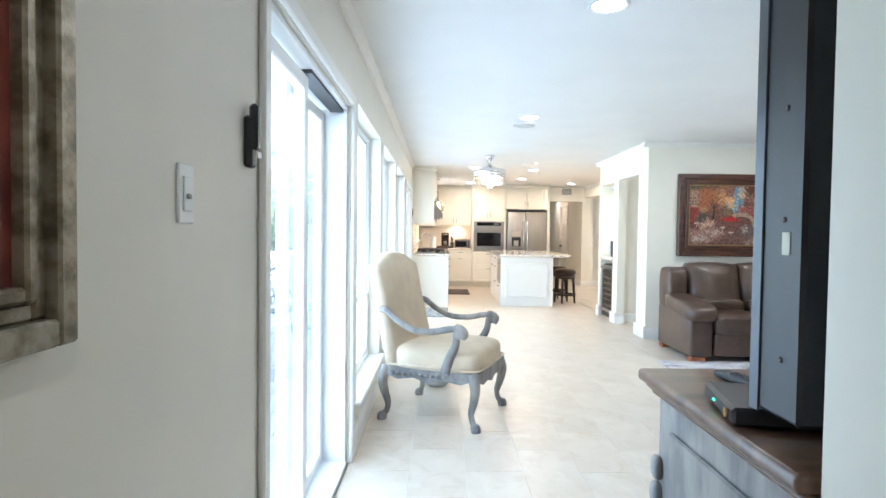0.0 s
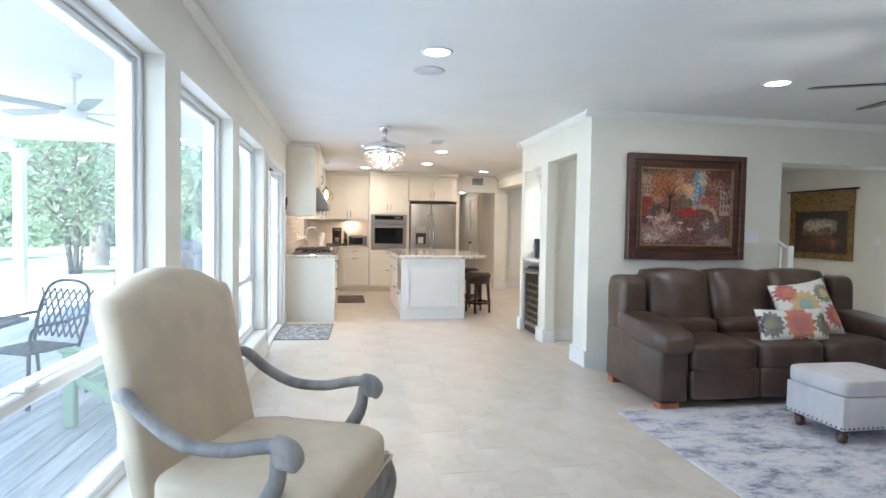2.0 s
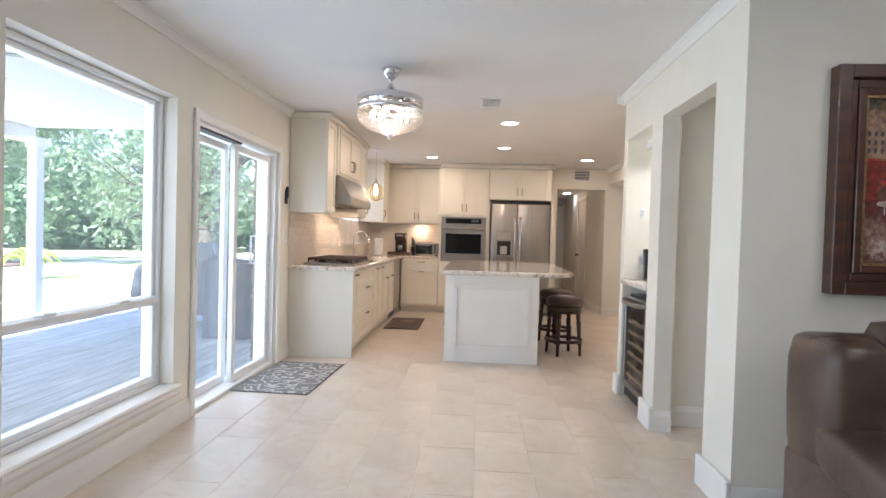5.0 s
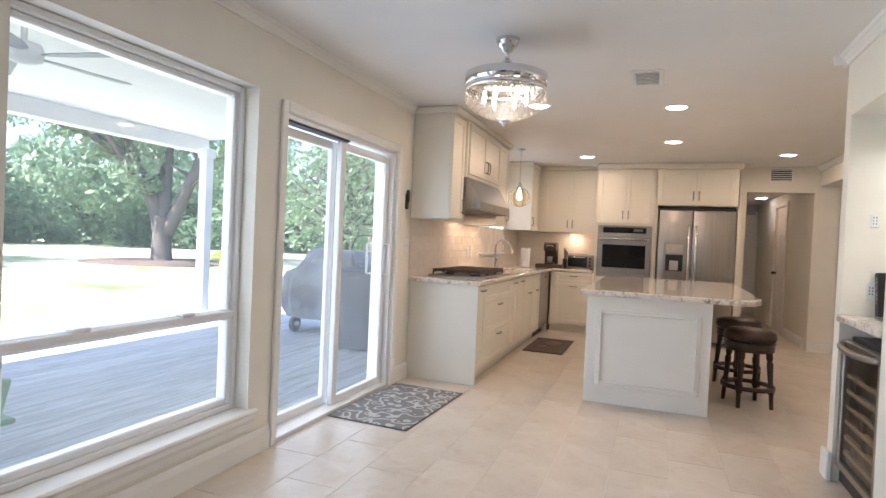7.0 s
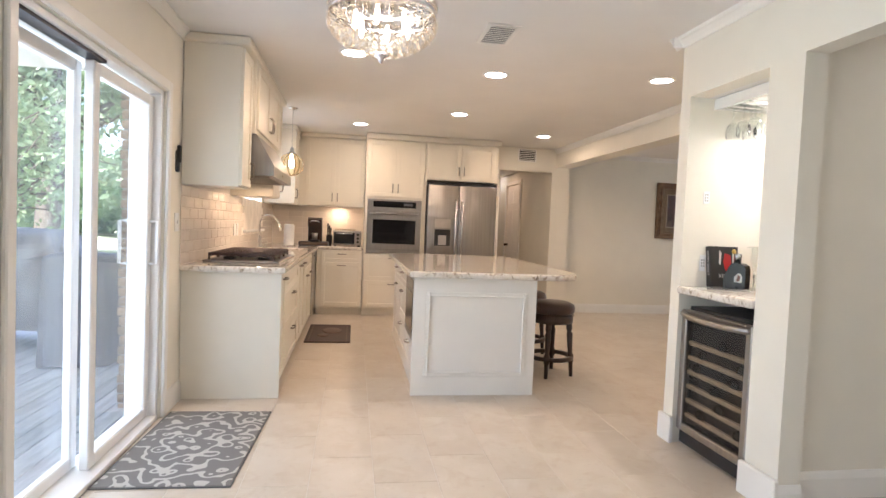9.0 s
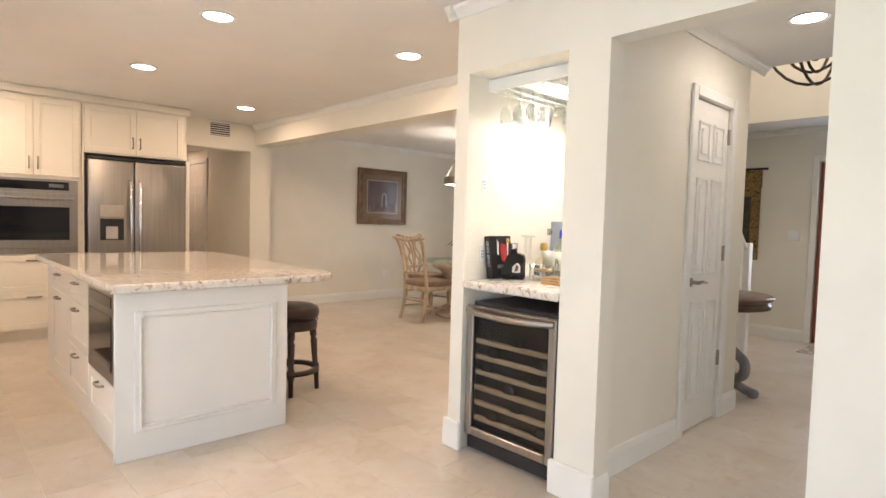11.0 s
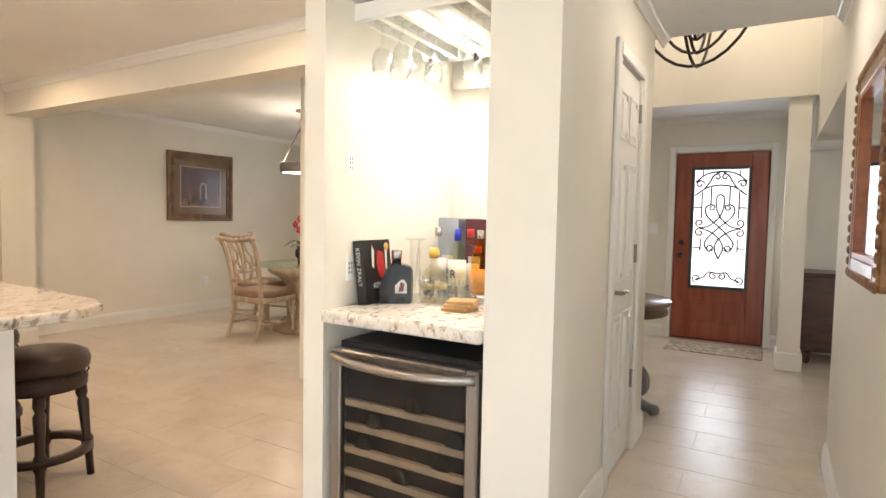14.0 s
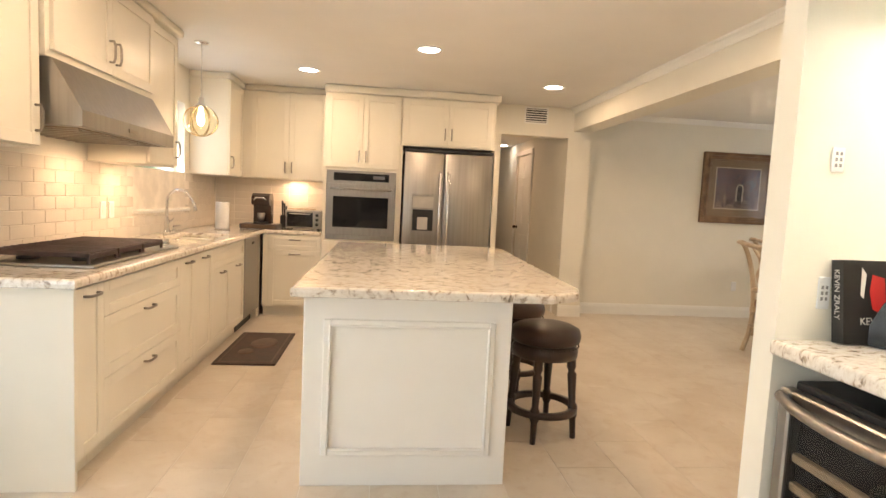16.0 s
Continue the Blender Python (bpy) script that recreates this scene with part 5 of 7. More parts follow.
# crystal fan chandelier
ch = thing("crystal_chandelier", (1.36, 8.72, H), "chrome fan chandelier with a lit bowl of crystal beads", "chandelier")
part("canopy", Shape().lathe([(.070, -.0005), (.066, -.02), (.05, -.05), (.035, -.06), (.030, -.075), (.012, -.08), (.012, -.12), (.02, -.13)], 28), CHROME, ch)
part("dome", Shape().lathe([(.018, -.115), (.028, -.13), (.034, -.15), (.075, -.165), (.105, -.172), (.115, -.185), (.17, -.198), (.228, -.212)], 32, lids=False), CHROME, ch)
part("band", Shape().lathe([(.225, -.205), (.238, -.212), (.238, -.270), (.225, -.278), (.225, -.205)], 40), CHROME, ch)
part("lower_band", Shape().lathe([(.228, -.278), (.232, -.285), (.232, -.305), (.225, -.31), (.228, -.278)], 40), CHROME, ch)
CRYSTAL = clear("crystal", (1, .97, .92), .04, 1.9)
rows_ = [(.228, -.318, 44), (.230, -.340, 44), (.226, -.362, 44), (.212, -.384, 40), (.190, -.405, 36), (.160, -.424, 30), (.125, -.440, 24), (.085, -.452, 16), (.045, -.460, 9)]
s = Shape()
for r, z, n_ in rows_:
    for k in range(n_):
        a = 2 * math.pi * (k + (.5 if int(z * 1000) % 2 else 0)) / n_
        s.lathe([(.001, -.011), (.008, -.005), (.0115, 0), (.008, .005), (.001, .011)], 6, (r * math.cos(a), r * math.sin(a), z))
part("crystal_beads", s, CRYSTAL, ch)
s = Shape()
for k in range(22):
    a = 2 * math.pi * k / 22
    for j, z in enumerate((-.315, -.335, -.352)):
        s.lathe([(.001, -.016), (.010, -.006), (.010, .006), (.001, .016)], 6, (.19 * math.cos(a), .19 * math.sin(a), z))
part("crystal_drops", s, CRYSTAL, ch)
for k in range(6):
    a = 2 * math.pi * k / 6 + .3
    part("bulb", Shape().lathe([(.006, -.30), (.009, -.32), (.012, -.34), (.009, -.365), (.001, -.38)], 12, (.12 * math.cos(a), .12 * math.sin(a), 0)), glow("bulb_glow", (1, .88, .68), 5) if k == 0 else bpy.data.materials["bulb_glow"], ch)
part("finial", Shape().lathe([(.035, -.468), (.03, -.478), (.012, -.486), (.012, -.496), (.001, -.505)], 16), CHROME, ch)

pd = thing("pendant_lamp", (.59, 12.44, H), "chrome globe pendant lamp over the sink, lit", "pendant lamp")
part("canopy", Shape().lathe([(.055, -.0005), (.05, -.015), (.02, -.022), (.006, -.024)], 24), CHROME, pd)
s = Shape()
for k in range(16):
    z = -.03 - k * .024
    s.tube([(.006 if k % 2 else 0, 0 if k % 2 else .006, z), (-.006 if k % 2 else 0, 0 if k % 2 else -.006, z - .022)], .0028, 6)
part("chain", s.tube([(0, 0, -.02), (0, 0, -.44)], .002, 6), CHROME, pd)
part("socket", Shape().lathe([(.008, -.42), (.022, -.43), (.024, -.47), (.05, -.485), (.052, -.495), (.02, -.50)], 20), CHROME, pd)
# warm lamplight is put into the globe's glass colour
part("globe", Shape().lathe([(.05, -.49), (.09, -.52), (.118, -.57), (.122, -.61), (.112, -.65), (.085, -.69), (.045, -.715), (.001, -.722)], 32), clear("warm_lit_globe_glass", (1, .94, .80), ior=1.9), pd, "clear glass globe tinted with the lamp's warm light").visible_shadow = False
s = Shape()
for k in range(3):
    a = math.pi * k / 3 + .3
    s.tube([(.126 * math.cos(t_) * math.cos(a), .126 * math.cos(t_) * math.sin(a), -.605 + .118 * math.sin(t_)) for t_ in np.linspace(0, 2 * math.pi, 28)], .005, 6)
part("ring_cage", s, mat("warm_nickel", (.60, .46, .26), .25, 1, vary=.04), pd)
part("bulb", Shape().lathe([(.012, -.50), (.018, -.54), (.030, -.59), (.022, -.63), (.001, -.645)], 14), bpy.data.materials["bulb_glow"], pd)

# ---- mats and stools ----
def mat_pattern(name, ground, figure, scale):
    m = bpy.data.materials.new(name)
    n, l, b = nodes(m)
    b.inputs["Roughness"].default_value = .95
    tc = n.new("ShaderNodeTexCoord")
    ln = n.new("ShaderNodeVectorMath")
    ln.operation = 'LENGTH'
    l.new(tc.outputs["Object"], ln.inputs[0])
    vo = n.new("ShaderNodeTexVoronoi")
    vo.inputs["Scale"].default_value, vo.feature = scale, 'SMOOTH_F1'
    l.new(tc.outputs["Object"], vo.inputs["Vector"])
    a = n.new("ShaderNodeMath")
    a.operation = 'MULTIPLY_ADD'
    a.inputs[1].default_value = 44
    l.new(ln.outputs["Value"], a.inputs[0])
    k = n.new("ShaderNodeMath")
    k.operation = 'MULTIPLY'
    k.inputs[1].default_value = 16
    l.new(vo.outputs["Distance"], k.inputs[0])
    l.new(k.outputs[0], a.inputs[2])
    s = n.new("ShaderNodeMath")
    s.operation = 'SINE'
    l.new(a.outputs[0], s.inputs[0])
    r = n.new("ShaderNodeValToRGB")
    r.color_ramp.elements[0].position, r.color_ramp.elements[0].color = .42, (*ground, 1)
    r.color_ramp.elements[1].position, r.color_ramp.elements[1].color = .60, (*figure, 1)
    l.new(s.outputs[0], r.inputs[0])
    l.new(r.outputs[0], b.inputs["Base Color"])
    return m


mt = thing("door_mat", (.46, 9.43, 0), "grey and ivory medallion patterned mat at the glass door", "mat", turn=-2)
part("carpet_face", Shape().box(-.30, .30, -.51, .51, .001, .010, .003), mat_pattern("medallion_mat", (.20, .195, .19), (.50, .49, .46), 13), mt)
part("border", Shape().box(-.31, .31, -.52, .52, .0005, .007, .002), mat("grey_binding", (.12, .12, .12), .9), mt)
mt = thing("kitchen_mat", (1.04, 12.53, 0), "dark brown rubber kitchen mat with an embossed figure", "mat")
MATBR = mat("brown_mat", (.055, .032, .026), .6, vary=.25, scale=12, bump=.3, bscale=60)
part("pad", Shape().box(-.235, .235, -.49, .49, .0005, .014, .005), MATBR, mt)
MATFIG = mat("worn_mat_figure", (.12, .075, .06), .6, vary=.2, scale=20)
part("rim", Shape().box(-.20, .20, -.455, -.44, .0142, .017).box(-.20, .20, .44, .455, .0142, .017).box(-.20, -.188, -.44, .44, .0142, .017).box(.188, .20, -.44, .44, .0142, .017), MATFIG, mt)
part("figure", Shape().lathe([(.11, .0142), (.10, .018), (.001, .019)], 14, (.03, .12, 0), 1.6).lathe([(.06, .0142), (.05, .018), (.001, .019)], 12, (-.06, -.15, 0), 1.5), MATFIG, mt)


def stool(at):
    st = thing("bar_stool", at, "dark espresso wooden stool with a round brown leather seat", "stool", "stools at the island", turn=18)
    part("seat", Shape().lathe([(.175, .535), (.195, .55), (.20, .585), (.19, .615), (.15, .635), (.07, .645), (.001, .645)], 36), STOOLTOP, st)
    part("apron", Shape().lathe([(.165, .455), (.185, .46), (.188, .50), (.178, .515), (.178, .536), (.10, .536)], 36), DARKWOOD, st)
    s = Shape()
    for k in range(36):
        a = 2 * math.pi * k / 36
        s.cushion(.189 * math.cos(a) - .005, .189 * math.cos(a) + .005, .189 * math.sin(a) - .005, .189 * math.sin(a) + .005, .520, .530, 1, 6, 4)
    part("nailheads", s, BRONZE, st)
    for k in range(4):
        a = math.pi / 4 + k * math.pi / 2
        c_, s_ = math.cos(a), math.sin(a)
        prof = [(.155, .46, .024), (.158, .41, .026), (.160, .385, .017), (.163, .37, .026), (.170, .26, .021), (.175, .20, .019), (.178, .185, .026), (.180, .13, .026), (.183, .115, .018), (.19, .0, .016)]
        part("leg", Shape().tube([(r * c_, r * s_, z) for r, z, q in prof], [q for r, z, q in prof], 10), DARKWOOD, st)
    part("foot_ring", Shape().lathe([(.165, .145), (.205, .145), (.205, .175), (.165, .175), (.165, .145)], 36), DARKWOOD, st)
    return st


st = stool((2.99, 10.87, 0))
copy_thing(st, pose(3.0, 11.62, 0, 0, 0, 40))

# ---- kitchen small things ----
cm = thing("coffee_maker", (.77, 13.93, .919), "black pod coffee maker on a drawer tray", "coffee maker")
part("tray", Shape().box(-.21, .17, -.14, .14, 0, .05, .006), mat("dark_tray", (.06, .045, .04), .4), cm)
part("drawer", Shape().box(-.195, .155, -.146, -.141, .008, .042, .002), mat("bronze_drawer", (.12, .08, .055), .35, .5), cm)
part("body", Shape().prism([(.13, .051), (.13, .30), (.11, .345), (.06, .37), (-.04, .37), (-.10, .345), (-.115, .30), (-.10, .25), (.0, .24), (.01, .051)], -.10, .08, 'x'), mat("brown_black_plastic", (.035, .02, .016), .22, vary=.15), cm)
part("drip_tray", Shape().box(-.075, .055, -.12, -.002, .051, .075, .006), BLACK, cm)
part("cup", Shape().lathe([(.034, .076), (.042, .165), (.039, .165), (.032, .08), (.001, .08)], 18, (-.01, -.06, 0)), STEEL, cm)
part("lever", Shape().tube([(-.07, -.117, .30), (-.05, -.13, .325), (.03, -.13, .325), (.05, -.117, .30)], .007, 8), CHROME, cm)
to = thing("toaster_oven", (1.185, 14.10, .919), "silver toaster oven with a dark glass door", "toaster oven")
part("case", Shape().box(-.19, .19, -.14, .14, .012, .21, .012), STEEL, to)
part("door", Shape().box(-.175, .10, -.148, -.1405, .03, .185, .004), BLACKGLASS, to)
part("handle", Shape().tube([(-.15, -.148, .17), (-.15, -.172, .17), (.075, -.172, .17), (.075, -.148, .17)], .006), CHROME, to)
for z in (.06, .11, .16):
    part("knob", Shape().lathe([(.016, 0), (.016, .014), (.001, .015)], 14).turn(pose(.145, -.141, z, 90)), BLACK, to)
for x in (-.16, .16):
    part("foot", Shape().box(x - .015, x + .015, -.12, .12, 0, .012), BLACK, to)
pb = thing("wooden_board", (1.165, 14.10, 1.131), "pale wooden board on top of the toaster oven", "board")
part("board", Shape().box(-.15, .13, -.10, .10, 0, .015, .004), BLONDE, pb)
pr = thing("paper_towel_roll", (.47, 13.50, .919), "white paper towel roll standing on the worktop", "paper towel")
part("roll", Shape().lathe([(.062, .01), (.064, .02), (.064, .26), (.060, .268), (.02, .268)], 28), mat("paper_white", (.80, .79, .76), .9, bump=.2, bscale=120), pr)
part("base", Shape().lathe([(.075, 0), (.075, .009), (.001, .01)], 24), CHROME, pr)
kb = thing("utensil_holder", (.935, 14.25, .919), "dark spatula and knives standing in a holder", "utensils")
part("holder", Shape().box(-.04, .04, -.05, .05, 0, .14, .01), BLACK, kb)
for k in range(3):
    part("handle", Shape().tube([(-.02 + .02 * k, 0, .14), (-.022 + .022 * k, -.01, .30 - .03 * k)], [.008, .011], 8), BLACK, kb)
for y, z in ((11.83, 1.13), (11.95, 1.13)):
    o_ = thing("outlet_plate", (WX + .012, y, z), "white outlet plate on the tiled backsplash", "outlet")
    part("plate", Shape().box(0, .006, -.038, .038, -.058, .058, .003), VINYL, o_)
    part("socket", Shape().box(.006, .008, -.016, .016, -.032, .032, .001), TRIM, o_)
dv2 = thing("wall_remote", (WX, 10.07, 1.60), "black remote control in a wall holder beside the glass door", "remote")
part("holder", Shape().box(0, .02, -.02, .02, -.08, .06, .006), BLACK, dv2)
part("remote", Shape().box(.008, .03, -.016, .016, -.02, .09, .006), BLACK, dv2)
o_ = thing("wall_switch", (WX, 10.10, 1.20), "white switch plate beside the kitchen", "switch")
part("plate", Shape().box(0, .006, -.04, .04, -.06, .06, .003), VINYL, o_)
part("toggle", Shape().box(.006, .014, -.006, .006, -.012, .012, .002), VINYL, o_)

# ---- bar niche ----
bc = thing("bar_worktop", (DX - .02, 8.687, .905), "polished cream and grey granite bar top", "worktop")
part("slab", Shape().box(0, .912, 0, .631, 0, .045, .012), GRANITE, bc)
wf = thing("wine_cooler", (DX + .01, 8.70, 0), "stainless framed wine cooler with a dark glass door", "wine cooler")
part("case", Shape().box(.045, .62, .012, .588, .02, .835, .006), BLACK, wf)
part("kick_grille", Shape().box(.02, .045, .012, .588, .02, .095, .004), BLACK, wf)
d = part("door", Shape().box(.012, .018, .05, .55, .145, .765), clear("smoked_glass", (.74, .72, .71)), wf, "smoked glass door")
d.visible_shadow = False
for y0, y1 in ((.005, .05), (.55, .595)):
    part("door_stile", Shape().box(0, .044, y0, y1, .10, .815, .006), STEEL, d, "stainless steel door stile")
for z0, z1 in ((.10, .145), (.765, .815)):
    part("door_rail", Shape().box(.001, .043, .05, .55, z0, z1, .006), STEEL, d, "stainless steel door rail")
part("bow_handle", Shape().tube(curve([(0, .015, .79), (-.035, .12, .785), (-.050, .30, .782), (-.035, .48, .785), (0, .585, .79)]), .017, 10), STEEL, d)
RACK = mat("beech_rack_front", (.60, .50, .34), .5, vary=.1, scale=20)
part("back_liner", Shape().box(.047, .05, .03, .57, .10, .82), mat("grey_liner", (.05, .05, .055), .5), wf)
for k in range(6):
    part("shelf_front", Shape().box(.020, .044, .055, .545, .185 + k * .085, .210 + k * .085, .003), RACK, wf, "pale wooden shelf front")
for k in range(9):
    y, z = .10 + (k % 3) * .16 + (.05 if k // 3 % 2 else 0), .225 + (k // 3 * 2 + (k % 2)) * .085
    part("bottle_end", Shape().lathe([(.034, 0), (.036, .004), (.034, .010), (.012, .014)], 16).turn(pose(.036, y, z, 0, -90, 0)), mat("dark_bottle", (.03, .035, .03), .15) if k == 0 else bpy.data.materials["dark_bottle"], wf)

mirror = bpy.data.materials.new("mirror_silver")
_mn, _ml, _mb = nodes(mirror)
_mb.inputs["Base Color"].default_value, _mb.inputs["Metallic"].default_value, _mb.inputs["Roughness"].default_value = (.9, .9, .9, 1), 1, .01
solid("bar_mirror", Shape().box(4.092, 4.0995, 8.687, 9.318, .951, 1.90), mirror, "frameless mirror on the back of the bar niche", "mirror")
ra = thing("wine_glass_rack", (3.36, 8.74, 1.97), "white wooden hanging wine glass rack under the niche ceiling", "rack")
part("front_rail", Shape().box(0, .02, 0, .59, .03, .095, .004), TRIM, ra)
part("back_rail", Shape().box(.60, .62, 0, .59, .03, .095, .004), TRIM, ra)
for k in range(7):
    y = .01 + k * .093
    part("slat", Shape().box(.02, .60, y - .004, y + .022, .035, .045, .002).box(.02, .60, y + .004, y + .014, .045, .098), TRIM, ra)


def goblet(x, y):
    g_ = thing("wine_glass", (x, y, 2.012), "clear stemmed wine glass hanging upside down in the rack", "wine glass", "hanging wine glasses")
    part("glass", Shape().lathe([(.034, .0), (.032, -.004), (.006, -.008), (.004, -.05), (.005, -.085), (.028, -.105), (.040, -.14), (.036, -.185), (.034, -.185), (.038, -.14), (.026, -.107), (.001, -.095)], 20), CLEAR, g_).visible_shadow = False
    return g_


g0 = goblet(3.44, 9.25)
for x, y in ((3.44, 9.16), (3.44, 9.07), (3.55, 9.25), (3.55, 9.16), (3.55, 9.07), (3.66, 9.16), (3.66, 8.98), (3.44, 8.88), (3.55, 8.88)):
    copy_thing(g0, pose(x, y, 2.012))
ns = thing("niche_lamp", (3.72, 9.05, 2.07), "small round niche ceiling light, lit", "ceiling light")
part("lens", Shape().lathe([(.06, -.0005), (.06, -.008), (.001, -.01)], 20), LENS, ns)

PAPER = mat("white_print", (.62, .60, .56), .5)
REDP = mat("red_print", (.45, .02, .02), .4)
bk = thing("wine_book", (3.50, 9.27, .951), "black wine book standing upright on the bar top", "book", turn=-66)
part("block", Shape().box(-.088, .088, -.016, .016, .001, .236, .001), mat("page_edges", (.62, .57, .47), .8), bk)
part("cover", Shape().box(-.092, .092, -.020, -.0165, 0, .24).box(-.092, .092, .0165, .020, 0, .24).box(-.096, -.0885, -.020, .020, 0, .24), mat("black_cover", (.015, .014, .014), .3), bk)
part("glass_picture", Shape().prism([(.0, .10), (.02, .09), (.045, .12), (.04, .19), (.0, .20), (-.01, .15)], -.0212, -.0202, 'y'), REDP, bk)
part("stem_picture", Shape().prism([(-.04, .14), (-.03, .13), (-.02, .20), (-.035, .22)], -.0212, -.0202, 'y'), PAPER, bk)
part("stem_picture", Shape().prism([(.05, .13), (.06, .12), (.07, .22), (.055, .22)], -.0212, -.0202, 'y'), PAPER, bk)
part("seal", Shape().lathe([(.016, 0), (.016, .001), (.001, .001)], 18).turn(pose(.066, -.0203, .212, 90)), mat("gold_seal", (.5, .32, .06), .35), bk)
bk.matrix_world = pose(3.455, 9.272, .953, -7, 0, 3)


def lettering(text, size, m, parent, material):
    c = bpy.data.curves.new("lettering", 'FONT')
    c.body, c.size, c.extrude = text, size, .0004
    c.align_x = 'CENTER'
    c.materials.append(material)
    o = new("lettering", c)
    o.parent = parent
    o.matrix_local = m
    return o


lettering("KEVIN ZRALY", .024, Matrix(((0, 0, -1, -.0966), (0, -1, 0, .009), (-1, 0, 0, .14), (0, 0, 0, 1))), bk, PAPER)
lettering("KEVIN", .030, pose(0, -.0204, .055, 90, 0, 0), bk, PAPER)


def bottle(name, at, profile, material, label, cap=None, label_z=None, label_mat=None, n=20, square=False, turn=0, group="bottles on the bar"):
    b_ = thing(name, at, label, "bottle", group, turn)
    part("glass", Shape().lathe(profile, 4 if square else n), material, b_)
    if cap:
        part("cap", Shape().lathe(cap[0], 16), cap[1], b_)
    if label_z:
        r = max(p_[0] for p_ in profile) + .0008
        part("label", Shape().lathe([(r, label_z[0]), (r, label_z[1])], n), label_mat, b_)
    return b_


WHISKY = mat("amber_spirit", (.30, .13, .02), .1, vary=.1)
PALEG = clear("pale_bottle_glass", (.93, .95, .80))
SILVERCAP = mat("silver_cap", (.55, .55, .55), .25, .9)
bt = thing("black_liqueur_bottle", (3.495, 9.21, .951), "black square liqueur bottle with a silver cap", "bottle", turn=-62)
part("glass", Shape().prism([(-.062, .006), (-.056, 0), (.056, 0), (.062, .006), (.062, .115), (.055, .137), (.035, .148), (.012, .152), (-.016, .150), (-.034, .128), (-.062, .06)], -.032, .032, 'y').tube([(0, 0, .145), (0, 0, .155), (0, 0, .168)], [.024, .019, .017], 14), mat("black_bottle_glaze", (.008, .0075, .0075), .12, vary=.1, spec=.3), bt)
part("cap", Shape().lathe([(.02, .165), (.021, .20), (.018, .205), (.001, .206)], 16), SILVERCAP, bt)
part("label", Shape().prism([(.0, .04), (.045, .04), (.045, .075), (.035, .092), (.022, .092), (.0, .07)], -.0335, -.0325, 'y').box(-.0635, -.0625, -.022, .022, .012, .018).box(-.0635, -.0625, -.018, .018, .026, .034).box(-.0635, -.0625, -.022, .022, .040, .052), PAPER, bt)
part("label_figure", Shape().prism([(.012, .045), (.032, .048), (.036, .075), (.022, .085)], -.0345, -.0337, 'y'), mat("brown_print", (.14, .05, .03), .5), bt)
tall = [(.001, .001), (.036, .001), (.038, .01), (.038, .17), (.030, .20), (.014, .225), (.013, .27), (.001, .27)]
squat = [(.001, .001), (.045, .001), (.056, .02), (.056, .06), (.045, .10), (.016, .13), (.015, .16), (.001, .16)]
CAPBLUE = ([(.016, .235), (.016, .285), (.001, .286)], mat("blue_cap", (.02, .03, .45), .35))
bottle("tequila_bottle", (3.84, 9.13, .951), tall, PALEG, "tall clear bottle with a blue cap and letter label", CAPBLUE, (.04, .15), mat("pale_yellow_label", (.68, .66, .52), .5))
lettering("R", .05, pose(-.0395, .0, .075, 90, 0, -90), bpy.data.objects["tequila_bottle"], BLACK)
bottle("orange_liqueur_bottle", (3.78, 8.99, .951), tall, clear("yellow_glass", (.95, .70, .25)), "tall yellow bottle with an orange fruit label", ([(.015, .25), (.015, .285), (.001, .286)], SILVERCAP), (.03, .12), mat("orange_label", (.55, .24, .05), .5))
bottle("round_decanter", (3.76, 9.20, .951), squat, clear("decanter_glass", (.97, .95, .85)), "round clear decanter bottle with a gold seal", ([(.020, .16), (.024, .18), (.018, .205), (.001, .206)], bpy.data.materials["gold_seal"]), (.03, .055), bpy.data.materials["gold_seal"])
bottle("whisky_bottle", (3.95, 9.00, .951), tall, WHISKY, "dark amber whisky bottle at the back of the bar", ([(.016, .25), (.016, .29), (.001, .291)], BLACK), (.05, .14), PAPER)
bottle("rum_bottle", (3.93, 9.115, .951), tall, clear("clear_bottle"), "clear bottle with a red and white label", ([(.016, .25), (.016, .285), (.001, .286)], REDP), (.04, .13), PAPER)
bottle("gin_bottle", (3.90, 8.92, .951), tall, PALEG, "pale green glass bottle at the back of the bar", ([(.016, .25), (.016, .285), (.001, .286)], SILVERCAP), (.05, .13), bpy.data.materials["orange_label"])
short = [(.001, .001), (.034, .001), (.036, .01), (.036, .12), (.026, .145), (.013, .165), (.012, .20), (.001, .20)]
GOLDCAP = ([(.015, .185), (.015, .215), (.001, .216)], bpy.data.materials["gold_seal"])
bottle("vodka_bottle", (3.90, 9.265, .951), tall, clear("vodka_glass", (.97, .98, 1)), "tall clear spirits bottle with a white label", ([(.016, .25), (.016, .29), (.001, .291)], SILVERCAP), (.05, .15), PAPER)
bottle("brandy_bottle", (3.74, 8.80, .951), short, WHISKY, "short amber brandy bottle with a gold cap", GOLDCAP, (.03, .09), bpy.data.materials["pale_yellow_label"])
bottle("liqueur_bottle", (3.84, 8.80, .951), tall, clear("amber_glass", (.92, .62, .20)), "tall amber liqueur bottle with a gold label", ([(.015, .25), (.015, .285), (.001, .286)], bpy.data.materials["gold_seal"]), (.05, .14), bpy.data.materials["gold_seal"])
bottle("cordial_bottle", (3.87, 9.045, .951), short, clear("clear_short_glass", (.95, .97, .95)), "short clear bottle with a red cap", ([(.015, .185), (.015, .215), (.001, .216)], REDP), (.03, .10), bpy.data.materials["orange_label"])
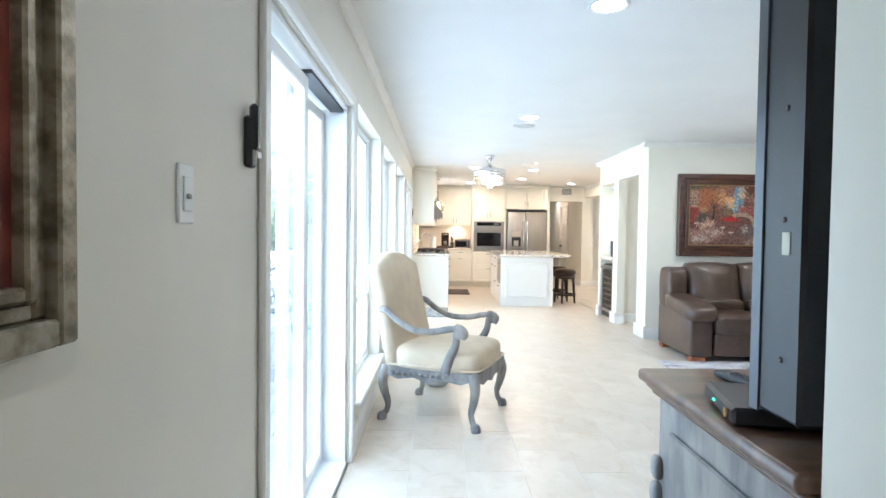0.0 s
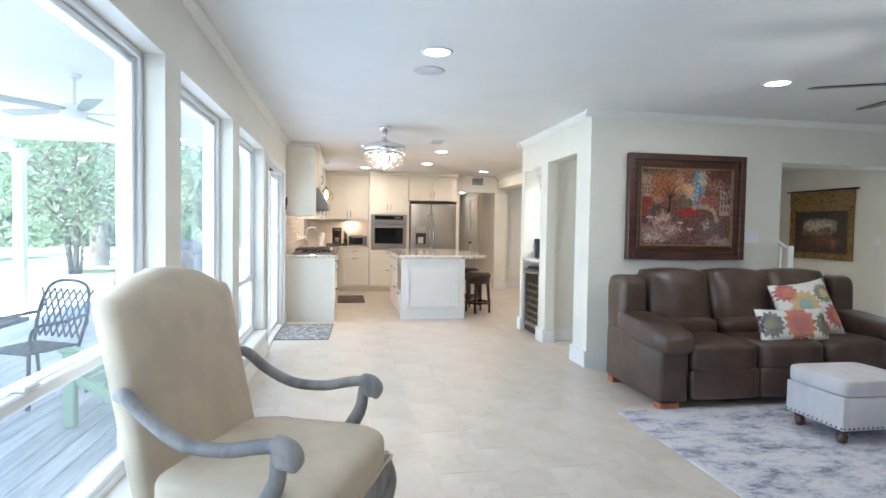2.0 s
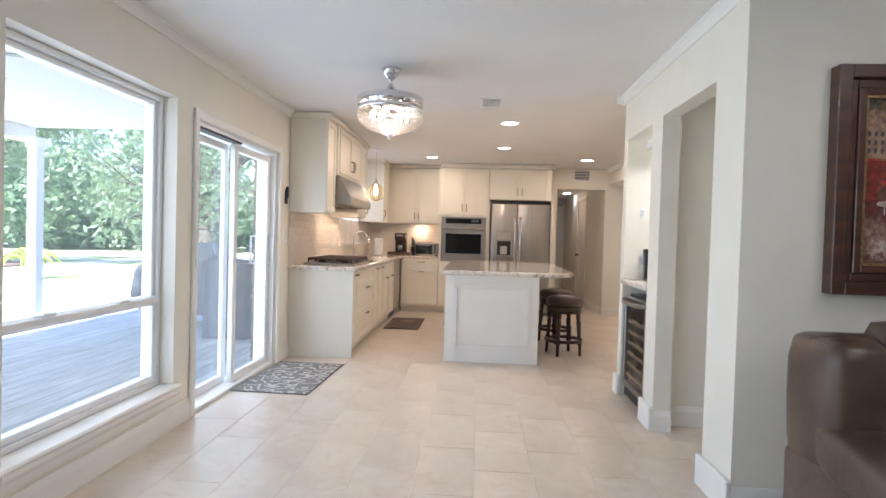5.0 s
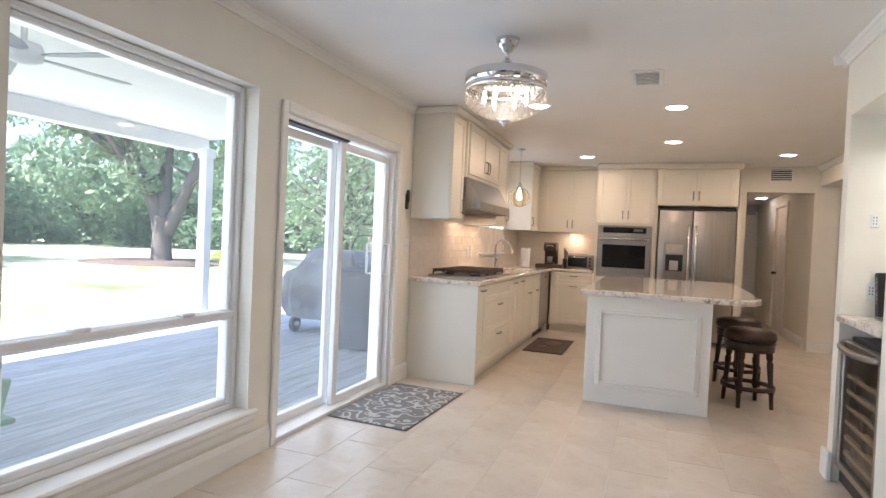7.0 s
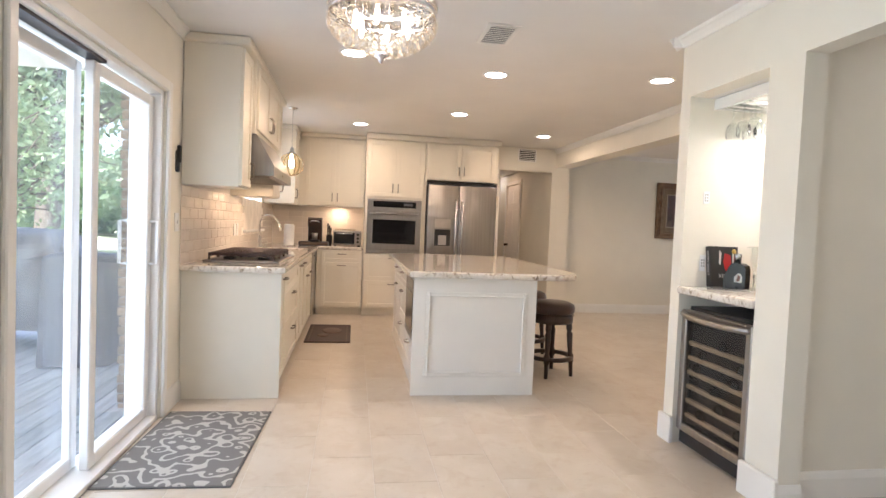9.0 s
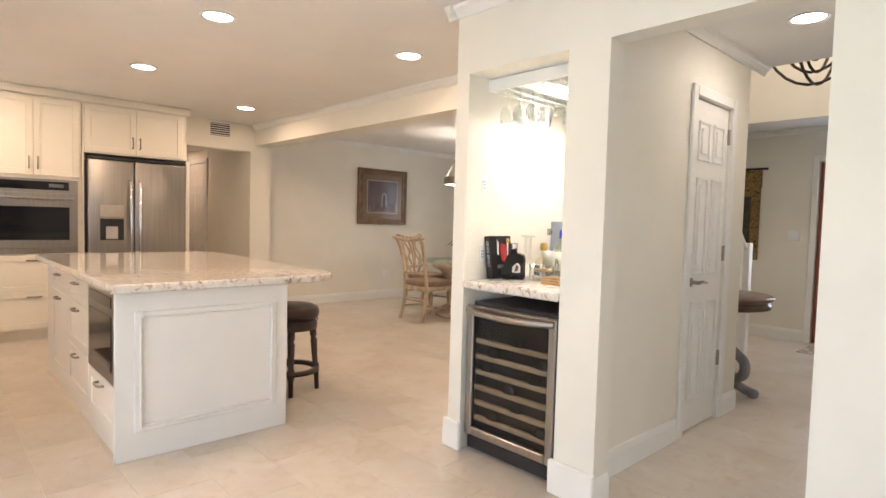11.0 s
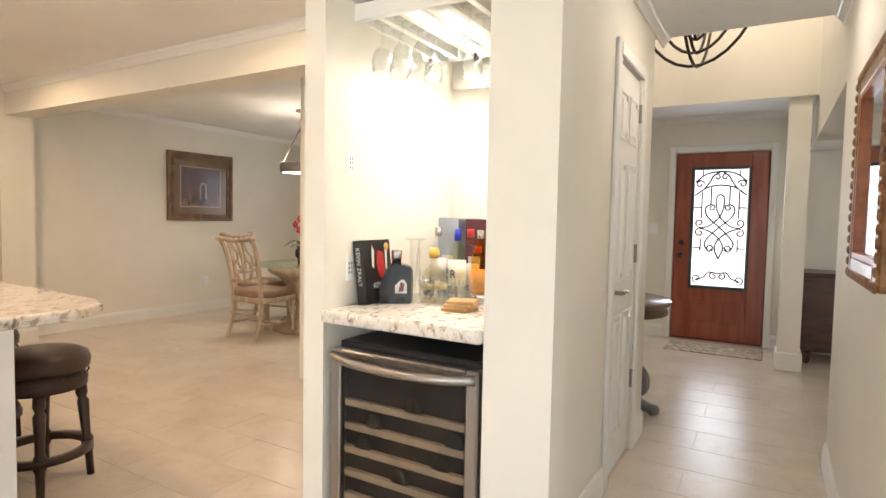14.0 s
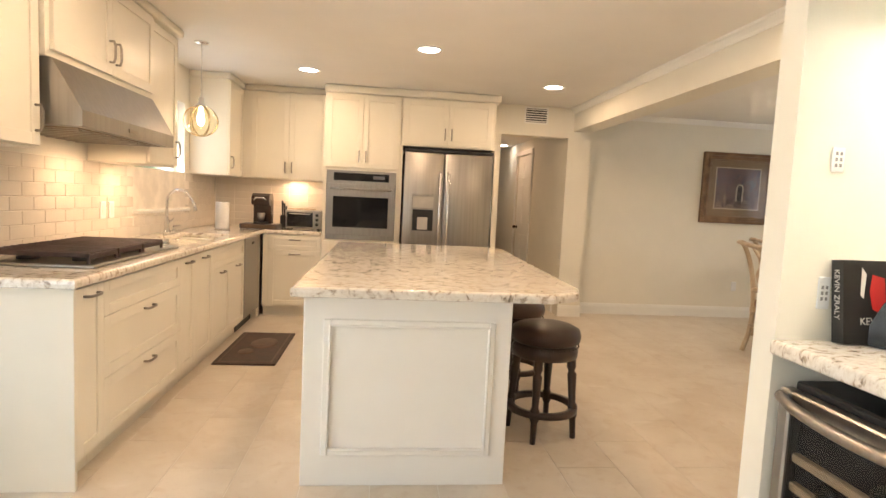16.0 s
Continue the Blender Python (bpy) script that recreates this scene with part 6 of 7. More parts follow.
bottle("rye_bottle", (3.93, 8.84, .951), tall, WHISKY, "dark amber rye bottle before the mirror", ([(.016, .25), (.016, .29), (.001, .291)], bpy.data.materials["gold_seal"]), (.05, .14), PAPER)
for x, y, w_, h_, m_, lb in ((4.02, 9.255, .11, .335, mat("silver_carton", (.33, .36, .40), .3, .4), "grey silver spirits carton standing on the bar"), (4.03, 9.12, .10, .33, mat("maroon_carton", (.085, .014, .018), .4), "maroon spirits carton standing on the bar"), (4.03, 8.99, .09, .34, mat("black_carton", (.02, .02, .02), .4), "black spirits carton standing on the bar")):
    b_ = thing("bottle_carton", (x, y, .951), lb, "box", "cartons on the bar")
    part("carton", Shape().box(-.05, .05, -w_ / 2, w_ / 2, 0, h_, .003), m_, b_)
    part("print", Shape().box(-.0515, -.0503, -.03, .03, .10, .16).box(-.0515, -.0503, -.025, .025, .06, .075), PAPER, b_)
vz = thing("crystal_vase", (3.585, 9.185, .951), "tall cut crystal bud vase on the bar", "vase")
part("vase", Shape().lathe([(.001, .002), (.042, .002), (.044, .012), (.022, .03), (.027, .05), (.018, .07), (.026, .11), (.019, .15), (.024, .19), (.016, .22), (.022, .235), (.044, .245), (.041, .249), (.018, .24), (.001, .03)], 12), CLEAR, vz).visible_shadow = False
tr = thing("glass_tray", (3.60, 9.08, .951), "clear cut glass tray on the bar", "tray")
part("tray", Shape().box(-.09, .09, -.12, .09, 0, .008, .003), CLEAR, tr).visible_shadow = False


def tumbler(x, y):
    t_ = thing("tumbler", (x, y, .96), "clear cut crystal tumbler on the glass tray", "glass", "tumblers on the tray")
    part("glass", Shape().lathe([(.001, 0), (.028, 0), (.033, .08), (.030, .08), (.026, .012), (.001, .012)], 14), CLEAR, t_).visible_shadow = False
    return t_


t0 = tumbler(3.56, 9.11)
for x, y in ((3.63, 9.14), (3.56, 9.02), (3.64, 9.06), (3.66, 8.99)):
    copy_thing(t0, pose(x, y, .96))
for k in range(3):
    c_ = thing("coaster", (3.475 + .004 * k, 8.915 - .003 * k, .951 + k * .013), "square pale wooden coaster in a small stack", "coaster", "stack of coasters", turn=8 * k)
    part("coaster", Shape().box(-.05, .05, -.05, .05, 0, .012, .002), mat("coaster_wood", (.50, .30, .12), .5, vary=.15, scale=18) if k == 0 else bpy.data.materials["coaster_wood"], c_)
sb = thing("silver_bowl", (3.70, 8.935, .951), "small bright silver bowl on the bar", "bowl")
part("bowl", Shape().lathe([(.025, 0), (.028, .004), (.05, .035), (.047, .035), (.02, .006), (.001, .006)], 22), CHROME, sb)
for z, h_, lb in ((1.09, .06, "white outlet plate inside the bar niche"), (1.48, .045, "small white keypad with grey buttons in the niche")):
    o_ = thing("wall_plate", (3.342, 9.319, z), lb, "outlet")
    part("plate", Shape().box(-.02, .02, -.005, 0, -h_ * .8, h_ * .8, .002), VINYL, o_)
    for i in range(2):
        for j in range(3):
            part("button", Shape().box(-.011 + i * .014, -.004 + i * .014, -.007, -.006, -.022 + j * .017, -.012 + j * .017), bpy.data.materials["grey_slider"], o_)

# ---- hall and foyer ----
hd = tagged(new("door_3"), kind="structure")
s = Shape().box(4.385, 4.915, 8.610, 8.65, .01, 2.045, .003)
part("slab", s, TRIM, hd)
for x0, x1 in ((4.455, 4.625), (4.675, 4.845)):
    for z0, z1 in ((.20, .82), (.98, 1.58), (1.68, 1.92)):
        part("raised_panel", Shape().box(x0, x0 + .018, 8.598, 8.6098, z0, z1, .005).box(x1 - .018, x1, 8.598, 8.6098, z0, z1, .005).box(x0 + .018, x1 - .018, 8.598, 8.6098, z0, z0 + .018, .005).box(x0 + .018, x1 - .018, 8.598, 8.6098, z1 - .018, z1, .005).box(x0 + .04, x1 - .04, 8.597, 8.6096, z0 + .04, z1 - .04, .011), TRIM, hd)
part("casing", Shape().box(4.315, 4.378, 8.580, 8.599, 0, 2.115, .005).box(4.922, 4.985, 8.580, 8.599, 0, 2.115, .005).box(4.378, 4.922, 8.580, 8.599, 2.052, 2.115, .005), TRIM, hd)
part("lever_handle", Shape().lathe([(.028, 0), (.028, .008), (.012, .012), (.012, .05)], 18).turn(pose(4.45, 8.609, .94, 90)).tube([(4.45, 8.56, .94), (4.50, 8.557, .945), (4.57, 8.559, .935)], [.011, .009, .007], 10), NICKEL, hd)
for z in (.41, 1.11, 1.87):
    part("hinge", Shape().box(4.905, 4.935, 8.594, 8.609, z - .05, z + .05, .002), NICKEL, hd)

fd = tagged(new("door_4"), kind="structure")
Y0, Y1 = 8.0, 8.89
s = Shape()
s.box(8.41, 8.455, Y0, Y0 + .16, .015, 2.045, .004).box(8.41, 8.455, Y1 - .16, Y1, .015, 2.045, .004).box(8.41, 8.455, Y0 + .16, Y1 - .16, 1.89, 2.045, .004).box(8.41, 8.455, Y0 + .16, Y1 - .16, .015, .58, .004)
part("slab", s, CHERRY, fd, "stained cherry wood front door")
for y in (8.22, 8.47):
    part("raised_panel", Shape().box(8.402, 8.41, y, y + .20, .20, .44, .006).box(8.396, 8.402, y + .03, y + .17, .23, .41, .006), CHERRY, fd)
part("glass_frame", ring(Shape(), 8.396, 8.46, Y0 + .155, Y1 - .155, .575, 1.895, .03), mat("dark_green_grey", (.06, .075, .075), .4), fd)
frost = solid_glass("textured_glass", (1, 1, 1), .25)
g = part("pane", Shape().box(8.43, 8.436, Y0 + .185, Y1 - .185, .605, 1.865), frost, fd)
g.visible_shadow = False
s = Shape()
cy, W2 = (Y0 + Y1) / 2, .25


def scroll(y, z, r, a0, a1, turns=1):
    n_ = 16
    pts = []
    for k in range(n_ + 1):
        t_ = k / n_
        a = math.radians(a0 + (a1 - a0) * t_)
        q = r * (1 - .70 * t_)
        pts.append((8.423, y + q * math.cos(a), z + q * math.sin(a)))
    s.tube(pts, .0095, 6)


def iron(*pts, r=.0095):
    s.tube(curve([(8.423, cy + a, z) for a, z in pts]), r, 6)


for sg in (-1, 1):
    # arches under the top and their scrolls
    iron((sg * .25, 1.735), (sg * .14, 1.82), (0, 1.848))
    iron((sg * .25, 1.59), (sg * .13, 1.675), (0, 1.70))
    iron((sg * .16, 1.66), (sg * .105, 1.74), (sg * .075, 1.80), (0, 1.845))
    scroll(cy + sg * .038, 1.785, .038, 90 - sg * 90, 90 - sg * 90 + sg * 400)
    scroll(cy + sg * .205, 1.71, .045, 90 + sg * 90, 90 + sg * 90 - sg * 400)
    # upright and cross bars
    for a, z0, z1 in ((.18, 1.34, 1.63), (.09, 1.49, 1.68), (.18, .98, 1.12), (.18, 1.80, 1.86)):
        s.tube([(8.423, cy + sg * a, z0), (8.423, cy + sg * a, z1)], .0085, 6)
    for z in (1.455, 1.02):
        s.tube([(8.423, cy + sg * .18, z), (8.423, cy + sg * .255, z)], .0085, 6)
    # the crossing heart in the middle
    iron((0, 1.60), (sg * .035, 1.57), (sg * .035, 1.47), (0, 1.36), (-sg * .10, 1.26), (-sg * .20, 1.235))
    iron((sg * .10, 1.49), (sg * .14, 1.45), (sg * .12, 1.36), (0, 1.245), (-sg * .10, 1.14), (-sg * .14, 1.06), (-sg * .10, .985), (-sg * .05, 1.0))
    iron((sg * .20, 1.235), (sg * .10, 1.20), (0, 1.12), (-sg * .04, 1.02), (0, .90))
    scroll(cy + sg * .08, 1.455, .036, 90 - sg * 30, 90 - sg * 30 + sg * 430)
    scroll(cy + sg * .195, 1.29, .045, 270, 270 + sg * 400)
    scroll(cy + sg * .195, 1.185, .045, 90, 90 - sg * 400)
    scroll(cy + sg * .08, 1.02, .040, 270, 270 + sg * 400)
    # the low row of scrolls
    iron((sg * .22, .665), (sg * .13, .70), (sg * .09, .755), (0, .745))
    scroll(cy + sg * .04, .715, .040, 90, 90 - sg * 420)
    scroll(cy + sg * .205, .68, .048, 270, 270 + sg * 400)
part("iron_scrollwork", s, BLACK, fd, "black wrought iron scrollwork")
part("casing", Shape().box(8.366, 8.389, Y0 - .075, Y0 - .012, 0, 2.12, .005).box(8.366, 8.389, Y1 + .012, Y1 + .075, 0, 2.12, .005).box(8.366, 8.389, Y0 - .012, Y1 + .012, 2.056, 2.12, .005), TRIM, fd)
part("door_stop", Shape().box(8.456, 8.54, Y0 - .05, Y0 + .025, 0, 2.10).box(8.456, 8.54, Y1 - .025, Y1 + .05, 0, 2.10).box(8.456, 8.54, Y0 + .025, Y1 - .025, 2.01, 2.10).box(8.456, 8.54, Y0 + .025, Y1 - .025, -.01, .03), CHERRY, fd)
part("lockset", Shape().lathe([(.03, 0), (.03, .012), (.02, .03), (.026, .05), (.001, .06)], 16).turn(pose(8.409, Y1 - .075, .93, 0, -90, 0)), BLACK, fd)
part("deadbolt", Shape().lathe([(.028, 0), (.028, .014), (.001, .018)], 16).turn(pose(8.409, Y1 - .075, 1.07, 0, -90, 0)), BLACK, fd)
# pale wall added outside so that the door glass looks bright
structure("porch_screen", Shape().box(13.0, 13.2, -4, 22, -.4, 6), mat("pale_backdrop_wall", (.55, .56, .56), .8))
structure("porch_ground", Shape().box(8.55, 60, -40, 60, -.5, -.12), mat("pale_porch_concrete", (.65, .63, .6), .9))
em = thing("entry_mat", (7.95, 8.42, 0), "beige patterned mat at the front door", "mat")
part("carpet_face", Shape().box(-.23, .23, -.44, .44, .0005, .012, .004), mat_pattern("entry_mat_pattern", (.40, .33, .24), (.58, .52, .44), 12), em)
for y, z in ((9.12, 1.22),):
    o_ = thing("wall_switch", (8.389, y, z), "white double switch plate beside the front door", "switch")
    part("plate", Shape().box(-.006, 0, -.06, .06, -.06, .06, .003), VINYL, o_)
    part("toggle", Shape().box(-.014, -.006, -.03, -.018, -.012, .012).box(-.014, -.006, .018, .03, -.012, .012), VINYL, o_)

mi = thing("hall_mirror", (4.03, 7.661, 1.467), "wall mirror in a carved antique wooden frame", "mirror")
s = Shape()
MW, MH = .345, .375
for x0, x1, z0, z1 in ((-MW, -MW + .08, -MH, MH), (MW - .08, MW, -MH, MH), (-MW + .08, MW - .08, -MH, -MH + .08), (-MW + .08, MW - .08, MH - .08, MH)):
    s.box(x0, x1, .0, .038, z0, z1, .010)
FRAMEW = mat("carved_brown_gilt", (.20, .085, .03), .4, second=(.34, .17, .07), scale=26, bump=.6, bscale=60, coat=.2)
for k in range(16):
    for z in (-MH + .015, MH - .015):
        s.cushion(-MW + k * .041, -MW + .035 + k * .041, .028, .046, z - .018, z + .018, .9, 8, 6)
for k in range(18):
    for x in (-MW + .015, MW - .015):
        s.cushion(x - .018, x + .018, .028, .046, -MH + k * .041, -MH + .035 + k * .041, .9, 8, 6)
part("frame", s, FRAMEW, mi)
part("liner", ringxz(MW - .075, MH - .075, .018, .035).turn(pose(0, .036, 0)), PINKWOOD, mi)
part("glass", Shape().box(-MW + .08, MW - .08, .012, .016, -MH + .08, MH - .08), mirror, mi)

ft = thing("foyer_table", (5.66, 8.96, 0), "round carved grey pedestal table with a worn wooden top", "table")
part("top", Shape().lathe([(.40, .66), (.43, .665), (.43, .70), (.40, .715), (.44, .725), (.455, .745), (.44, .76), (.001, .76)], 44), CONSOLETOP, ft)
part("column", Shape().lathe([(.06, .05), (.09, .10), (.05, .22), (.08, .40), (.06, .60), (.12, .66)], 20), GREYWOOD, ft)
for k in range(4):
    a = math.radians(-100 + 90 * k)
    ca, sa = math.cos(a), math.sin(a)
    pts = [(.10, .64), (.16, .56), (.13, .45), (.20, .34), (.30, .26), (.30, .16), (.22, .12), (.16, .18), (.19, .25)]
    feet = [(.10, .10), (.20, .09), (.32, .05), (.38, .035)]
    part("scroll_leg", Shape().tube(curve([(r * ca, r * sa, z) for r, z in pts]), .038, 10).tube(curve([(r * ca, r * sa, z) for r, z in feet]), [.035] * 19, 10).cushion(.38 * ca - .04, .38 * ca + .04, .38 * sa - .04, .38 * sa + .04, 0, .07, .8, 14, 8), GREYWOOD, ft)
cd = thing("candle_stand", (5.60, 9.15, .76), "carved stone candle stand with a yellow candle", "candle holder")
part("stand", Shape().lathe([(.08, 0), (.085, .02), (.05, .05), (.04, .12), (.06, .20), (.045, .28), (.09, .33), (.09, .35), (.001, .35)], 18), BLONDE, cd)
part("candle", Shape().lathe([(.04, .35), (.04, .45), (.001, .45)], 18), mat("yellow_wax", (.62, .55, .22), .5), cd)
cb = thing("foyer_cabinet", (8.10, 7.43, 0), "dark red wooden cabinet on turned feet", "cabinet")
part("body", Shape().box(-.25, .25, -.25, .25, .12, .82, .01), WALNUT, cb)
part("top", Shape().box(-.28, .28, -.28, .28, .82, .85, .006), WALNUT, cb)
for x in (-.2, .2):
    for y in (-.2, .2):
        part("foot", Shape().lathe([(.02, 0), (.035, .03), (.04, .07), (.025, .12)], 14, (x, y, 0)), WALNUT, cb)
fl = thing("foyer_chandelier", (6.45, 8.52, 3.67), "bronze foyer chandelier of looping hoops", "chandelier")
part("rod", Shape().tube([(0, 0, 1.0), (0, 0, 0)], .012, 8), BRONZE, fl)
for k, (r, dz) in enumerate(((.50, -1.18), (.36, -1.08), (.16, -.98))):
    for a in (0, 90):
        pts = [(r * math.cos(t_), 0, -.35 + (dz + .35) * math.sin(t_)) for t_ in np.linspace(0, math.pi, 18)]
        part("hoop", Shape().tube(pts, .012, 8).turn(pose(0, 0, 0, 0, 0, a + 82)), BRONZE, fl)
sr = thing("stair_rail", (6.75, 9.35, 0), "white painted stair railing with balusters in the foyer", "railing")
part("handrail", Shape().tube([(-.25, -.20, 1.45), (.18, -.20, 1.10), (.27, -.20, 1.09)], .028, 8), TRIM, sr)
part("newel", Shape().box(.19, .28, -.245, -.155, 0, 1.14, .006), TRIM, sr)
for k in range(4):
    part("baluster", Shape().tube([(.11 - .11 * k, -.20, .001), (.11 - .11 * k, -.20, 1.15 + .09 * k)], .015, 8), TRIM, sr)

# ---- dining room ----
COURT = scenic("courtyard_print", [(.35, (.05, .035, .035)), (.5, (.16, .11, .10)), (.65, (.30, .22, .18))], [(.35, (.05, .05, .08)), (.5, (.16, .09, .09)), (.65, (.10, .11, .15))], -.05, 13)
dpic = framed("courtyard_print", (6.42, 14.418, 1.63), .95, .87, .085, mat("brown_wood_frame", (.16, .085, .04), .4, second=(.24, .14, .07), scale=10, bump=.2), COURT, "framed print of an arched courtyard in a wide brown frame", "picture", mount=mat("olive_mount", (.22, .15, .09), .7))
part("painted_arch", Shape().prism([(-.02, -.16), (-.02, .0)] + [(.03 + .05 * math.cos(a), .0 + .06 * math.sin(a)) for a in np.linspace(math.pi, 0, 8)] + [(.08, -.16)], -.0215, -.0205, 'y'), _c(.45, .40, .33), dpic)
part("painted_door", Shape().prism([(.0, -.16), (.0, .0)] + [(.03 + .03 * math.cos(a), .0 + .04 * math.sin(a)) for a in np.linspace(math.pi, 0, 8)] + [(.06, -.16)], -.0225, -.0216, 'y'), _c(.04, .035, .04), dpic)
part("picture_glass", Shape().box(-.39, .39, -.0300, -.0285, -.35, .35), GLASS, dpic).visible_shadow = False
dw_ = tagged(new("window_5"), kind="structure")
part("window_frame", ring(Shape(), 8.42, 8.53, 11.6, 13.0, .9, 2.1, .04), VINYL, dw_)
pane(8.50, 11.63, 12.97, .93, 2.07, dw_)
for k in range(20):
    part("blind_slat", Shape().box(-.024, .024, 11.645, 12.955, -.0015, .0015).turn(pose(8.455, 0, .97 + k * .056, 0, 38, 0)), VINYL, dw_)
part("head_rail", Shape().box(8.43, 8.48, 11.645, 12.955, 2.025, 2.06, .004), VINYL, dw_)
part("casing", Shape().box(8.372, 8.389, 11.53, 11.595, .83, 2.17, .005).box(8.372, 8.389, 13.005, 13.07, .83, 2.17, .005).box(8.372, 8.389, 11.595, 13.005, 2.105, 2.17, .005).box(8.35, 8.389, 11.595, 13.005, .87, .895, .005), TRIM, dw_)
o_ = thing("outlet_plate", (6.5, 14.419, .40), "white outlet plate low on the dining room wall", "outlet")
part("plate", Shape().box(-.035, .035, -.006, 0, -.058, .058, .003), VINYL, o_)
dt = thing("dining_table", (6.42, 12.45, 0), "round glass-topped dining table on a carved stone pedestal", "table")
part("glass_top", Shape().lathe([(.001, .735), (.66, .735), (.672, .741), (.66, .747), (.001, .747)], 56), TINT, dt).visible_shadow = False
part("pedestal", Shape().lathe([(.42, 0), (.42, .05), (.36, .07), (.34, .12), (.20, .18), (.17, .24), (.21, .36), (.27, .50), (.36, .60), (.47, .66), (.48, .70), (.45, .734), (.001, .734)], 10), BLONDE, dt)


def dining_chair(at, turn):
    c_ = thing("dining_chair", at, "whitewashed carved wooden dining chair with a brown fabric seat", "chair", "chairs round the dining table", turn)
    part("seat", Shape().cushion(-.24, .25, -.24, .24, .42, .52, .4, 30, 14), mat("brown_seat_fabric", (.30, .20, .14), .85, vary=.08, scale=14, bump=.2, bscale=200) if "brown_seat_fabric" not in bpy.data.materials else bpy.data.materials["brown_seat_fabric"], c_)
    part("seat_frame", Shape().box(-.24, .24, -.235, .235, .38, .44, .012), BLONDE, c_)
    for y in (-.21, .21):
        part("front_leg", Shape().tube([(.21, y, .40), (.21, y, .33), (.215, y, .30), (.215, y, .22), (.22, y, .12), (.222, y, .0)], [.026, .028, .018, .026, .020, .014], 10), BLONDE, c_)
        part("back_post", Shape().tube(curve([(-.29, y, 0), (-.23, y, .22), (-.22, y, .45), (-.25, y * 1.02, .72), (-.31, y * 1.08, .94), (-.38, y * 1.12, 1.06)]), .022, 8), BLONDE, c_)
    part("top_rail", Shape().tube(curve([(-.37, -.27, 1.05), (-.36, -.15, 1.03), (-.365, 0, 1.02), (-.36, .15, 1.03), (-.37, .27, 1.05)]), .042, 10, .5), BLONDE, c_)
    part("lower_rail", Shape().tube([(-.235, -.21, .60), (-.235, .21, .60)], .022, 8), BLONDE, c_)
    for y in (-.10, 0, .10):
        part("splat", Shape().tube(curve([(-.24, y * .6, .60), (-.26, y * 1.3, .74), (-.29, y * .5, .87), (-.35, y, 1.01)]), .014, 8), BLONDE, c_)
    for a, b in (((.215, -.21, .16), (-.245, -.21, .16)), ((.215, .21, .16), (-.245, .21, .16)), ((-.02, -.21, .16), (-.02, .21, .16)), ((-.235, -.21, .25), (-.235, .21, .25))):
        part("stretcher", Shape().tube([a, b], .012, 8), BLONDE, c_)
    return c_


dc = dining_chair((5.84, 12.58, 0), 0)
copy_thing(dc, pose(6.40, 13.22, 0, 0, 0, -78))
copy_thing(dc, pose(7.15, 12.75, 0, 0, 0, 205))
dp = thing("dining_pendant", (6.25, 12.45, H), "brushed nickel drum pendant hung by three rods, lit", "pendant lamp")
part("canopy", Shape().lathe([(.065, -.0005), (.06, -.025), (.01, -.03), (.008, -.10), (.02, -.105)], 24), NICKEL, dp)
part("loop", Shape().tube([(.03 * math.cos(a), 0, -.14 + .04 * math.sin(a)) for a in np.linspace(0, 6.28, 16)], .006, 6).lathe([(.012, -.18), (.02, -.20), (.02, -.24), (.01, -.25)], 14), NICKEL, dp)
for k in range(3):
    a = math.radians(20 + 120 * k)
    part("rod", Shape().tube([(.02 * math.cos(a), .02 * math.sin(a), -.22), (.205 * math.cos(a), .205 * math.sin(a), -.60)], .007, 8), NICKEL, dp)
part("drum", Shape().lathe([(.215, -.585), (.225, -.59), (.225, -.685), (.215, -.69), (.205, -.685), (.205, -.59), (.215, -.585)], 40), NICKEL, dp)
part("diffuser", Shape().lathe([(.204, -.675), (.20, -.684), (.001, -.69)], 36), glow("pendant_diffuser", (1, .88, .7), 4), dp)
orc = thing("orchid_pot", (6.25, 12.42, .748), "red orchid in a dark bronze pot on the glass table", "plant")
part("pot", Shape().lathe([(.05, 0), (.055, .02), (.05, .05), (.085, .10), (.08, .16), (.055, .18), (.07, .20), (.001, .20)], 20), BRONZE, orc)
STEM = mat("orchid_stem", (.05, .08, .02), .5)
part("stem", Shape().tube(curve([(0, 0, .19), (.01, .02, .35), (.0, .0, .50), (-.03, -.04, .58)]), .004, 6).tube(curve([(0, 0, .19), (-.03, .02, .33), (-.06, .05, .44)]), .004, 6), STEM, orc)
PETAL = mat("red_petal", (.50, .02, .025), .5, vary=.2, scale=40)
for k, (x, y, z) in enumerate(((-.03, -.04, .58), (.02, .0, .53), (-.02, .03, .50), (-.06, .05, .44), (.03, -.02, .45), (-.04, .02, .38), (.01, -.05, .50))):
    s = Shape()
    for q in range(5):
        a = 2 * math.pi * q / 5 + k
        s.cushion(x + .024 * math.cos(a) - .018, x + .024 * math.cos(a) + .018, y - .006, y + .006, z + .024 * math.sin(a) - .018, z + .024 * math.sin(a) + .018, .9, 8, 6)
    part("flower", s, PETAL, orc, "red orchid flower")
for k in range(5):
    a = 1.25 * k + 2
    part("leaf", Shape().tube(curve([(0, 0, .19), (.09 * math.cos(a), .09 * math.sin(a), .26), (.20 * math.cos(a), .20 * math.sin(a), .20)]), [.012 + .014 * math.sin(math.pi * q / 12) for q in range(13)], 8, .2), STEM, orc)

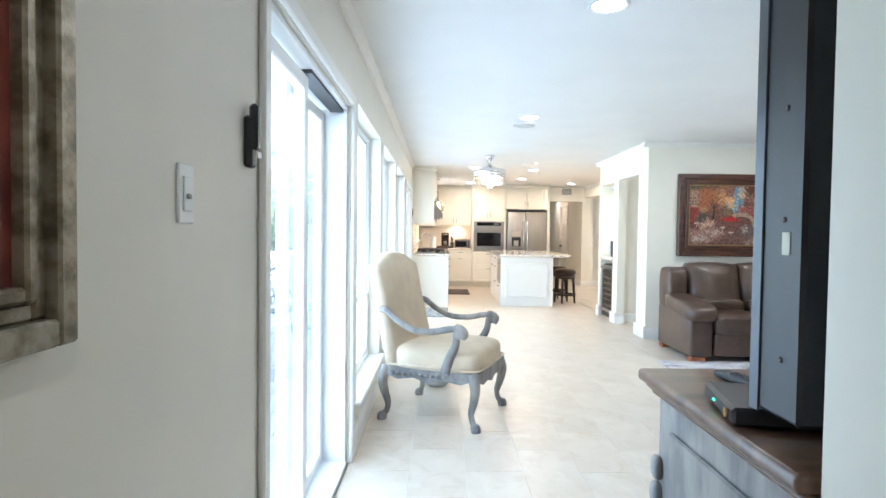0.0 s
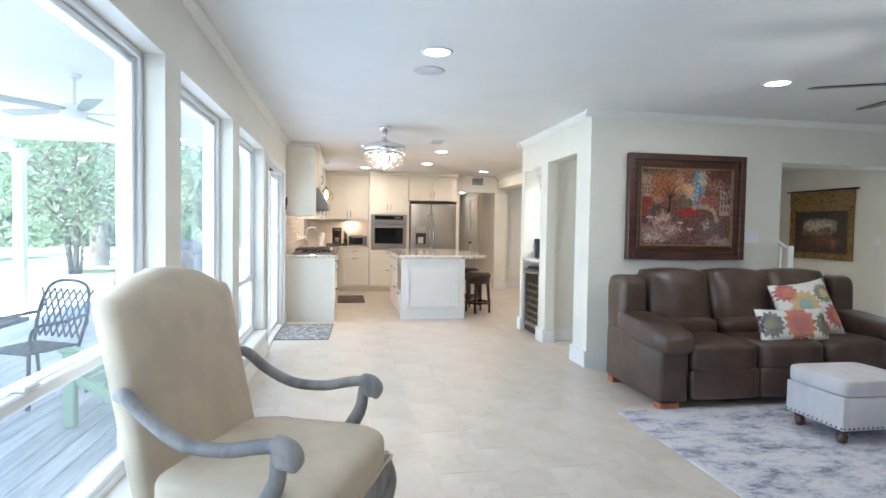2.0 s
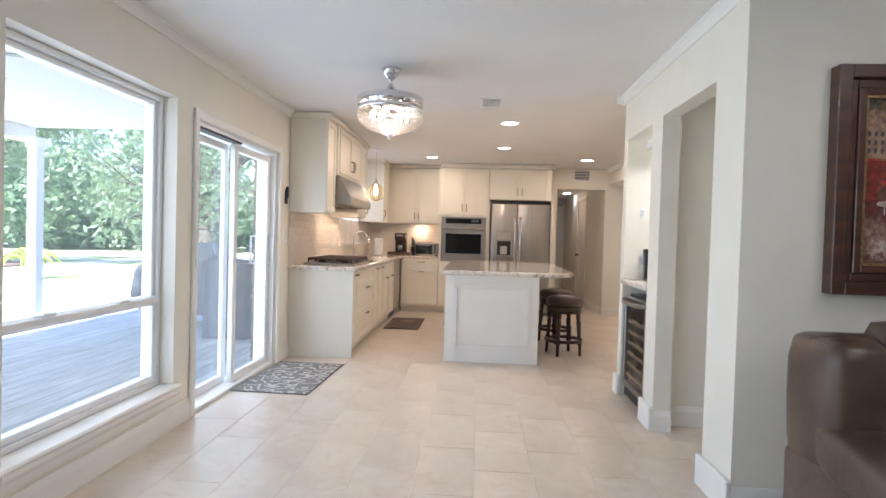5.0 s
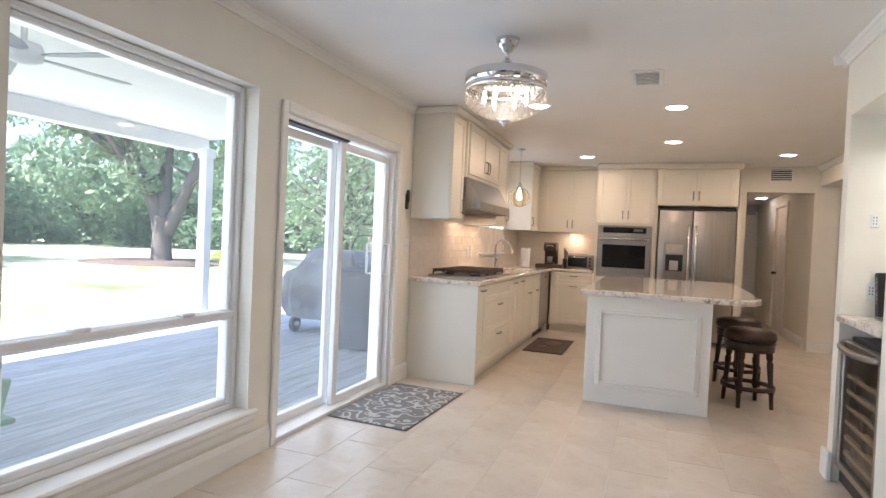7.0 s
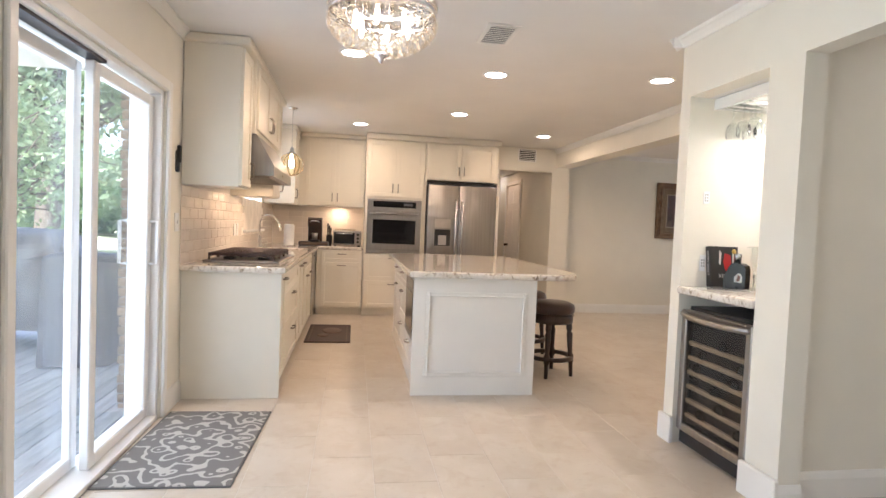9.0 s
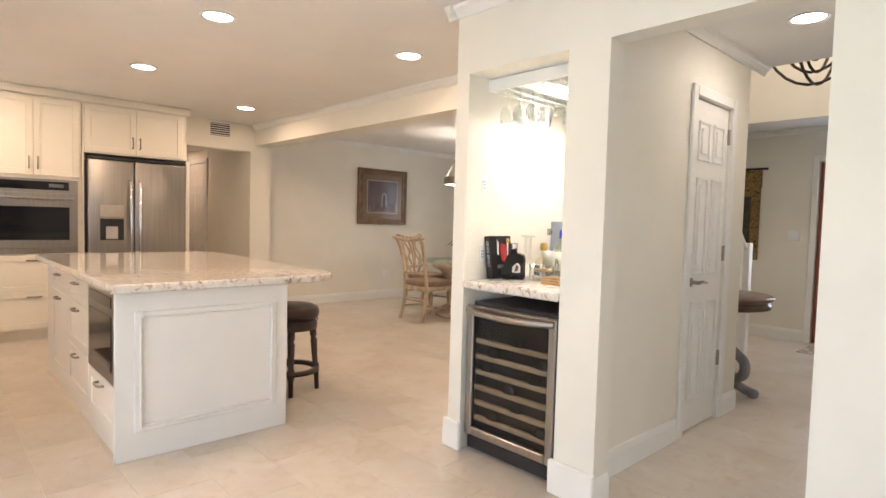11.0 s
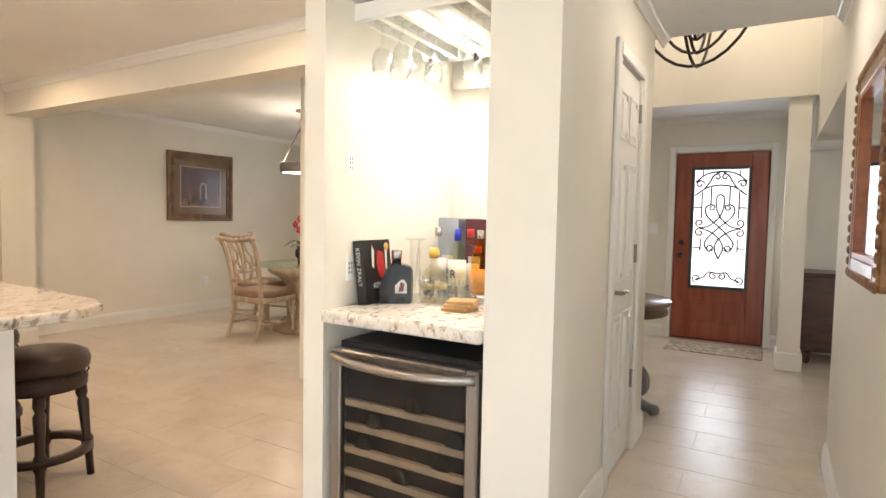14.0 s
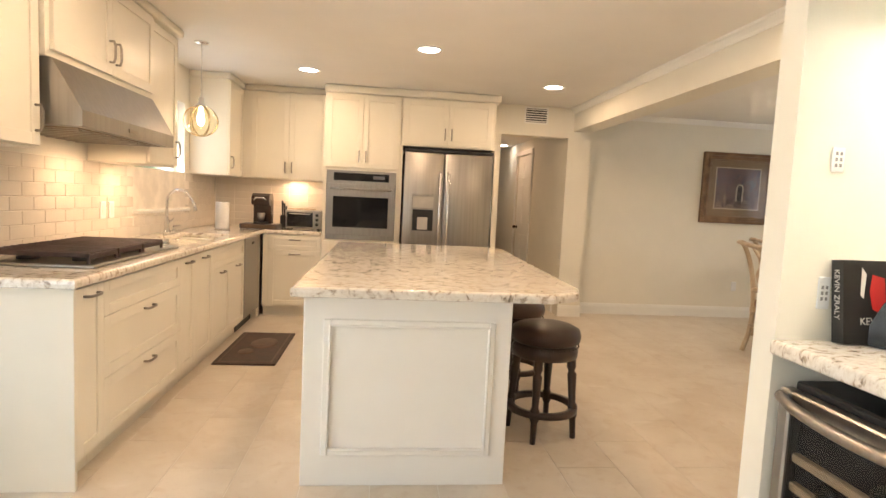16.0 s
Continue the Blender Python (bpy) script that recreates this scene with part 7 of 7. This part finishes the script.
# ---- back hall ----
bd = tagged(new("door_5"), kind="structure")
part("casing", Shape().box(4.118, 4.139, 15.685, 15.745, 0, 2.115, .004).box(4.118, 4.139, 16.605, 16.665, 0, 2.115, .004).box(4.118, 4.139, 15.745, 16.605, 2.052, 2.115, .004), TRIM, bd)
part("slab", Shape().box(4.15, 4.185, 15.755, 16.595, .01, 2.045, .003), TRIM, bd)
for y0 in (15.85, 16.22):
    for z0, z1 in ((.2, .85), (1.0, 1.6), (1.7, 1.95)):
        part("raised_panel", Shape().box(4.143, 4.15, y0, y0 + .28, z0, z1, .005), TRIM, bd)
part("knob", Shape().lathe([(.025, 0), (.025, .008), (.01, .02), (.028, .045), (.02, .065), (.001, .068)], 16).turn(pose(4.15, 16.50, .95, 0, -90, 0)), BRONZE, bd)
bd = tagged(new("door_6"), kind="structure")
part("slab", Shape().box(3.40, 4.09, 18.46, 18.498, .01, 2.05, .003), TRIM, bd)
part("casing", Shape().box(3.352, 3.40, 18.475, 18.499, 0, 2.11, .004).box(4.09, 4.138, 18.475, 18.499, 0, 2.11, .004), TRIM, bd)

# ---- outside ----
structure("ground", Shape().box(-400, -.07, -300, 400, -.6, -.35), LAWN)
structure("patio_roof", Shape().box(-4.6, -.071, -3, 12.3, 2.62, 2.75), PATIO)
structure("deck_frame", Shape().box(-4.3, -.071, -3, 14.5, -.34, -.165), mat("dark_joist", (.05, .05, .05), .9))
dk = structure("deck", Shape().box(-4.3, -4.26, -3, 14.5, -.33, -.10), DECK)
for k in range(29):
    x = -.075 - (k + 1) * .145
    b_ = part("deck_board", Shape().box(x, x + .139, -3, 14.5, -.150, -.12, .003), DECK, dk)
part("roof_beam", Shape().box(-4.45, -4.25, -3, 12.3, 2.42, 2.62, .01), PATIO, bpy.data.objects["patio_roof"])
for y in (-.4, 3.8, 7.9, 12.05):
    po = thing("porch_post", (-4.05, y, -.12), "square white painted patio post", "post", "patio posts")
    part("shaft", Shape().box(-.07, .07, -.07, .07, 0, 2.56, .006), PATIO, po)
    part("base", Shape().box(-.09, .09, -.09, .09, 0, .14, .006), PATIO, po)
    part("capital", Shape().box(-.09, .09, -.09, .09, 2.42, 2.56, .006), PATIO, po)
GREYBLADE = mat("grey_fan_blade", (.33, .35, .37), .5, vary=.06, scale=8)
pf0 = thing("patio_fan", (-1.45, 7.85, 2.62), "grey five-blade patio ceiling fan at rest", "ceiling fan", "patio fans")
part("motor", Shape().lathe([(.06, -.0005), (.055, -.03), (.018, -.04), (.018, -.25), (.09, -.27), (.11, -.31), (.10, -.37), (.05, -.39), (.001, -.40)], 24), PATIO, pf0)
for k in range(5):
    part("blade", Shape().prism([(.10, -.03), (.22, -.06), (.66, -.075), (.70, -.05), (.70, .05), (.66, .075), (.22, .06), (.10, .03)], -.336, -.328, 'z').turn(pose(0, 0, 0, 0, 0, 72 * k + 12) @ pose(0, 0, 0, 9, 0, 0)), GREYBLADE, pf0)
copy_thing(pf0, pose(-1.6, 4.3, 2.62, 0, 0, 33))

BRICKLEN = .20
pier = thing("brick_pier", (-.32, 10.42, -.15), "rough buff brick corner of the house wall", "brick wall")
part("core", Shape().box(.01, .245, .012, .46, 0, 2.75), MORTAR, pier)
bm_ = Shape().box(0, .19, 0, .09, 0, .057, .004).data("brick", BRICKM)
for row in range(40):
    z = row * .068
    for k in range(1):
        o = new("brick", bm_)
        o.parent, o.location = pier, (-.005 + random.uniform(-.008, .008) + k * .20 - (.1 if row % 2 else 0) + (.1 if row % 2 else 0), random.uniform(-.004, .004), z)
    for k in range(2):
        o = new("brick", bm_)
        o.parent = pier
        o.matrix_local = pose(.085 + random.uniform(-.012, .006), .10 + k * .20 - (.05 if row % 2 else 0), z, 0, 0, 90)

def draped(rows, folds, depth, seed=0, nu=96):
    """A loose cloth cover: rows of (z, half x, half y, middle y); folds deepen towards the hem."""
    v, f = [], []
    top = rows[0][0]
    low = rows[-1][0]
    for z, hx, hy, my in rows:
        down = (top - z) / (top - low)
        for i in range(nu):
            a = 2 * math.pi * i / nu
            c_, s_ = math.cos(a), math.sin(a)
            px_, py_ = math.copysign(abs(c_) ** .42, c_) * hx, math.copysign(abs(s_) ** .42, s_) * hy
            wv = math.sin(a * folds + 2.2 * noise.noise(Vector((c_ * 2, s_ * 2, z * 1.2 + seed)))) * depth * min(1, .15 + down)
            wv += noise.noise(Vector((px_ * 4, py_ * 4 + seed, z * 3))) * depth * 1.1
            v.append((px_ * (1 + wv / max(hx, .1)), my + py_ * (1 + wv / max(hy, .1)), z + noise.noise(Vector((px_ * 5, py_ * 5, seed))) * .03))
    for j in range(len(rows) - 1):
        f += [(j * nu + i, j * nu + (i + 1) % nu, (j + 1) * nu + (i + 1) % nu, (j + 1) * nu + i) for i in range(nu)]
    f.append(tuple(range(nu)))
    return Shape().add(v, f, True)


gr = thing("covered_grill", (-1.98, 12.48, -.12), "barbecue grill under a dark grey wrinkled cover", "grill", turn=-90)
part("cover", draped([(1.17, .10, .22, 0), (1.16, .22, .36, 0), (1.10, .30, .42, 0), (1.0, .34, .46, 0), (.90, .36, .56, 0), (.84, .37, .72, 0), (.76, .38, .76, 0), (.6, .39, .77, 0), (.45, .39, .78, 0), (.32, .37, .76, 0), (.2, .34, .70, 0)], 13, .035, 3), COVER, gr)
for y in (-.5, .5):
    part("wheel", Shape().lathe([(.03, -.03), (.10, -.03), (.11, -.02), (.11, .02), (.10, .03), (.03, .03)], 24).turn(pose(.30, y, .11, 90)), mat("wheel_grey", (.2, .2, .2), .6) if y < 0 else bpy.data.materials["wheel_grey"], gr)
    part("hub", Shape().lathe([(.05, -.034), (.05, .034), (.001, .036)], 16).turn(pose(.30, y, .11, 90)), CHROME, gr)
sm = thing("covered_smoker", (-1.12, 11.80, -.12), "square smoker under a grey fabric cover", "smoker")
part("cover", draped([(.98, .10, .12, 0), (.985, .22, .25, 0), (.97, .265, .295, 0), (.94, .28, .31, 0), (.7, .285, .315, 0), (.45, .29, .32, 0), (.2, .295, .325, 0), (.01, .30, .33, 0)], 7, .010, 8), mat("grey_fabric_cover", (.20, .20, .22), .7, vary=.12, scale=5, bump=.3, bscale=10), sm)

GREENP = mat("green_plastic", (.30, .45, .28), .45, vary=.06)


def adirondack(at, turn, name="garden_chair"):
    a_ = thing(name, at, "pale green plastic garden chair on the deck", "chair", turn=turn)
    for k in range(5):
        part("seat_slat", Shape().box(-.26, .26, -.30 + k * .11, -.20 + k * .11, .33 - k * .028, .35 - k * .028, .005), GREENP, a_)
    for k in range(5):
        x = -.22 + k * .092
        h_ = (.78, .86, .90, .86, .78)[k]
        part("back_slat", Shape().box(x, x + .082, -.012, .012, 0, h_ - .2, .006).turn(pose(0, .25, .22, -22)), GREENP, a_)
    for x in (-.31, .25):
        part("arm", Shape().box(x, x + .09, -.34, .34, .53, .555, .008), GREENP, a_)
        part("front_leg", Shape().box(x + .01, x + .07, -.32, -.24, 0, .53, .008), GREENP, a_)
        part("back_leg", Shape().prism([(-.24, .30), (-.24, .38), (.42, .0), (.34, .0)], x + .015, x + .05, 'x'), GREENP, a_)
    return a_


ad_ = adirondack((-.64, 6.86, -.12), -95)

ALU = mat("dark_cast_aluminium", (.06, .075, .085), .45, .6, vary=.15)
tb = thing("patio_table", (-2.15, 6.5, -.12), "cast aluminium patio table with a lattice top", "table")
s = Shape()
for k in range(17):
    q = -.72 + k * .09
    s.box(q - .012, q + .012, -.44, .44, .70, .712)
for k in range(11):
    q = -.45 + k * .09
    s.box(-.74, .74, q - .012, q + .012, .702, .714)
part("lattice_top", s, ALU, tb)
part("rim", Shape().box(-.77, -.735, -.47, .47, .69, .725, .006).box(.735, .77, -.47, .47, .69, .725, .006).box(-.735, .735, -.47, -.435, .69, .725, .006).box(-.735, .735, .435, .47, .69, .725, .006), ALU, tb)
for x in (-.55, .55):
    for y in (-.3, .3):
        part("leg", Shape().tube(curve([(x * .8, y * .8, .69), (x, y, .5), (x * .8, y * .8, .25), (x * 1.1, y * 1.1, 0)]), .022, 8), ALU, tb)


def lattice_chair(at, turn):
    c_ = thing("patio_chair", at, "dark cast aluminium patio chair with a lattice back", "chair", "patio chairs", turn)
    s = Shape()
    for k in range(7):
        for sg in (-1, 1):
            u = -.21 + k * .07
            s.tube([(u, .24, .46), (u + sg * .07, .27, .60), (u, .30, .74), (u + sg * .07, .33, .86)], .008, 6)
    part("lattice_back", s, ALU, c_)
    part("back_frame", Shape().tube(curve([(-.24, .22, .42), (-.26, .28, .66), (-.20, .34, .88), (0, .355, .93), (.20, .34, .88), (.26, .28, .66), (.24, .22, .42)]), .014, 8), ALU, c_)
    s = Shape()
    for k in range(8):
        s.box(-.24, .24, -.22 + k * .06, -.19 + k * .06, .41, .42)
        s.box(-.22 + k * .06, -.20 + k * .06, -.23, .23, .411, .421)
    part("lattice_seat", s, ALU, c_)
    for sg in (-1, 1):
        part("arm", Shape().tube(curve([(sg * .26, .28, .66), (sg * .30, .05, .64), (sg * .30, -.18, .63), (sg * .27, -.22, .55), (sg * .25, -.18, .42)]), .013, 8), ALU, c_)
        part("front_leg", Shape().tube(curve([(sg * .23, -.20, .42), (sg * .26, -.23, .25), (sg * .23, -.20, .1), (sg * .26, -.24, 0)]), .015, 8), ALU, c_)
        part("back_leg", Shape().tube([(sg * .23, .22, .42), (sg * .25, .28, 0)], .015, 8), ALU, c_)
    return c_


lc = lattice_chair((-1.55, 7.32, -.12), -25)
for x, y, a in ((-1.55, 5.62, 165), (-2.6, 7.35, 10), (-2.65, 5.6, 172), (-3.3, 6.5, 90)):
    copy_thing(lc, pose(x, y, -.12, 0, 0, a))


def foliage(name, blobs, count, size, material, parent=None, seed=1):
    """Many small leaves scattered through clumps (x, y, z, radius); uneven, with gaps."""
    rg = np.random.default_rng(seed)
    w_ = np.array([b_[3] ** 2 for b_ in blobs])
    pick = rg.choice(len(blobs), count, p=w_ / w_.sum())
    c = np.array(blobs)[pick]
    d = rg.normal(size=(count, 3))
    d /= np.linalg.norm(d, axis=1)[:, None]
    r = c[:, 3] * rg.uniform(.55, 1.08, count) ** .6
    pos = c[:, :3] + d * r[:, None] * np.array([1, 1, .8])
    u = rg.normal(size=(count, 3))
    u /= np.linalg.norm(u, axis=1)[:, None]
    v = np.cross(u, rg.normal(size=(count, 3)))
    v /= np.linalg.norm(v, axis=1)[:, None]
    sz = size * rg.uniform(.6, 1.4, count)[:, None]
    q = np.stack([pos - u * sz, pos + v * sz * .45, pos + u * sz, pos - v * sz * .45], 1).reshape(-1, 3)
    me = bpy.data.meshes.new(name)
    me.from_pydata(q.tolist(), [], np.arange(count * 4).reshape(-1, 4).tolist())
    me.materials.append(material)
    o = new(name, me)
    o.parent = parent
    return o


def tree(at, high, spread, lean, seed, leaves=9000, leaf=.16, label="large spreading oak tree on the lawn", limbs=9):
    rg = random.Random(seed)
    t_ = thing("tree", at, label, "tree")
    fork = high * .28
    r0 = high * .034
    trunk = Shape().tube(curve([(0, 0, -.2), (.02, 0, .3), (lean * .3, 0, fork * .6), (lean * .5, .05, fork)]), [r0 * 1.5, r0 * 1.3] + [r0 * 1.05] * 17, 12)
    blobs = []
    for k in range(limbs):
        a = 2 * math.pi * k / limbs + rg.uniform(-.3, .3)
        out = spread * rg.uniform(.55, 1)
        up = high * rg.uniform(.30, .62)
        p = [(lean * .5, .05, fork * .92), (lean * .5 + out * .25 * math.cos(a), out * .25 * math.sin(a), fork + up * .45), (out * .65 * math.cos(a), out * .65 * math.sin(a), fork + up * .72), (out * math.cos(a), out * math.sin(a), fork + up * .9)]
        cv = curve(p)
        trunk.tube(cv, [r0 * .62 * (1 - .85 * i / len(cv)) + .02 for i in range(len(cv))], 8)
        for i in range(6, len(cv), 3):
            for j in range(2):
                q = cv[i] + Vector((rg.uniform(-1, 1), rg.uniform(-1, 1), rg.uniform(0, 1))) * spread * .22
                trunk.tube([cv[i], (cv[i] + q) / 2 + Vector((0, 0, .15)), q], [r0 * .2, r0 * .12, .015], 5)
                blobs.append((q.x, q.y, q.z + .2, spread * rg.uniform(.13, .22)))
    part("trunk", trunk, BARK, t_)
    foliage("crown", blobs, leaves, leaf, LEAF, t_, seed)
    return t_


def oak(at, limbs, seed, leaves, leaf, label):
    """A low-forking oak: limbs are lines of (across, away, up, radius); across runs along the lawn's edge."""
    rg = random.Random(seed)
    t_ = thing("tree", at, label, "tree", turn=47.5)
    blobs = []
    s = Shape() if len(limbs[0]) < 5 else Shape().tube(curve([(0, 0, -.15), (0, 0, .15), (-.02, 0, .7), (.0, 0, 1.5), (.02, 0, 2.1)], 3), [.62, .55, .50, .47, .45, .43, .42, .41, .40, .40, .40, .40, .38], 12)
    for limb in limbs:
        cv = curve([q[:3] for q in limb], 5)
        rs = [limb[min(i // 5, len(limb) - 1)][3] + (limb[min(i // 5 + 1, len(limb) - 1)][3] - limb[min(i // 5, len(limb) - 1)][3]) * (i % 5) / 5 for i in range(len(cv))]
        s.tube(cv, rs, 9)
        for i in range(6, len(cv), 2):
            for j in range(2):
                d = Vector((rg.uniform(-1, 1), rg.uniform(-1, 1), rg.uniform(-.15, 1))) * rg.uniform(.9, 2.2)
                q = cv[i] + d
                s.tube([cv[i], cv[i] + d * .5 + Vector((0, 0, .12)), q], [rs[i] * .4 + .02, .03, .012], 5)
                blobs.append((q.x, q.y, q.z, rg.uniform(.5, 1.0)))
    part("trunk", s, BARK, t_)
    foliage("crown", blobs, leaves, leaf, LEAF, t_, seed)
    return t_


oak((-18.6, 24.6, -.35), [
    [(-.05, 0, 1.3, .36), (-.35, .2, 2.6, .30), (-1.1, .3, 4.0, .25), (-2.6, .5, 5.3, .20), (-4.6, .6, 6.0, .14), (-7.2, .4, 6.5, .06)],
    [(.0, 0, 1.8, .34), (.05, .4, 3.4, .30), (.15, .8, 5.4, .24), (.1, 1.4, 7.4, .17), (-.4, 2.0, 9.4, .07)],
    [(.15, -.1, 1.3, .34), (.75, -.3, 2.8, .28), (1.4, -.6, 4.6, .22), (1.9, -1.2, 6.6, .15), (2.4, -2.0, 8.4, .06)],
    [(-.8, .25, 3.6, .20), (-1.4, .2, 5.2, .16), (-2.2, 0, 6.8, .12), (-3.4, -.3, 8.2, .05)],
    [(1.1, -.45, 3.8, .18), (2.3, .2, 5.0, .14), (4.0, .8, 5.8, .10), (6.2, 1.0, 6.6, .04)],
    [(.05, .6, 4.4, .18), (-.9, 1.8, 6.2, .13), (-1.8, 3.4, 7.8, .05)],
    [(.1, 1.0, 6.0, .16), (1.2, 2.2, 7.4, .11), (2.2, 3.6, 8.6, .05)],
    [(-1.6, .4, 4.6, .15), (-2.8, -1.2, 6.0, .11), (-4.2, -2.6, 7.0, .05)]], 4, 15000, .13, "large low-forking oak tree on the lawn")
tree((-8.5, 26.0, -.35), 10, 5, .3, 9, 8000, .16, "tall oak tree with a straight trunk beyond the patio", 7)
tree((-26, 12.5, -.35), 10, 6, .2, 12, 8000, .18, "broad oak tree at the edge of the lawn", 7)
oak((-7.6, 22.0, -.35), [[(.05 * k - .15, .04 * (k % 3), .0, .05), (.10 * k - .35, .1 * (k % 3) - .1, 1.2, .045), (.26 * k - .85, .3 * (k % 3) - .3, 2.5, .03), (.36 * k - 1.15, .4 * (k % 3) - .4, 3.6, .012)] for k in range(7)], 21, 4200, .10, "slender many-stemmed flowering shrub tree on the lawn")
mu = solid("mulch_bed", Shape().lathe([(3.2, -.35), (2.9, -.31), (1.5, -.27), (.001, -.25)], 40, (-18.6, 24.6, 0)), mat("brown_mulch", (.16, .11, .08), .95, vary=.3, scale=9, bump=1, bscale=20), "round mulch bed under the oak tree", "mulch")
rg_ = np.random.default_rng(5)
woods = []
for k in range(260):
    f_ = k / 260
    ang = math.radians(65 + 125 * f_)
    rad = 40 + rg_.uniform(-3, 6)
    x, y = -2 + rad * math.cos(ang) * 1.15, 8 + rad * math.sin(ang) * 1.0
    h_ = rg_.uniform(.4, 7.5)
    woods.append((x, y, h_ - .35, rg_.uniform(1.3, 2.6)))
wd = foliage("woods", woods, 60000, .34, LEAF2, None, 3)
tagged(wd, "dense green hedge and trees along the far lawn edge", "trees", kind="stuff")
structure("backdrop", Shape().add([(-2 + 58 * math.cos(a), 8 + 52 * math.sin(a), z) for a in np.linspace(math.radians(50), math.radians(200), 24) for z in (-.4, 6.0)], [(2 * k, 2 * k + 2, 2 * k + 3, 2 * k + 1) for k in range(23)]), mat("far_wood_green", (.05, .09, .04), .9, vary=.5, scale=.4))
pl = thing("palm_shrub", (-11.0, 20.3, -.35), "small yellow-green palm shrub beside the patio", "shrub")
PALMM = mat("palm_yellow_green", (.30, .38, .05), .5, vary=.2, scale=8)
for k in range(11):
    a = 2 * math.pi * k / 11
    h_ = .5 + .25 * (k % 3)
    part("frond", Shape().tube(curve([(0, 0, .0), (.2 * math.cos(a), .2 * math.sin(a), .4 + h_ * .4), (.55 * math.cos(a), .55 * math.sin(a), .45 + h_ * .35), (.8 * math.cos(a), .8 * math.sin(a), .25 + h_ * .2)]), [.01 + .05 * math.sin(math.pi * q / 18) for q in range(19)], 6, .15), PALMM, pl)

for o in list(bpy.data.objects):
    if o.name.startswith(("crystal_drops", "crystal_beads")):
        tagged(o, kind="stuff")

# ---- kitchen wall tiles ----
splash = structure("backsplash", Shape().box(WX + .001, WX + .004, 10.18, 14.395, .918, 1.452).box(WX + .0045, 1.40, 14.392, 14.3985, .918, 1.452), SPLASH_GROUT)
TH, TWD = .076, .203


def glazed(w, h):
    b = .0025
    return Shape().add([(0, 0, 0), (0, w, 0), (0, w, h), (0, 0, h), (.003, b, b), (.003, w - b, b), (.003, w - b, h - b), (.003, b, h - b)], [(0, 1, 5, 4), (1, 2, 6, 5), (2, 3, 7, 6), (3, 0, 4, 7), (4, 5, 6, 7)])


g_full = glazed(TWD - .003, TH - .003).data("wall_tile", SPLASH)
cache = {}
for j in range(7):
    z = .919 + j * TH
    y = 10.18 - (TWD / 2 if j % 2 else 0)
    while y < 14.39:
        y0, y1 = max(y, 10.18), min(y + TWD - .003, 14.39)
        if y1 - y0 > .01 and not (12.28 < (y0 + y1) / 2 < 13.49 and z + TH > 1.09):
            key = round(y1 - y0, 3)
            me = g_full if abs(key - (TWD - .003)) < .001 else cache.setdefault(key, glazed(key, TH - .003).data("wall_tile", SPLASH))
            o = new("wall_tile", me)
            o.parent, o.location = splash, (WX + .004, y0, z)
        y += TWD
    x = WX + .02
    while x < 1.38:
        o = new("wall_tile", g_full)
        o.parent, o.matrix_local = splash, pose(min(x, 1.40 - TWD), 14.392, z, 0, 0, -90)
        x += TWD

# ---- floor tiles ----
TW, TL, GAP = .31, .61, .003


def tile_shape(w, l):
    b = .0012
    s = Shape()
    v = [(0, 0, -.006), (w, 0, -.006), (w, l, -.006), (0, l, -.006), (0, 0, -b), (w, 0, -b), (w, l, -b), (0, l, -b), (b, b, 0), (w - b, b, 0), (w - b, l - b, 0), (b, l - b, 0)]
    return s.add(v, [(0, 1, 5, 4), (1, 2, 6, 5), (2, 3, 7, 6), (3, 0, 4, 7), (4, 5, 9, 8), (5, 6, 10, 9), (6, 7, 11, 10), (7, 4, 8, 11), (8, 9, 10, 11)])


tile_mesh = tile_shape(TW - GAP, TL - GAP).data("tile", TILE)
rest = Shape()
floor_ob = bpy.data.objects["floor"]
made = 0
for i in range(-1, 28):
    x = 5.13 - 17 * TW + i * TW
    for j in range(-4, 32):
        y = 7.99 - 11 * TL + j * TL + (TL / 2 if i % 2 else 0) - 2 * TL
        x0, x1, y0, y1 = max(x, -.06), min(x + TW - GAP, 8.5), max(y, -1.55), min(y + TL - GAP, 18.6)
        if x1 - x0 < .02 or y1 - y0 < .02:
            continue
        whole = x1 - x0 > TW - GAP - .001 and y1 - y0 > TL - GAP - .001
        if whole and .1 < x < 3.5 and 1.4 < y < 13.6 and made < 295:
            o = new("tile", tile_mesh)
            o.location, o.parent = (x, y, 0), floor_ob
            made += 1
        else:
            t = tile_shape(x1 - x0, y1 - y0)
            t.turn(pose(x0, y0, 0))
            rest.add(t.v, t.f)
o = part("tiles", rest, TILE, floor_ob)
tagged(o, kind="stuff")
